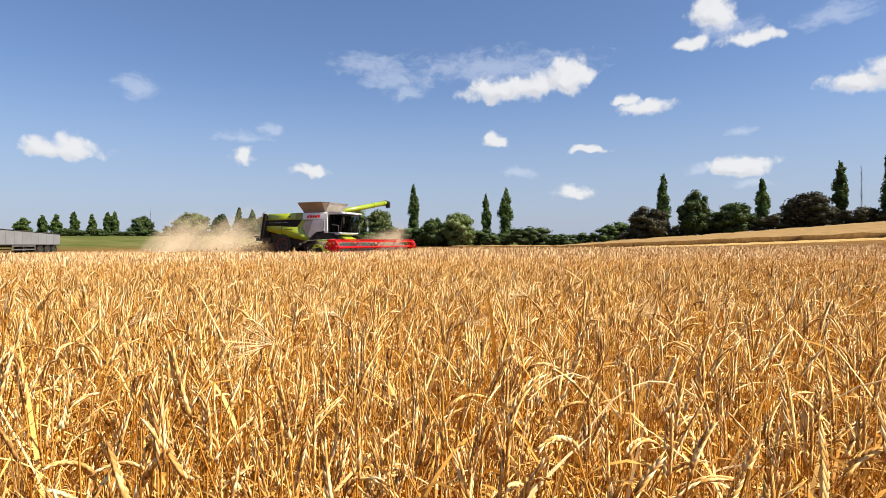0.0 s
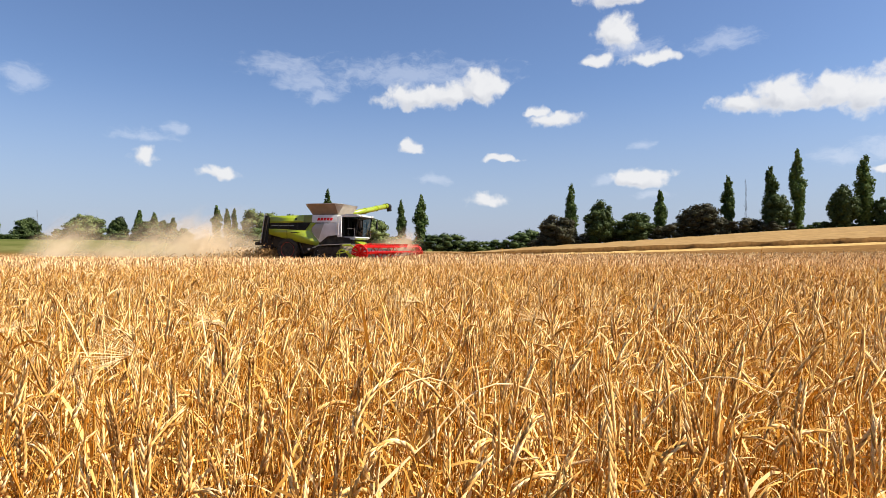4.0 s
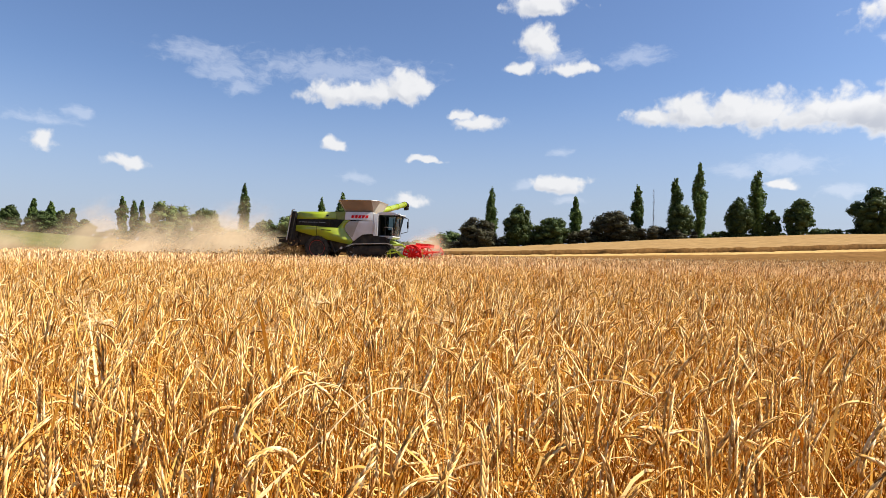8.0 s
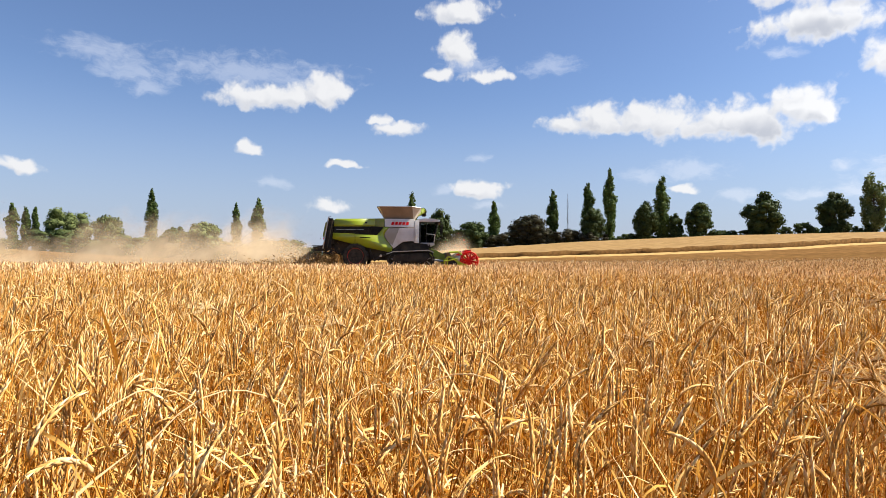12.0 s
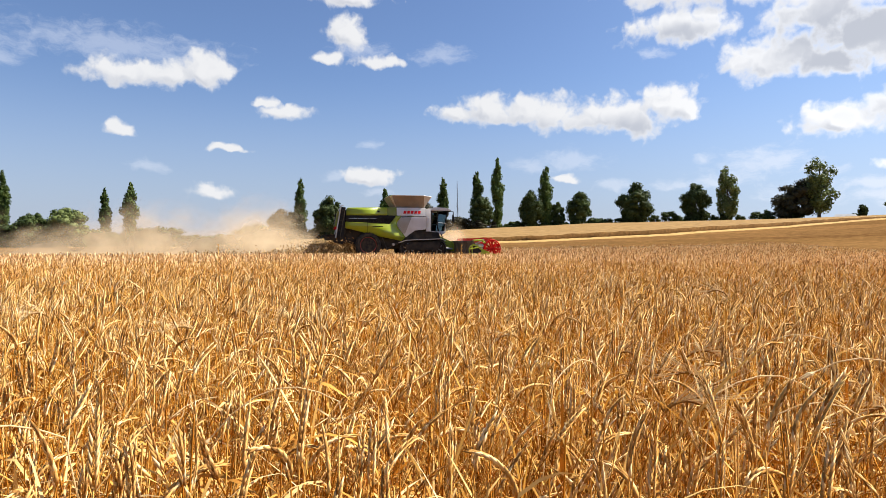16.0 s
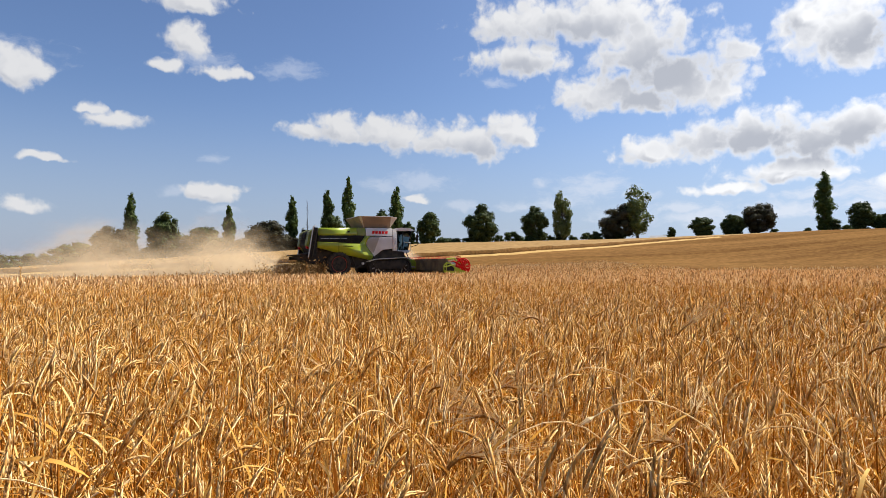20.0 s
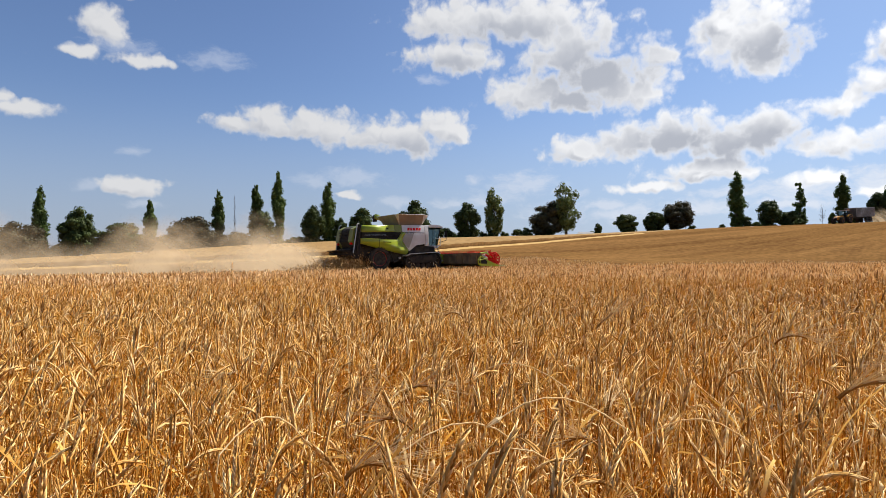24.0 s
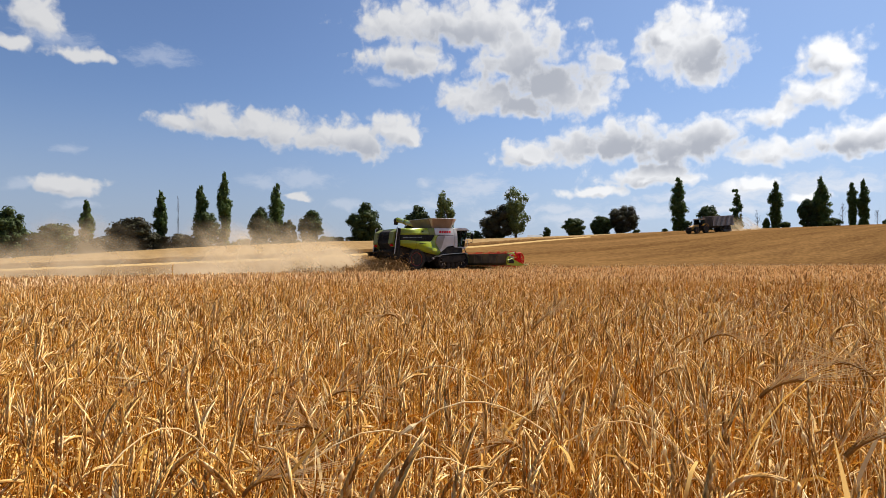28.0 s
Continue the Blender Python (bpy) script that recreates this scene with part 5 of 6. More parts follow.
def build_wheel(parent, x, y, r, w, rim_mat, rolling, lugs=22):
    """Tyre with lugs, rim and hub; turns about its axle."""
    out = -1 if y < 0 else 1
    tyre = part("tyre", wheel_disc(r, w, rings=((-0.8, 0.62), (-1, 0.72), (-1, 0.88), (-0.8, 0.96), (0.8, 0.96), (1, 0.88), (1, 0.72), (0.8, 0.62))), RUBBER, parent, "dusty black ribbed rubber tyre")
    tyre.location = (x, y, r - 0.02)
    bm = bmesh.new()
    for i in range(lugs):
        a = i * math.tau / lugs
        for s in (-1, 1):
            m = Matrix.Rotation(a + s * 0.06, 4, "Y") @ Matrix.Translation((0, s * w * 0.23, r * 0.975)) @ Matrix.Rotation(s * 0.6, 4, "Z") @ Matrix.Diagonal((0.07, w * 0.5, r * 0.06, 1))
            bmesh.ops.create_cube(bm, size=1, matrix=m)
    part("tread_lugs", bm, RUBBER, tyre)
    part("rim", wheel_disc(r, w, rings=((out * 0.75, 0.64), (out * 0.95, 0.62), (out * 0.45, 0.55), (out * 0.30, 0.22), (out * 0.62, 0.18), (out * 0.62, 0.0001))), rim_mat, tyre, "red painted steel rim" if rim_mat is RIMRED else "")
    bm = bmesh.new()
    for i in range(10):
        a = i * math.tau / 10
        p = (math.cos(a) * r * 0.3, out * w * 0.2, math.sin(a) * r * 0.3)
        tube(p, (p[0], out * w * 0.27, p[2]), 0.022, 0.022, 6, bm)
    part("wheel_nuts", bm, STEEL, tyre)
    rolling.append((tyre, r))
    return tyre


def build_track(h, side):
    """Crawler unit under the front: belt with lugs round two big wheels and three rollers."""
    y = side * 1.45
    w = 0.62
    wheels = ((2.75, 0.58, 0.50), (4.75, 0.62, 0.54))
    prof = []
    for i in range(13):
        a = math.radians(90 + i * 15)
        prof.append((2.75 + 0.58 * math.cos(a), 0.58 + 0.58 * math.sin(a)))
    for i in range(13):
        a = math.radians(270 + i * 15)
        prof.append((4.75 + 0.64 * math.cos(a), 0.64 + 0.64 * math.sin(a)))
    bm = bmesh.new()
    n = len(prof)
    ring = []
    for x, z in prof:
        cx, cz = 3.75, 0.6
        ix, iz = x + (cx - x) * 0.05, z + (cz - z) * 0.10
        ring.append([bm.verts.new(p) for p in ((x, y - w / 2, z), (x, y + w / 2, z), (ix, y + w / 2, iz), (ix, y - w / 2, iz))])
    for i in range(n):
        a, b = ring[i], ring[(i + 1) % n]
        for j in range(4):
            bm.faces.new((a[j], a[(j + 1) % 4], b[(j + 1) % 4], b[j]))
    belt = part("track_belt", bm, RUBBER, h, "dusty black rubber crawler track")
    bm = bmesh.new()
    for i in range(n):
        (x0, z0), (x1, z1) = prof[i], prof[(i + 1) % n]
        seg = math.hypot(x1 - x0, z1 - z0)
        k = max(1, round(seg / 0.16))
        for j in range(k):
            t = (j + 0.5) / k
            x, z = x0 + (x1 - x0) * t, z0 + (z1 - z0) * t
            ang = math.atan2(z1 - z0, x1 - x0)
            m = Matrix.Translation((x, y, z)) @ Matrix.Rotation(-ang, 4, "Y") @ Matrix.Diagonal((0.06, w * 0.96, 0.07, 1))
            bmesh.ops.create_cube(bm, size=1, matrix=m)
    part("track_lugs", bm, RUBBER, belt)
    for x, z, r in wheels:
        wh = part("track_wheel", wheel_disc(r, w * 0.8, rings=((side * -0.9, 0.95), (side * 0.9, 0.95), (side * 0.9, 0.78), (side * 0.5, 0.7), (side * 0.5, 0.28), (side * 1.0, 0.22), (side * 1.0, 0.0001))), DARK, h, "dark steel track wheel", m=pose(x, y, z))
        bm = bmesh.new()
        for i in range(6):
            a = i * math.tau / 6
            tube((math.cos(a) * r * 0.25, side * w * 0.3, math.sin(a) * r * 0.25), (math.cos(a) * r * 0.72, side * w * 0.26, math.sin(a) * r * 0.72), 0.04, 0.04, 6, bm)
        part("wheel_spokes", bm, STEEL, wh)
        MOVING["roll"].append((wh, r))
    for x in (3.3, 3.75, 4.2):
        wh = part("track_roller", wheel_disc(0.2, w * 0.7, rings=((-1, 0.9), (-0.9, 1), (0.9, 1), (1, 0.9))), DARK, h, m=pose(x, y, 0.24))
        MOVING["roll"].append((wh, 0.2))
    part("track_cover", prism([(2.6, 0.5), (2.5, 0.85), (3.0, 1.02), (4.9, 1.1), (5.05, 0.8), (4.7, 0.45)], *sorted((y + side * 0.24, y + side * 0.29))), DARK, h, "dark dusty cover plate over the track wheels")
    part("track_frame", box(2.9, 4.6, y - 0.12, y + 0.12, 0.42, 0.72), DARK, h, bevel=0.03)
    part("track_guard", prism([(2.1, 1.02), (2.6, 1.20), (5.0, 1.30), (5.35, 1.16), (5.33, 1.12), (5.0, 1.25), (2.6, 1.15), (2.12, 0.98)], y - 0.34, y + 0.34), STEEL, h, "dusty bare metal guard above the track")


def panel(name, profile, y0, y1, mat, h, label="", bevel=0.015):
    return part(name, prism(profile, y0, y1), mat, h, label, bevel)


def build_harvester():
    h = thing("combine_harvester", "lime green and grey combine harvester with red reel cutting wheat", "combine harvester")
    # inner body
    panel("chassis", [(-1.6, 1.15), (-1.5, 2.1), (2.2, 1.25), (3.0, 2.0), (5.0, 1.75), (5.1, 1.1), (4.4, 0.62), (2.2, 0.55), (0.9, 0.6), (-0.5, 0.75)], -1.2, 1.2, DARK, h, "dark dusty underbody", 0.03)
    panel("engine_body", [(-1.55, 2.0), (-1.45, 3.3), (1.95, 3.3), (1.95, 1.5)], -1.5, 1.5, DARK, h, bevel=0.03)
    for s in (-1, 1):
        y0, y1 = (s * 1.66, s * 1.52) if s < 0 else (1.52, 1.66)
        panel("side_hood", [(-1.48, 2.86), (-1.46, 3.30), (-1.38, 3.39), (1.30, 3.43), (1.30, 2.88)], y0, y1, GREEN, h, "lime green upper side hood")
        panel("hood_corner", [(1.31, 2.88), (1.31, 3.43), (1.95, 3.43), (1.95, 2.86)], y0, y1, DUSTY_GREEN, h, "darker green hood panel")
        panel("louver_backing", [(-1.46, 2.36), (-1.46, 2.89), (1.92, 2.89), (1.50, 2.26)], y0 - s * 0.03, y1 - s * 0.03, BLACK, h, "black louvred cooling grille")
        for i in range(5):
            z = 2.46 + i * 0.075
            tip = 1.56 + (z - 2.30) / 0.54 * 0.30
            panel("louver_slat", [(-1.36, z), (-1.36, z + 0.03), (tip, z + 0.03), (tip - 0.02, z)], s * 1.68 if s < 0 else 1.64, s * 1.64 if s < 0 else 1.68, BLACK, h, bevel=0)
        for x in (-0.75, 0.05, 0.8):
            part("louver_post", box(x, x + 0.06, min(y0, s * 1.69), max(y1, s * 1.69), 2.42, 2.83), BLACK, h)
        part("bright_strip", box(-1.3, 0.55, *sorted((s * 1.665, s * 1.685)), 2.64, 2.665), STEEL, h)
        low = [(-1.56, 2.02), (-1.54, 2.43), (0.05, 2.36), (1.46, 2.27), (1.90, 2.84), (2.30, 2.84)]
        low += [(2.30 - 0.38 * math.sin(i * math.pi / 8), 2.84 - i * 0.16) for i in range(1, 5)]
        low += [(2.08, 1.95), (2.30, 1.68), (2.52, 1.42), (2.46, 1.25), (2.28, 1.13), (1.7, 1.25), (0.4, 1.52)]
        panel("side_panel", low, y0, y1, GREEN, h, "curved lime green side panel")
        part("panel_gap", box(-0.05, -0.02, *sorted((s * 1.655, s * 1.667)), 1.66, 2.36), BLACK, h)
        part("model_badge", prism([(0.28, 2.10), (0.32, 2.16), (1.0, 2.13), (0.97, 2.07)], *sorted((s * 1.66, s * 1.672))), BLACK, h, "small dark badge bar")
        part("panel_latch", box(0.62, 0.78, *sorted((s * 1.655, s * 1.68)), 3.08, 3.2), BLACK, h)
        grey = [(2.33, 2.79), (3.98, 2.79), (3.98, 1.92), (3.2, 1.86), (2.58, 1.38), (2.36, 1.68), (2.13, 1.97), (1.97, 2.22), (2.0, 2.5)]
        panel("grey_side_panel", grey, y0, y1, WHITE, h, "light grey painted side panel")
        # shade on the light panel's lower rear part, laid on as a darker wedge
        part("grey_wedge", prism([(2.34, 2.78), (2.98, 2.78), (2.52, 1.62), (2.38, 1.70), (2.15, 1.98), (1.99, 2.22), (2.02, 2.5)], *sorted((s * 1.655, s * 1.668))), SHADED_GREY, h, "mid grey slanted wedge painted as the shaded lower part of the light panel")
        panel("tank_wall", [(1.97, 2.87), (1.97, 3.42), (3.98, 3.42), (3.98, 2.82)], y0, y1, WHITE, h, "light grey grain tank wall")
        for i in range(5):
            x = 2.40 + i * 0.25
            part("maker_mark", prism([(x, 3.0), (x + 0.05, 3.2), (x + 0.24, 3.2), (x + 0.19, 3.0)], *sorted((s * 1.66, s * 1.675))), RED, h, "plain red mark block")
        panel("cab_pillar", [(4.0, 1.78), (4.0, 3.34), (4.32, 3.34), (4.32, 1.78)], y0, y1, WHITE, h, "white cab rear pillar")
        panel("lower_guard", [(2.3, 0.98), (2.62, 1.36), (3.22, 1.82), (4.34, 1.76), (4.9, 1.72), (5.0, 1.34), (2.5, 0.95)], s * 1.5 if s < 0 else 1.40, s * 1.40 if s < 0 else 1.5, DARK, h, "dark grey lower side guard", 0.02)
        part("swing_arm", tube((0.9, s * 1.5, 1.45), (1.25, s * 1.5, 0.55), 0.05, bm=tube((1.25, s * 1.5, 0.55), (2.0, s * 1.5, 0.95), 0.07)), DARK, h)
        part("pivot_hub", tube((1.72, s * 1.45, 0.88), (1.72, s * 1.62, 0.88), 0.09, seg=16), STEEL, h, "bright round pivot cap")
        build_wheel(h, 0.0, s * 1.42, 0.87, 0.50, RIMRED, MOVING["roll"])
        build_track(h, s)
    panel("top_hood", [(-1.46, 3.28), (-1.36, 3.40), (1.94, 3.45), (1.94, 3.30)], -1.5, 1.5, GREEN, h, "lime green top hood")
    part("rear_axle", tube((0, -1.3, 0.85), (0, 1.3, 0.85), 0.13), DARK, h)
    # rear wall, ladder, chopper
    panel("rear_wall", [(-1.62, 1.6), (-1.95, 2.2), (-1.80, 3.15), (-1.50, 3.34), (-1.45, 1.7)], -1.5, 1.15, DARK, h, "dark dusty rear hood", 0.03)
    for s in (-1, 1):
        part("rear_corner", prism([(-1.66, 1.72), (-1.99, 2.2), (-1.86, 3.12), (-1.52, 3.37), (-1.46, 3.30), (-1.76, 3.06), (-1.88, 2.2), (-1.58, 1.76)], *sorted((s * 0.85, s * 1.53))), DUSTY_GREEN, h, "dusty green curved rear corner", 0.01)
    for i in range(7):
        part("rear_slat", box(-1.97, -1.90, -0.82, 0.82, 2.22 + i * 0.12, 2.27 + i * 0.12), BLACK, h)
    for s in (-1, 1):
        part("tail_light", box(-1.98, -1.86, s * 1.25 - 0.13, s * 1.25 + 0.13, 1.95, 2.12), RED, h, bevel=0.02)
        lad = part("ladder", pipe([(-1.62, s * 1.66, 3.52), (-1.75, s * 1.7, 3.48), (-2.05, s * 1.7, 1.35)], 0.035), STEEL, h, "bright steel rear ladder rail")
        part("ladder_rail", pipe([(-1.52, s * 1.72, 3.35), (-1.82, s * 1.72, 1.4)], 0.03), DARK, lad)
        part("ladder_back", prism([(-1.50, 3.40), (-1.76, 3.42), (-2.02, 1.40), (-1.60, 1.38)], *sorted((s * 1.58, s * 1.66))), BLACK, lad, "black ladder panel")
        for i in range(6):
            z = 1.5 + i * 0.33
            x = -1.78 + i * 0.045
            part("rung", box(x - 0.22, x + 0.02, *sorted((s * 1.64, s * 1.76)), z, z + 0.03), DARK, lad)
    panel("straw_chopper", [(-1.55, 0.85), (-2.25, 1.05), (-2.35, 1.55), (-1.75, 1.75), (-1.4, 1.4)], -1.35, 1.35, DARK, h, "dark straw chopper housing", 0.03)
    part("spreader_board", prism([(-2.25, 1.44), (-3.0, 1.50), (-3.0, 1.56), (-2.25, 1.56)], -1.5, 1.5), DARK, h, "dark tail board over the chopper", 0.01)
    for i in range(9):
        part("spreader_vane", box(-2.9, -2.3, -1.3 + i * 0.32, -1.28 + i * 0.32, 1.18, 1.45), DARK, h)
    # grain tank cover, opened like a funnel
    def sheet(name, a, b, c, d, mat, label, thick=0.04):
        bm = bmesh.new()
        f = bm.faces.new([bm.verts.new(p) for p in (a, b, c, d)])
        bm.normal_update()
        out = bmesh.ops.extrude_face_region(bm, geom=[f])
        nrm = f.normal.copy()
        bmesh.ops.translate(bm, verts=[v for v in out["geom"] if isinstance(v, bmesh.types.BMVert)], vec=nrm * thick)
        return part(name, bm, mat, h, label)

    b0, t0 = 3.42, 4.24
    sheet("tank_flap_side", (1.96, -1.25, b0), (3.92, -1.25, b0), (3.84, -1.72, t0), (1.62, -1.72, t0), TARP, "brown side flap of the open tank")
    sheet("tank_flap_side", (1.96, 1.25, b0), (3.92, 1.25, b0), (3.84, 1.72, t0), (1.62, 1.72, t0), TARP, "brown side flap of the open tank")
    sheet("tank_flap_front", (3.92, -1.25, b0), (3.92, 1.25, b0), (4.42, 1.40, t0 - 0.06), (4.42, -1.40, t0 - 0.06), TARPLIGHT, "pale front flap of the open tank")
    sheet("tank_flap_rear", (1.96, -1.25, b0), (1.96, 1.25, b0), (1.45, 1.45, t0 - 0.02), (1.45, -1.45, t0 - 0.02), TARP, "brown rear flap of the open tank")
    for s in (-1, 1):
        for fx, tx in ((3.92, 4.42), (1.96, 1.45)):
            sx = 3.84 if fx > 3 else 1.62
            bm = bmesh.new()
            bm.faces.new([bm.verts.new(p) for p in ((fx, s * 1.25, b0), (tx, s * 1.40, t0 - 0.06), (sx, s * 1.72, t0))])
            part("tank_gusset", bm, TARPLIGHT, h, "folded fabric corner")
    rim = pipe([(1.62, -1.73, t0), (3.84, -1.73, t0), (4.42, -1.41, t0 - 0.05), (4.42, 1.41, t0 - 0.05), (3.84, 1.73, t0), (1.62, 1.73, t0), (1.45, 1.45, t0), (1.45, -1.45, t0), (1.62, -1.73, t0)], 0.025)
    part("tank_rim", rim, STEEL, h, "bright rim of the tank flaps")
    part("tank_deck", box(1.97, 3.98, -1.52, 1.52, 3.30, 3.40), WHITE, h, bevel=0.02)
    # heap of grain in the tank
    bm = bmesh.new()
    bmesh.ops.create_cone(bm, segments=20, radius1=1.15, radius2=0.15, depth=0.55, matrix=Matrix.Translation((2.95, 0, 3.67)))
    part("grain_heap", bm, EAR, h, "heap of grain in the tank")
    # unloading auger swung out to the left
    a0, a1 = Vector((3.35, 1.15, 3.50)), Vector((4.52, 8.2, 4.72))
    d = (a1 - a0).normalized()
    auger = part("unloading_auger", tube(a0, a1, 0.235, 0.215, 20), GREEN, h, "long lime green unloading auger tube", smooth_shade=True)
    for t in (0.12, 0.45, 0.72, 0.93):
        c = a0.lerp(a1, t)
        part("auger_band", tube(c - d * 0.04, c + d * 0.04, 0.255, seg=20), GREEN, auger)
    part("auger_spout", tube(a1 - d * 0.1, a1 + d * 0.42 + Vector((0, 0, -0.12)), 0.26, 0.24, 16), BLACK, auger, "black rubber discharge spout")
    part("spout_lip", tube(a1 + d * 0.28, a1 + d * 0.42 + Vector((0, 0, -0.5)), 0.2, 0.22, 12), BLACK, auger)
    part("auger_elbow", tube((3.35, 1.15, 2.9), (3.35, 1.15, 3.62), 0.27, seg=16), GREEN, auger)
    # cab
    cab = part("cab_floor", prism([(4.34, 1.62), (4.34, 1.80), (5.45, 1.80), (5.60, 1.72), (5.35, 1.58)], -1.45, 1.45), WHITE, h, "light cab floor and sill", 0.03)
    part("cab_roof", prism([(4.2, 3.24), (4.2, 3.40), (4.8, 3.47), (5.6, 3.44), (5.98, 3.30), (5.95, 3.22), (5.6, 3.24)], -1.5, 1.5), WHITE, h, "light grey cab roof with a sun visor", 0.03)
    part("sun_visor", prism([(5.55, 3.20), (5.6, 3.26), (6.02, 3.27), (6.0, 3.17)], -1.42, 1.42), BLACK, h, "black sun visor", 0.01)
    for s in (-1, 1):
        part("cab_post", pipe([(5.78, s * 1.38, 3.24), (5.42, s * 1.30, 1.78)], 0.05), BLACK, h, "black front cab post")
        part("rear_post", pipe([(4.40, s * 1.44, 3.24), (4.40, s * 1.44, 1.78)], 0.05), BLACK, h)
        part("door_rail", pipe([(4.92, s * 1.47, 3.22), (4.88, s * 1.45, 1.80)], 0.03), BLACK, h)
        bm = bmesh.new()
        bm.faces.new([bm.verts.new(p) for p in ((4.42, s * 1.43, 1.82), (5.42, s * 1.31, 1.82), (5.74, s * 1.37, 3.22), (4.42, s * 1.45, 3.22))])
        part("side_window", bm, GLASS, h, "tinted cab side window")
        part("work_light", box(5.86, 5.98, s * 1.1 - 0.12, s * 1.1 + 0.12, 3.30, 3.40), LAMP, h, bevel=0.01)
        mir = part("mirror_arm", pipe([(5.9, s * 1.45, 3.22), (6.15, s * 1.75, 3.15), (6.12, s * 1.75, 2.2), (5.6, s * 1.45, 2.05)], 0.022), BLACK, h, "black tubular mirror arm")
        part("mirror", box(6.06, 6.16, s * 1.75 - 0.13, s * 1.75 + 0.13, 2.45, 2.95), BLACK, mir, "black mirror housing", 0.02)
        part("handrail", pipe([(4.16, s * 1.72, 2.75), (4.16, s * 1.80, 2.70), (4.16, s * 1.80, 1.95), (4.16, s * 1.72, 1.90)], 0.02), WHITE, h, "white cab handrail")
        part("platform_rail", pipe([(4.5, s * 1.75, 1.78), (5.5, s * 1.7, 1.78), (5.55, s * 1.7, 2.35), (4.9, s * 1.75, 2.4)], 0.02), STEEL, h)
        stairs = part("cab_steps", pipe([(5.0, s * 1.7, 1.7), (5.35, s * 1.75, 0.75)], 0.03), DARK, h, "dark cab ladder")
        for i in range(4):
            part("step", box(5.0 + i * 0.11, 5.2 + i * 0.11, *sorted((s * 1.45, s * 1.75)), 1.45 - i * 0.22, 1.48 - i * 0.22), DARK, stairs)
    bm = bmesh.new()
    for k in range(8):
        a, b = -1 + k / 4, -0.75 + k / 4
        bm.faces.new([bm.verts.new((x + 0.12 * (1 - q * q), q * w, z)) for x, w, q, z in ((5.42, 1.31, a, 1.80), (5.42, 1.31, b, 1.80), (5.75, 1.37, b, 3.22), (5.75, 1.37, a, 3.22))])
    part("windscreen", bm, GLASS, h, "curved tinted windscreen")
    seat = part("driver_seat", box(4.65, 5.1, -0.28, 0.28, 1.8, 2.25), BLACK, h, "empty dark operator seat", 0.06)
    part("seat_back", box(4.58, 4.74, -0.27, 0.27, 2.2, 2.95), BLACK, seat, bevel=0.05)
    part("steering_column", pipe([(5.4, 0, 1.8), (5.25, 0, 2.4)], 0.05, bm=tube((5.28, 0, 2.38), (5.22, 0, 2.43), 0.2, seg=16)), BLACK, h)
    part("rear_cab_wall", box(4.30, 4.36, -1.4, 1.4, 1.8, 3.24), DARK, h)
    # feeder house
    panel("feeder_house", [(4.7, 1.15), (4.8, 1.62), (6.0, 1.05), (6.25, 0.92), (6.25, 0.35), (5.9, 0.42)], -0.85, 0.85, GREEN, h, "lime green feeder house", 0.02)
    for s in (-1, 1):
        part("lift_cylinder", tube((4.7, s * 0.95, 0.7), (6.0, s * 0.95, 0.55), 0.07), STEEL, h)
    # cutting table
    y0, y1 = -6.0, 7.35
    table = panel("header_table", [(6.15, 0.32), (6.15, 0.97), (6.27, 1.05), (6.33, 0.97), (6.30, 0.45), (7.15, 0.22), (7.7, 0.12), (7.7, 0.08), (6.5, 0.20)], y0, y1, TABLE, h, "wide dust-coated cutting table", 0)
    part("top_beam", box(6.10, 6.26, y0, y1, 0.94, 1.13), TABLE, table, "dusty top beam", 0.02)
    for i in range(14):
        y = y0 + 0.45 + i * (y1 - y0 - 0.9) / 13
        part("back_rib", box(6.09, 6.15, y - 0.03, y + 0.03, 0.35, 0.95), TABLE, table)
    bm = tube((6.72, y0 + 0.1, 0.62), (6.72, y1 - 0.1, 0.62), 0.2, seg=14)
    part("cross_auger", bm, STEEL, table, "bright steel feed auger")
    bm = bmesh.new()
    turns, per = 22, 16
    for s, ya, yb in ((1, y0 + 0.15, 0.6), (-1, y1 - 0.15, 0.75)):
        prev = None
        for i in range(turns * per // 2 + 1):
            t = i / (turns * per // 2)
            a = s * t * turns / 2 * math.tau
            y = ya + (yb - ya) * t
            p = [bm.verts.new((6.72 + math.cos(a) * r, y, 0.62 + math.sin(a) * r)) for r in (0.19, 0.32)]
            if prev:
                bm.faces.new((prev[0], prev[1], p[1], p[0]))
            prev = p
    part("auger_flight", bm, STEEL, table)
    part("knife_bar", box(7.62, 7.8, y0, y1, 0.10, 0.13), STEEL, table)
    bm = bmesh.new()
    for i in range(88):
        y = y0 + 0.08 + i * 0.152
        tube((7.74, y, 0.115), (7.95, y, 0.10), 0.022, 0.004, 5, bm)
    part("knife_fingers", bm, STEEL, table)
    for s, ye in ((-1, y0), (1, y1)):
        prof = [(5.95, 0.22), (5.88, 0.62), (6.02, 0.82), (6.2, 0.92), (6.48, 0.82), (6.8, 0.56), (7.3, 0.36), (7.95, 0.16), (7.95, 0.10), (7.2, 0.08), (6.3, 0.15)]
        end = panel("end_divider", prof, *sorted((ye, ye + s * 0.10)), GREEN, h, "lime green crop divider at the table's end", 0.02)
        part("divider_cutout", prism([(6.14, 0.34), (6.16, 0.80), (6.42, 0.74), (6.72, 0.48), (6.68, 0.30)], *sorted((ye + s * 0.095, ye + s * 0.115))), BLACK, end)
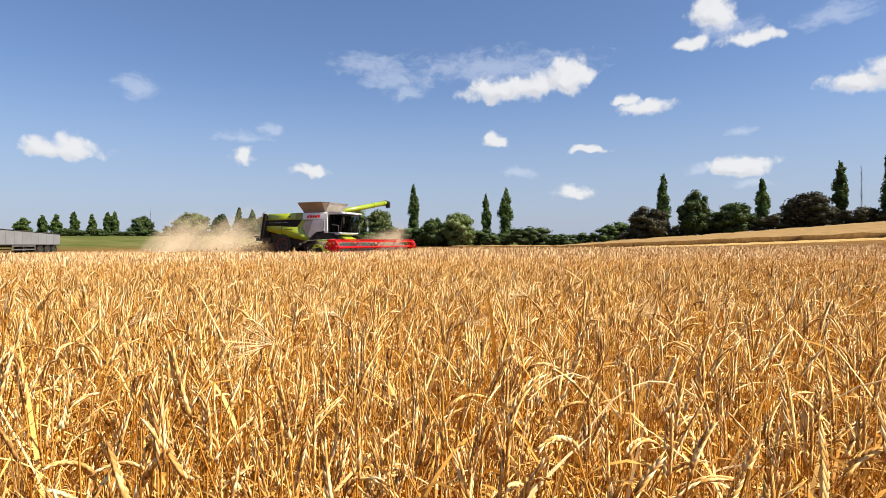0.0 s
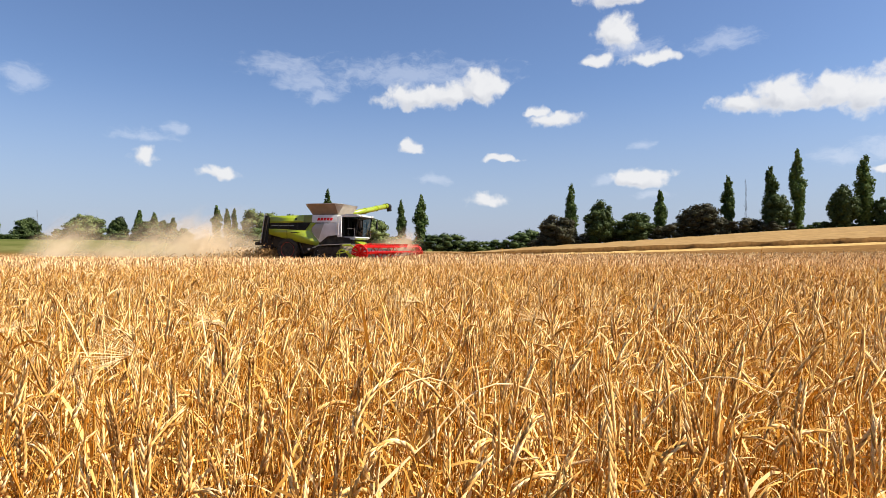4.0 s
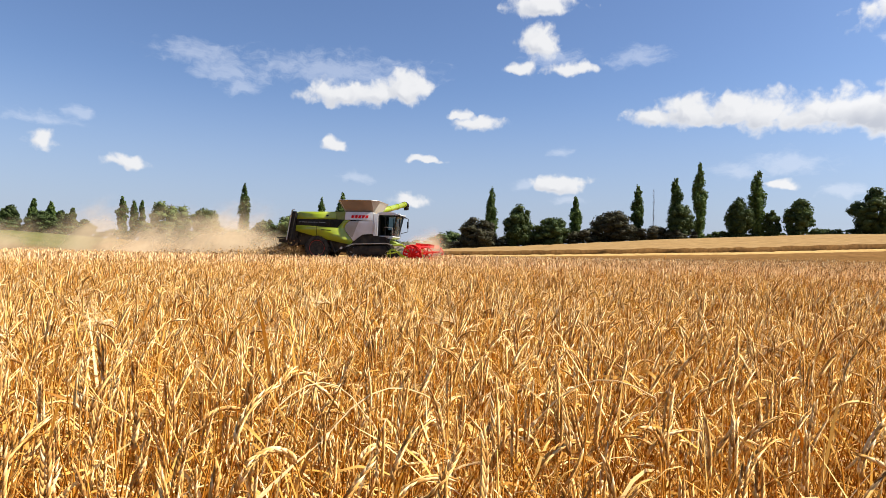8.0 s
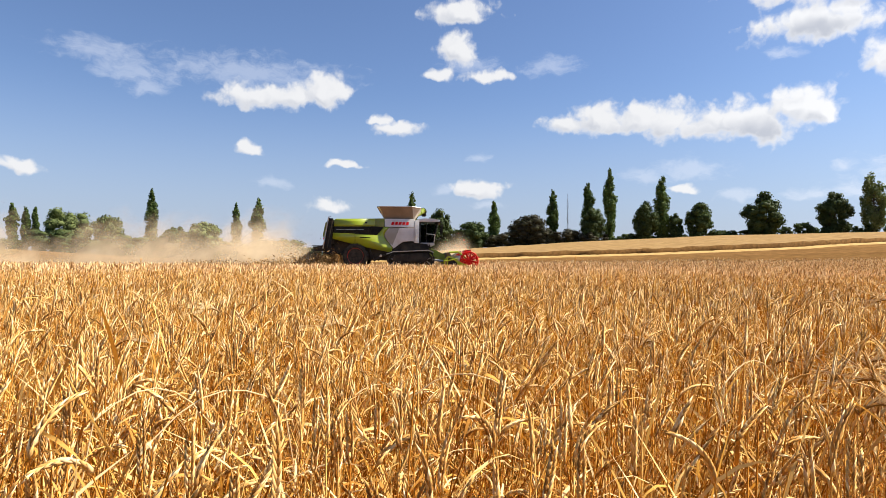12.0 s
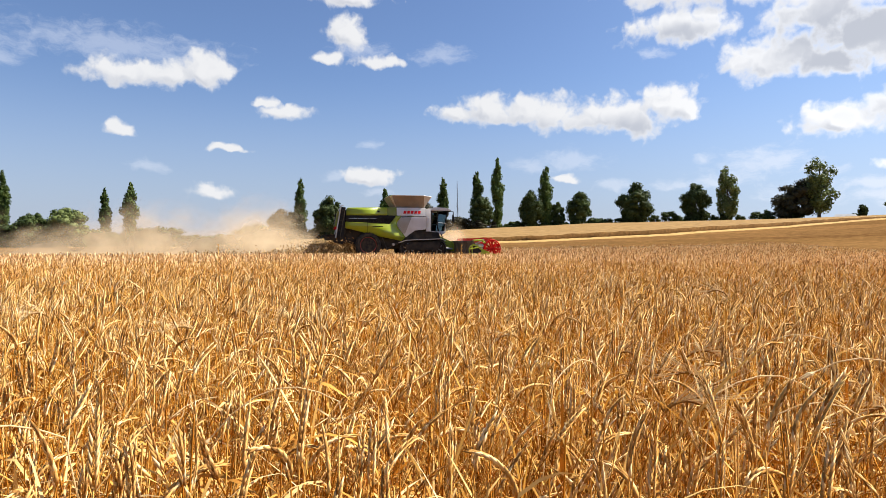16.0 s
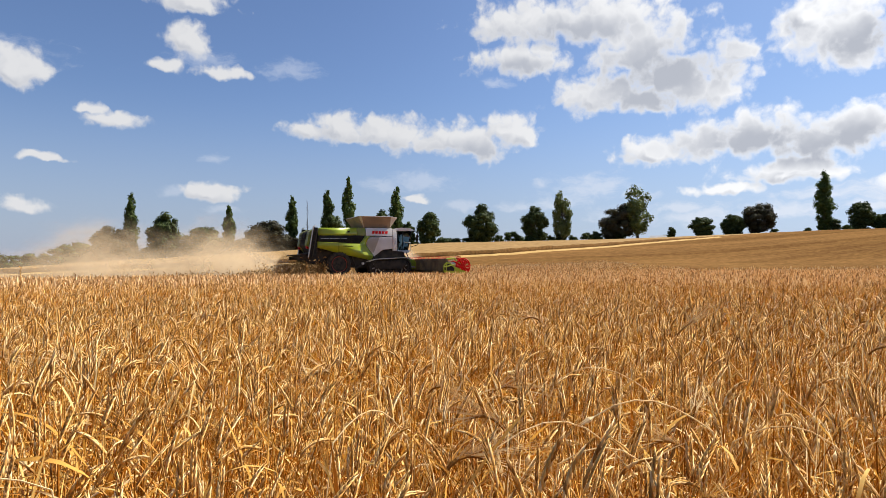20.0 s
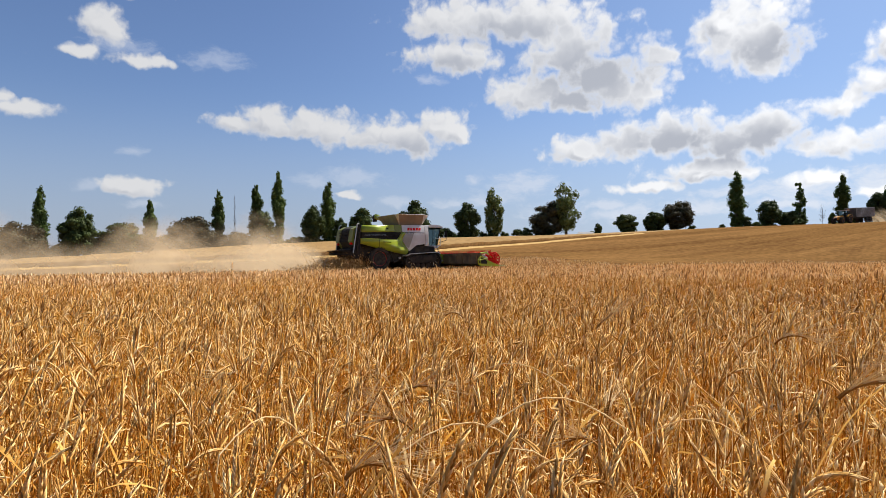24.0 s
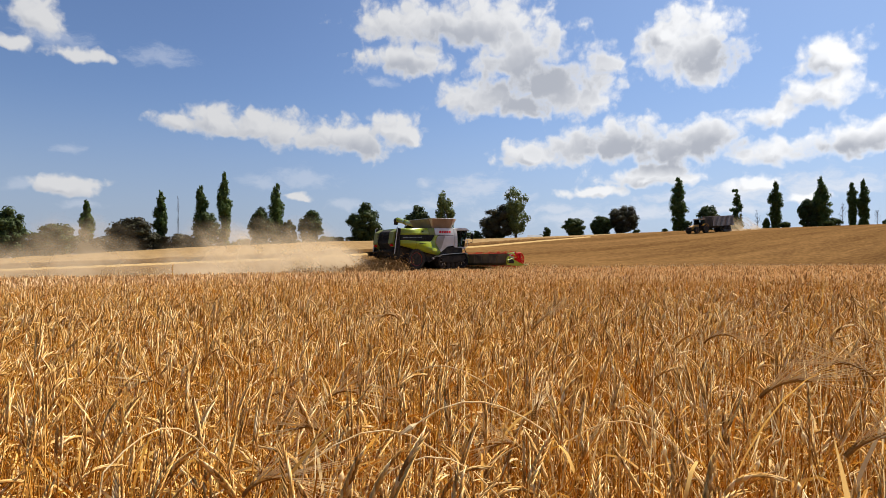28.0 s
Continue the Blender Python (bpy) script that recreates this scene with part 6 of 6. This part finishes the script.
        part("divider_cutout", prism([(5.98, 0.36), (5.94, 0.62), (6.04, 0.74), (6.09, 0.36)], *sorted((ye + s * 0.095, ye + s * 0.115))), BLACK, end)
        part("divider_rib", tube((5.90, ye + s * 0.13, 0.58), (6.75, ye + s * 0.13, 0.74), 0.035), GREEN, end)
        part("divider_nose", tube((7.85, ye + s * 0.05, 0.14), (8.5, ye + s * 0.05, 0.10), 0.06, 0.02, 8), DUSTY_GREEN, end)
        arm = part("reel_arm", pipe([(6.2, ye - s * 0.1, 1.12), (6.8, ye - s * 0.1, 1.16), (7.45, ye - s * 0.1, 0.62)], 0.06), GREEN, h, "lime green reel arm")
        part("arm_cylinder", tube((6.35, ye - s * 0.1, 0.9), (6.95, ye - s * 0.1, 1.2), 0.045), STEEL, arm)
    # reel: turns on its shaft
    reel = part("reel", tube((0, y0 + 0.25, 0), (0, y1 - 0.25, 0), 0.085, seg=12), RED, h, "red pick-up reel with tined bats", m=pose(7.45, 0, 0.62))
    R = 0.50
    for i in range(6):
        a = i * math.tau / 6
        cx, cz = math.cos(a) * R, math.sin(a) * R
        bm = tube((cx, y0 + 0.25, cz), (cx, y1 - 0.25, cz), 0.055, seg=8)
        for j in range(86):
            y = y0 + 0.32 + j * 0.15
            bmesh.ops.create_cube(bm, size=1, matrix=Matrix.Translation((cx * 1.16, y, cz * 1.16)) @ Matrix.Rotation(-a, 4, "Y") @ Matrix.Diagonal((0.26, 0.055, 0.022, 1)))
        part("reel_bat", bm, RED, reel)
    for y in (y0 + 0.06, y0 + 0.25, -2.7, 0.68, 4.0, y1 - 0.25, y1 - 0.06):
        bm = bmesh.new()
        for i in range(6):
            a, b = i * math.tau / 6, (i + 1) * math.tau / 6
            tube((0, y, 0), (math.cos(a) * R, y, math.sin(a) * R), 0.05, 0.035, 6, bm)
            tube((math.cos(a) * R, y, math.sin(a) * R), (math.cos(b) * R, y, math.sin(b) * R), 0.03, 0.03, 6, bm)
        part("reel_spider", bm, RED, reel)
    for y in (y0 + 0.02, y1 - 0.02):
        bm = bmesh.new()
        for i in range(24):
            p, q = i * math.tau / 24, (i + 1) * math.tau / 24
            tube((math.cos(p) * 0.54, y, math.sin(p) * 0.54), (math.cos(q) * 0.54, y, math.sin(q) * 0.54), 0.045, 0.045, 6, bm)
        for i in range(6):
            p = (i + 0.5) * math.tau / 6
            tube((math.cos(p) * 0.1, y, math.sin(p) * 0.1), (math.cos(p) * 0.54, y, math.sin(p) * 0.54), 0.07, 0.05, 6, bm)
        part("reel_ring", bm, RED, reel, "round red reel end ring with spokes")
    MOVING["reel"] = reel
    return h


HARVESTER = build_harvester()


def bow_sides(h):
    """The body's side panels, and what sits on them, curve inwards towards the roof and the underside."""
    for ob in h.children:
        ys = [abs(v.co.y) for v in ob.data.vertices]
        zs = [v.co.z for v in ob.data.vertices]
        if ob.location.length > 0.01 or min(ys) < 1.45 or max(ys) > 1.71 or min(zs) < 1.1 or max(zs) > 3.5 or max(v.co.x for v in ob.data.vertices) > 4.4:
            continue
        bm = bmesh.new()
        bm.from_mesh(ob.data)
        if max(zs) - min(zs) > 0.3:
            for i in range(14):
                bmesh.ops.bisect_plane(bm, geom=bm.verts[:] + bm.edges[:] + bm.faces[:], plane_co=(0, 0, 1.2 + i * 0.165), plane_no=(0, 0, 1))
        for v in bm.verts:
            z = v.co.z - 2.5
            v.co.y -= math.copysign(0.17 * (z / 0.93) ** 2 if z > 0 else 0.13 * (z / 1.3) ** 2, v.co.y)
        bm.normal_update()
        for f in bm.faces:
            f.smooth = abs(f.normal.y) > 0.7 and ob.data.materials[0] is GREEN
        bm.to_mesh(ob.data)
        bm.free()


bow_sides(HARVESTER)


def trim_ends(h):
    """A shorter cab, and a rear hood that stands further out."""
    cab = ("cab_floor", "cab_roof", "sun_visor", "cab_post", "door_rail", "side_window", "work_light", "mirror", "platform_rail", "windscreen", "steering_column", "driver_seat", "seat_back")
    rear = ("rear_wall", "rear_corner", "rear_slat", "tail_light", "ladder", "rung")
    for ob in h.children_recursive:
        name = ob.name.split(".")[0]
        if name.startswith(cab):
            for v in ob.data.vertices:
                v.co.x = 4.3 + (v.co.x - 4.3) * 0.87 if v.co.x > 4.3 else v.co.x
        elif name.startswith(rear):
            for v in ob.data.vertices:
                v.co.x += (v.co.x + 1.4) * (0.22 if name.startswith(("ladder", "rung")) else 0.45) if v.co.x < -1.4 else 0.0


trim_ends(HARVESTER)

# ---- dust and chaff ----


def billow_mesh(rx, ry, rz, seed):
    """A lumpy sheet of dust, rx by rz, leaning back as it rises and bulging by ry."""
    g = np.random.default_rng(seed)
    nu, nv = 28, 14
    lumps = g.uniform(-1, 1, (10, 5))
    verts = []
    for j in range(nv + 1):
        t = j / nv
        for i in range(nu):
            a = i * math.tau / nu
            x, z = math.cos(a) * t, math.sin(a) * t
            bulge = 0.3 * (1 - t * t)
            for cx, cz, w, k, _ in lumps:
                bulge += 0.12 * k * math.exp(-((x - cx) ** 2 + (z - cz) ** 2) * 7)
            verts.append((x * rx, z * rz * 0.85 - bulge * ry * (1 - t ** 6), z * rz))
    faces = []
    for j in range(nv):
        for i in range(nu):
            i2 = (i + 1) % nu
            faces.append((j * nu + i, j * nu + i2, (j + 1) * nu + i2, (j + 1) * nu + i))
    me = mesh_arrays("dust", np.array(verts), [np.array(faces[nu:]), np.array([(f[0], f[2], f[3]) for f in faces[:nu]])], [DUST], [0, 0], True)
    return me


DUST_MESHES = [billow_mesh(6.0, 1.3, 2.0, 80 + i) for i in range(4)]
DUST_TALL = [billow_mesh(5.4, 1.4, 3.2, 90 + i) for i in range(3)]
PUFFS = []


def build_dust():
    g = np.random.default_rng(5)
    a = -45.0
    i = 0
    while a < 26:
        b = LANE + g.uniform(-2.2, 2.6)
        tall = i % 2 == 1
        ob = new("dust_cloud", (DUST_TALL if tall else DUST_MESHES)[(i // 2) % (3 if tall else 4)])
        tagged(ob, "pale tan cloud of straw dust over the stubble", "dust", kind="stuff")
        PUFFS.append((ob, a, b, g.uniform(0.5, 0.9) + (1.0 if tall else 0), g.uniform(0.02, 0.07), g.uniform(-0.2, 0.0)))
        a += 4.7
        i += 1


build_dust()


def carried_stuff():
    """Chaff thrown out behind, and dust round the chopper and in front of the cab, going along with the machine."""
    g = np.random.default_rng(9)
    n = 3600
    t = g.random(n) ** 1.5
    p = np.stack([-2.3 - 4.8 * t, g.normal(0, 1.0, n) * (0.6 + 2.0 * t), 0.08 + np.abs(g.normal(0, 1, n)) * (0.42 * (1 - t) + 0.15)], 1)
    k = 4200                                           # the dense brown mass falling from the chopper
    s = g.random(k)
    p = np.concatenate([p, np.stack([-0.95 - 2.0 * s + g.normal(0, 0.15, k), g.normal(0, 0.75, k) - 0.5, 0.1 + np.abs(g.normal(0, 0.42, k)) * (1.35 - 0.8 * s)], 1)])
    k = 1800                                           # the low brown row of straw left behind
    s = g.random(k)
    p = np.concatenate([p, np.stack([-3.0 - 9.0 * s, g.normal(0, 0.9, k) - 0.6, 0.1 + np.abs(g.normal(0, 0.26, k)) * (1.2 - 0.6 * s)], 1)])
    n = len(p)
    u = g.normal(0, 1, (n, 3))
    u /= np.linalg.norm(u, axis=1)[:, None]
    w = np.cross(u, g.normal(0, 1, (n, 3)))
    w /= np.linalg.norm(w, axis=1)[:, None]
    L = g.uniform(0.04, 0.12, (n, 1))
    v = np.stack([p - u * L, p - w * 0.03, p + u * L, p + w * 0.03], 1).reshape(-1, 3)
    spray = new("chaff_spray", mesh_arrays("chaff_spray", v, [np.arange(4 * n).reshape(-1, 4)], [CHAFF]))
    tagged(spray, "spray of chopped straw behind the harvester", "chaff", kind="stuff")
    clouds = [(spray, (0, 0, 0))]
    small = [billow_mesh(2.4, 0.8, 1.5, 200 + i) for i in range(2)]
    big = billow_mesh(4.2, 1.2, 2.3, 210)
    high = billow_mesh(5.5, 1.4, 3.3, 220)
    for i, (mesh, s) in enumerate([(small[0], (-3.4, 0.9, 0.9)), (small[1], (-5.0, 1.3, 1.2)), (big, (-7.0, 0.3, 1.7)), (big, (-10.5, 1.2, 1.9)), (high, (-7.5, 2.4, 2.3)), (high, (-14.5, 2.8, 2.1)), (small[0], (7.2, 4.6, 1.7)), (small[1], (6.6, 2.2, 1.2))]):
        ob = new("dust_puff", mesh)
        tagged(ob, "dense tan dust thrown up by the harvester", "dust", kind="stuff")
        clouds.append((ob, s))
    return clouds


CARRIED = carried_stuff()

# ---- low sheds behind the ridge, and stalks that stand above the crop ----


def build_shed(az, r, wide, top):
    x, y = spot(az, r)
    z = float(ground_z(x, y))
    o = thing("shed", "low grey shed roof beyond the ridge", "shed", m=pose(x, y, z, 0, 0, az))
    high = top - z
    w = wide / 2
    wall = part("wall", box(-w, w, -2.0, 2.0, -0.3, high - 0.7), GREYROOF, o, "grey metal wall")
    part("shed_door", box(-0.9, 0.9, -2.06, -2.0, -0.2, high - 1.0), DARK, wall)
    bm = bmesh.new()
    for s in (-1, 1):
        f = [bm.verts.new(p) for p in ((-w - 0.2, s * 2.2, high - 0.75), (w + 0.2, s * 2.2, high - 0.75), (w - 0.3, 0, high), (-w + 0.3, 0, high))]
        bm.faces.new(f)
    part("roof", bm, GREYROOF, o, "grey sheet roof")


build_shed(-67.3, 172, 4.6, 8.45)
build_shed(-76.9, 205, 3.2, 10.1)


def stray_stalk(az, r, high, seed):
    """A thin grass stalk with a loose open head."""
    g = np.random.default_rng(seed)
    x, y = spot(az, r)
    o = thing("grass_stalk", "tall pale grass stalk standing above the wheat", "grass", m=pose(x, y, float(ground_z(x, y)) - 0.05))
    part("stalk", pipe([(0, 0, 0), (0.01, 0, high * 0.6), (0.03, 0.01, high)], 0.007), BLADE, o)
    bm = bmesh.new()
    for i in range(14):
        z = high * (0.72 + 0.27 * i / 13)
        a, w = g.uniform(0, math.tau), g.uniform(0.02, 0.06)
        tube((0.02, 0, z), (0.02 + w * math.cos(a), w * math.sin(a), z + g.uniform(0.0, 0.05)), 0.003, 0.007, 5, bm)
    part("seed_head", bm, EAR, o)


stray_stalk(-36.3, 20.0, 1.24, 1)
stray_stalk(-14.0, 22.0, 1.25, 2)
stray_stalk(2.9, 21.0, 1.08, 3)

# ---- grey semi-trailer parked by the bank ----


def build_semi_trailer():
    r, l = Vector((*spot(33.35, 80), 0)), Vector((*spot(38.2, 69.5), 0))
    d = (l - r).normalized()
    length = 13.0
    o = thing("semi_trailer", "long light grey tipping semi-trailer parked beside the field", "trailer")
    c = r + d * length / 2
    o.matrix_basis = Matrix.Translation((r.x, r.y, float(ground_z(c.x, c.y)) - 0.05)) @ Matrix.Rotation(math.atan2(d.y, d.x), 4, "Z")
    part("body", prism([(0, 1.02), (-0.05, 2.18), (length, 2.62), (length, 1.05)], -1.25, 1.25), TRAILERGREY, o, "smooth light grey side walls", 0.03)
    part("top_rail", prism([(-0.06, 2.16), (-0.06, 2.23), (length, 2.67), (length, 2.60)], -1.28, 1.28), DARK, o)
    part("bottom_rail", box(0, length, -1.27, 1.27, 0.98, 1.05), DARK, o, bevel=0.01)
    part("chassis", box(0.4, length - 0.5, -0.5, 0.5, 0.78, 0.98), DARK, o, bevel=0.02)
    roll = []
    for x in (1.0, 2.3, 3.6):
        for y in (-1.05, 1.05):
            build_wheel(o, x, y, 0.5, 0.36, DARK, roll, 18)
        part("mudguard", box(x - 0.6, x + 0.6, -1.24, 1.24, 0.95, 0.99), BLACK, o)
    for y in (-1.22, 1.22):
        g = part("side_guard", box(4.6, 8.4, y - 0.03, y + 0.03, 0.85, 0.97), STEEL, o, "bright side guard rails")
        part("guard_rail", box(4.6, 8.4, y - 0.03, y + 0.03, 0.5, 0.62), STEEL, g)
        for x in (4.6, 6.5, 8.3):
            part("guard_post", box(x, x + 0.08, y - 0.03, y + 0.03, 0.45, 1.1), STEEL, g)
    part("landing_leg", box(9.6, 9.75, -0.7, -0.55, 0.0, 1.1), DARK, o)
    part("landing_leg", box(9.6, 9.75, 0.55, 0.7, 0.0, 1.1), DARK, o)
    for i in range(9):
        x = 1.3 + i * 1.35
        for y in (-1.26, 1.26):
            part("wall_seam", box(x, x + 0.03, y - 0.012, y + 0.012, 1.1, 2.2 + x * 0.034), TRAILERGREY, o)


build_semi_trailer()

# ---- tractor with a grain trailer on the hillside ----


def build_tractor():
    o = thing("tractor", "orange-yellow farm tractor with a black cab pulling a trailer", "tractor")
    panel("hood", [(0.5, 0.95), (0.5, 1.75), (1.6, 1.72), (2.75, 1.45), (2.95, 1.25), (2.95, 0.85)], -0.45, 0.45, TRACTOR, o, "orange-yellow bonnet", 0.05)
    part("grille", box(2.9, 3.0, -0.38, 0.38, 0.8, 1.25), BLACK, o, bevel=0.02)
    part("front_weight", box(2.9, 3.35, -0.4, 0.4, 0.55, 0.85), DARK, o, bevel=0.04)
    part("belly", box(-1.0, 2.8, -0.4, 0.4, 0.5, 1.0), DARK, o, bevel=0.04)
    for s in (-1, 1):
        part("headlight", box(2.85, 2.98, s * 0.28 - 0.1, s * 0.28 + 0.1, 1.25, 1.36), LAMP, o)
        part("fender", prism([(-1.75, 1.35), (-1.45, 1.85), (-0.4, 1.95), (0.1, 1.55), (0.0, 1.5), (-0.45, 1.85), (-1.4, 1.76), (-1.68, 1.3)], *sorted((s * 0.75, s * 1.25))), TRACTOR, o, "orange-yellow rear fender")
        part("front_fender", prism([(1.75, 1.25), (2.0, 1.42), (2.5, 1.40), (2.5, 1.36), (2.02, 1.37), (1.8, 1.2)], *sorted((s * 0.7, s * 1.1))), BLACK, o)
        for x0, x1 in ((0.45, 0.35), (-0.35, -0.35), (-1.2, -1.1)):
            part("cab_post", pipe([(x0, s * 0.82, 1.55), (x1, s * 0.80, 2.85)], 0.05), BLACK, o)
        bm = bmesh.new()
        bm.faces.new([bm.verts.new(p) for p in ((-1.15, s * 0.81, 1.6), (0.42, s * 0.81, 1.6), (0.34, s * 0.79, 2.82), (-1.1, s * 0.79, 2.82))])
        part("side_glass", bm, GLASS, o)
        part("mirror", box(0.45, 0.52, s * 1.2 - 0.12, s * 1.2 + 0.12, 2.2, 2.6), BLACK, o)
    bm = bmesh.new()
    bm.faces.new([bm.verts.new(p) for p in ((0.46, -0.78, 1.75), (0.46, 0.78, 1.75), (0.36, 0.78, 2.82), (0.36, -0.78, 2.82))])
    part("windscreen", bm, GLASS, o)
    part("cab_base", box(-1.2, 0.5, -0.8, 0.8, 1.0, 1.6), BLACK, o, bevel=0.04)
    part("roof", box(-1.3, 0.6, -0.9, 0.9, 2.82, 3.02), TARPLIGHT, o, "pale cab roof", 0.06)
    part("seat", box(-0.9, -0.45, -0.25, 0.25, 1.6, 2.3), BLACK, o, bevel=0.05)
    part("exhaust", tube((0.55, -0.62, 1.5), (0.55, -0.62, 2.9), 0.07), BLACK, o)
    part("beacon", tube((-1.1, 0.6, 3.02), (-1.1, 0.6, 3.2), 0.07), AMBER, o)
    roll = []
    for s in (-1, 1):
        build_wheel(o, -0.85, s * 1.0, 0.95, 0.6, TRACTOR, roll, 20)
        build_wheel(o, 2.05, s * 0.95, 0.72, 0.5, TRACTOR, roll, 18)
    return o, roll


def build_grain_trailer():
    """Origin at the trailer's front, on the ground; x ahead."""
    o = thing("grain_trailer", "dark two-axle grain trailer with pale ribbed sides", "trailer")
    body = part("body", prism([(-8.3, 1.25), (-8.3, 3.35), (-0.6, 3.35), (-0.6, 1.3)], -1.2, 1.2), TRAILERDARK, o, "dark painted box body", 0.04)
    for i in range(17):
        x = -8.15 + i * 0.46
        for s in (-1, 1):
            part("rib", box(x, x + 0.12, *sorted((s * 1.2, s * 1.29)), 1.3, 3.3), RIB, body)
    part("rim", box(-8.35, -0.55, -1.3, 1.3, 3.30, 3.42), RIB, body, bevel=0.02)
    for i in range(4):
        part("front_rib", box(-0.6, -0.5, -1.0 + i * 0.62, -0.88 + i * 0.62, 1.35, 3.3), TRAILERDARK, body)
    part("chassis", box(-8.0, -0.3, -0.5, 0.5, 0.9, 1.25), DARK, o, bevel=0.03)
    part("drawbar", tube((-0.5, 0, 0.95), (1.6, 0, 0.6), 0.1), DARK, o)
    roll = []
    for x in (-6.7, -5.2):
        for y in (-0.95, 0.95):
            build_wheel(o, x, y, 0.62, 0.5, DARK, roll, 18)
    return o, roll


TRACTOR_OB, TRACTOR_ROLL = build_tractor()
TRAILER_OB, TRAILER_ROLL = build_grain_trailer()
HILL_DUST = []
for i in range(3):
    ob = new("dust_puff", DUST_TALL[i])
    tagged(ob, "thin tan dust behind the grain trailer", "dust", kind="stuff")
    HILL_DUST.append((ob, -9.0 - 5.0 * i))

# ---- what moves ----
TRACK = [(0.0, -30.35), (3.0, -23.83), (6.0, -17.32), (9.0, -10.86), (12.0, -4.53), (16.0, 3.88), (20.0, 12.48), (23.0, 18.85), (26.0, 24.9), (28.0, 28.8)]


def machine_at(t):
    return float(np.interp(t, [p[0] for p in TRACK], [p[1] for p in TRACK]))


def machine_pose(t, dx=0.0, dy=0.0, dz=0.0):
    s = machine_at(t)
    c = lane_point(s, LANE)
    slope = math.degrees(math.atan((float(ground_z(*lane_point(s + 4, LANE))) - float(ground_z(*c))) / 4))
    return pose(c[0], c[1], float(ground_z(c[0], c[1])), 0, -slope, HEADING) @ Matrix.Translation((dx, dy, dz))


def motions():
    keys = [p[0] for p in TRACK]
    walk(HARVESTER, [(t, machine_pose(t)) for t in keys])
    for ob, (dx, dy, dz) in CARRIED:
        walk(ob, [(t, machine_pose(t, dx, dy, dz)) for t in keys])
    steps = [i * 0.5 for i in range(57)]
    for ob, r in MOVING["roll"]:
        here = ob.matrix_basis.translation.copy()
        rows = []
        for t in (steps if r > 0.7 else [i * 0.25 for i in range(113)] if r > 0.3 else ()):
            rows.append((t, Matrix.Translation(here) @ Matrix.Rotation((machine_at(t) + 30.35) / r, 4, "Y")))
        if rows:
            walk(ob, rows)
    reel = MOVING["reel"]
    here = reel.matrix_basis.translation.copy()
    walk(reel, [(t, Matrix.Translation(here) @ Matrix.Rotation(3.9 * t, 4, "Y")) for t in [i * 0.25 for i in range(113)]])
    for ob, a in SWATH:
        m = ob.matrix_basis.copy()
        cut = (a - 7.3 + 30.35) / 2.115
        low = Matrix.Translation((0, 0, -0.95)) @ m
        if cut <= 0.3:
            walk(ob, [(0.0, low), (28.0, low)])
        elif cut >= 27.4:
            walk(ob, [(0.0, m), (28.0, m)])
        else:
            walk(ob, [(0.0, m), (max(0.1, cut - 0.1), m), (cut + 0.5, low), (28.0, low)])
    for ob, a, b, z, rise, drift in PUFFS:
        c = lane_point(a, b)
        g = float(ground_z(c[0], c[1]))
        born = (a + 3.4 + 30.35) / 2.115

        def at(t):
            age = max(0.0, t - born)
            up = z + min(1.6, rise * age)
            q = lane_point(a + drift * age, b + 0.10 * age)
            return pose(q[0], q[1], g + up, 0, 0, HEADING)

        if born < 0.6:
            walk(ob, [(t, at(t)) for t in (0.0, 9.0, 18.0, 28.0)])
        else:
            under = pose(c[0], c[1], g - 4.6, 0, 0, HEADING)
            rows = [(0.0, under), (max(0.3, born - 0.2), under), (born + 1.0, at(born + 1.0))]
            if born + 5 < 28:
                rows.append((born + 5, at(born + 5)))
            if born + 1.2 < 28:
                rows = [r for r in rows if r[0] < 27.9] + [(28.0, at(28.0))]
                walk(ob, rows)
            else:
                walk(ob, [(0.0, under), (28.0, under)])
    eye = np.array((0.85, -0.06))
    p1, p0 = np.array(spot(-80.82, 135)) + eye, np.array(spot(-87.62, 164)) + eye
    vel = (p1 - p0) / 4.5
    ang = math.degrees(math.atan2(vel[1], vel[0]))

    def on_hill(t, back):
        w = vel / np.linalg.norm(vel)
        c = p1 + vel * (t - 28.0) - w * (3.2 - back)
        f, r = c + w * 1.5, c - w * 1.5
        tilt = math.degrees(math.atan((float(ground_z(*f)) - float(ground_z(*r))) / 3.0))
        return pose(c[0], c[1], float(ground_z(c[0], c[1])), 0, -tilt, ang)

    hours = [0.0, 6.0, 12.0, 18.0, 20.0, 22.0, 24.0, 26.0, 28.0]
    walk(TRACTOR_OB, [(t, on_hill(t, 0)) for t in hours])
    walk(TRAILER_OB, [(t, on_hill(t, -2.6)) for t in hours])
    for ob, back in HILL_DUST:
        walk(ob, [(t, on_hill(t, back) @ Matrix.Translation((0, 0, 1.3)) @ Matrix.Rotation(math.pi, 4, "Z")) for t in hours])
    speed = float(np.linalg.norm(vel))
    for ob, r in TRACTOR_ROLL + TRAILER_ROLL:
        here = ob.matrix_basis.translation.copy()
        walk(ob, [(t, Matrix.Translation(here) @ Matrix.Rotation(speed * t / r, 4, "Y")) for t in [i * 0.125 for i in range(225)]])


motions()
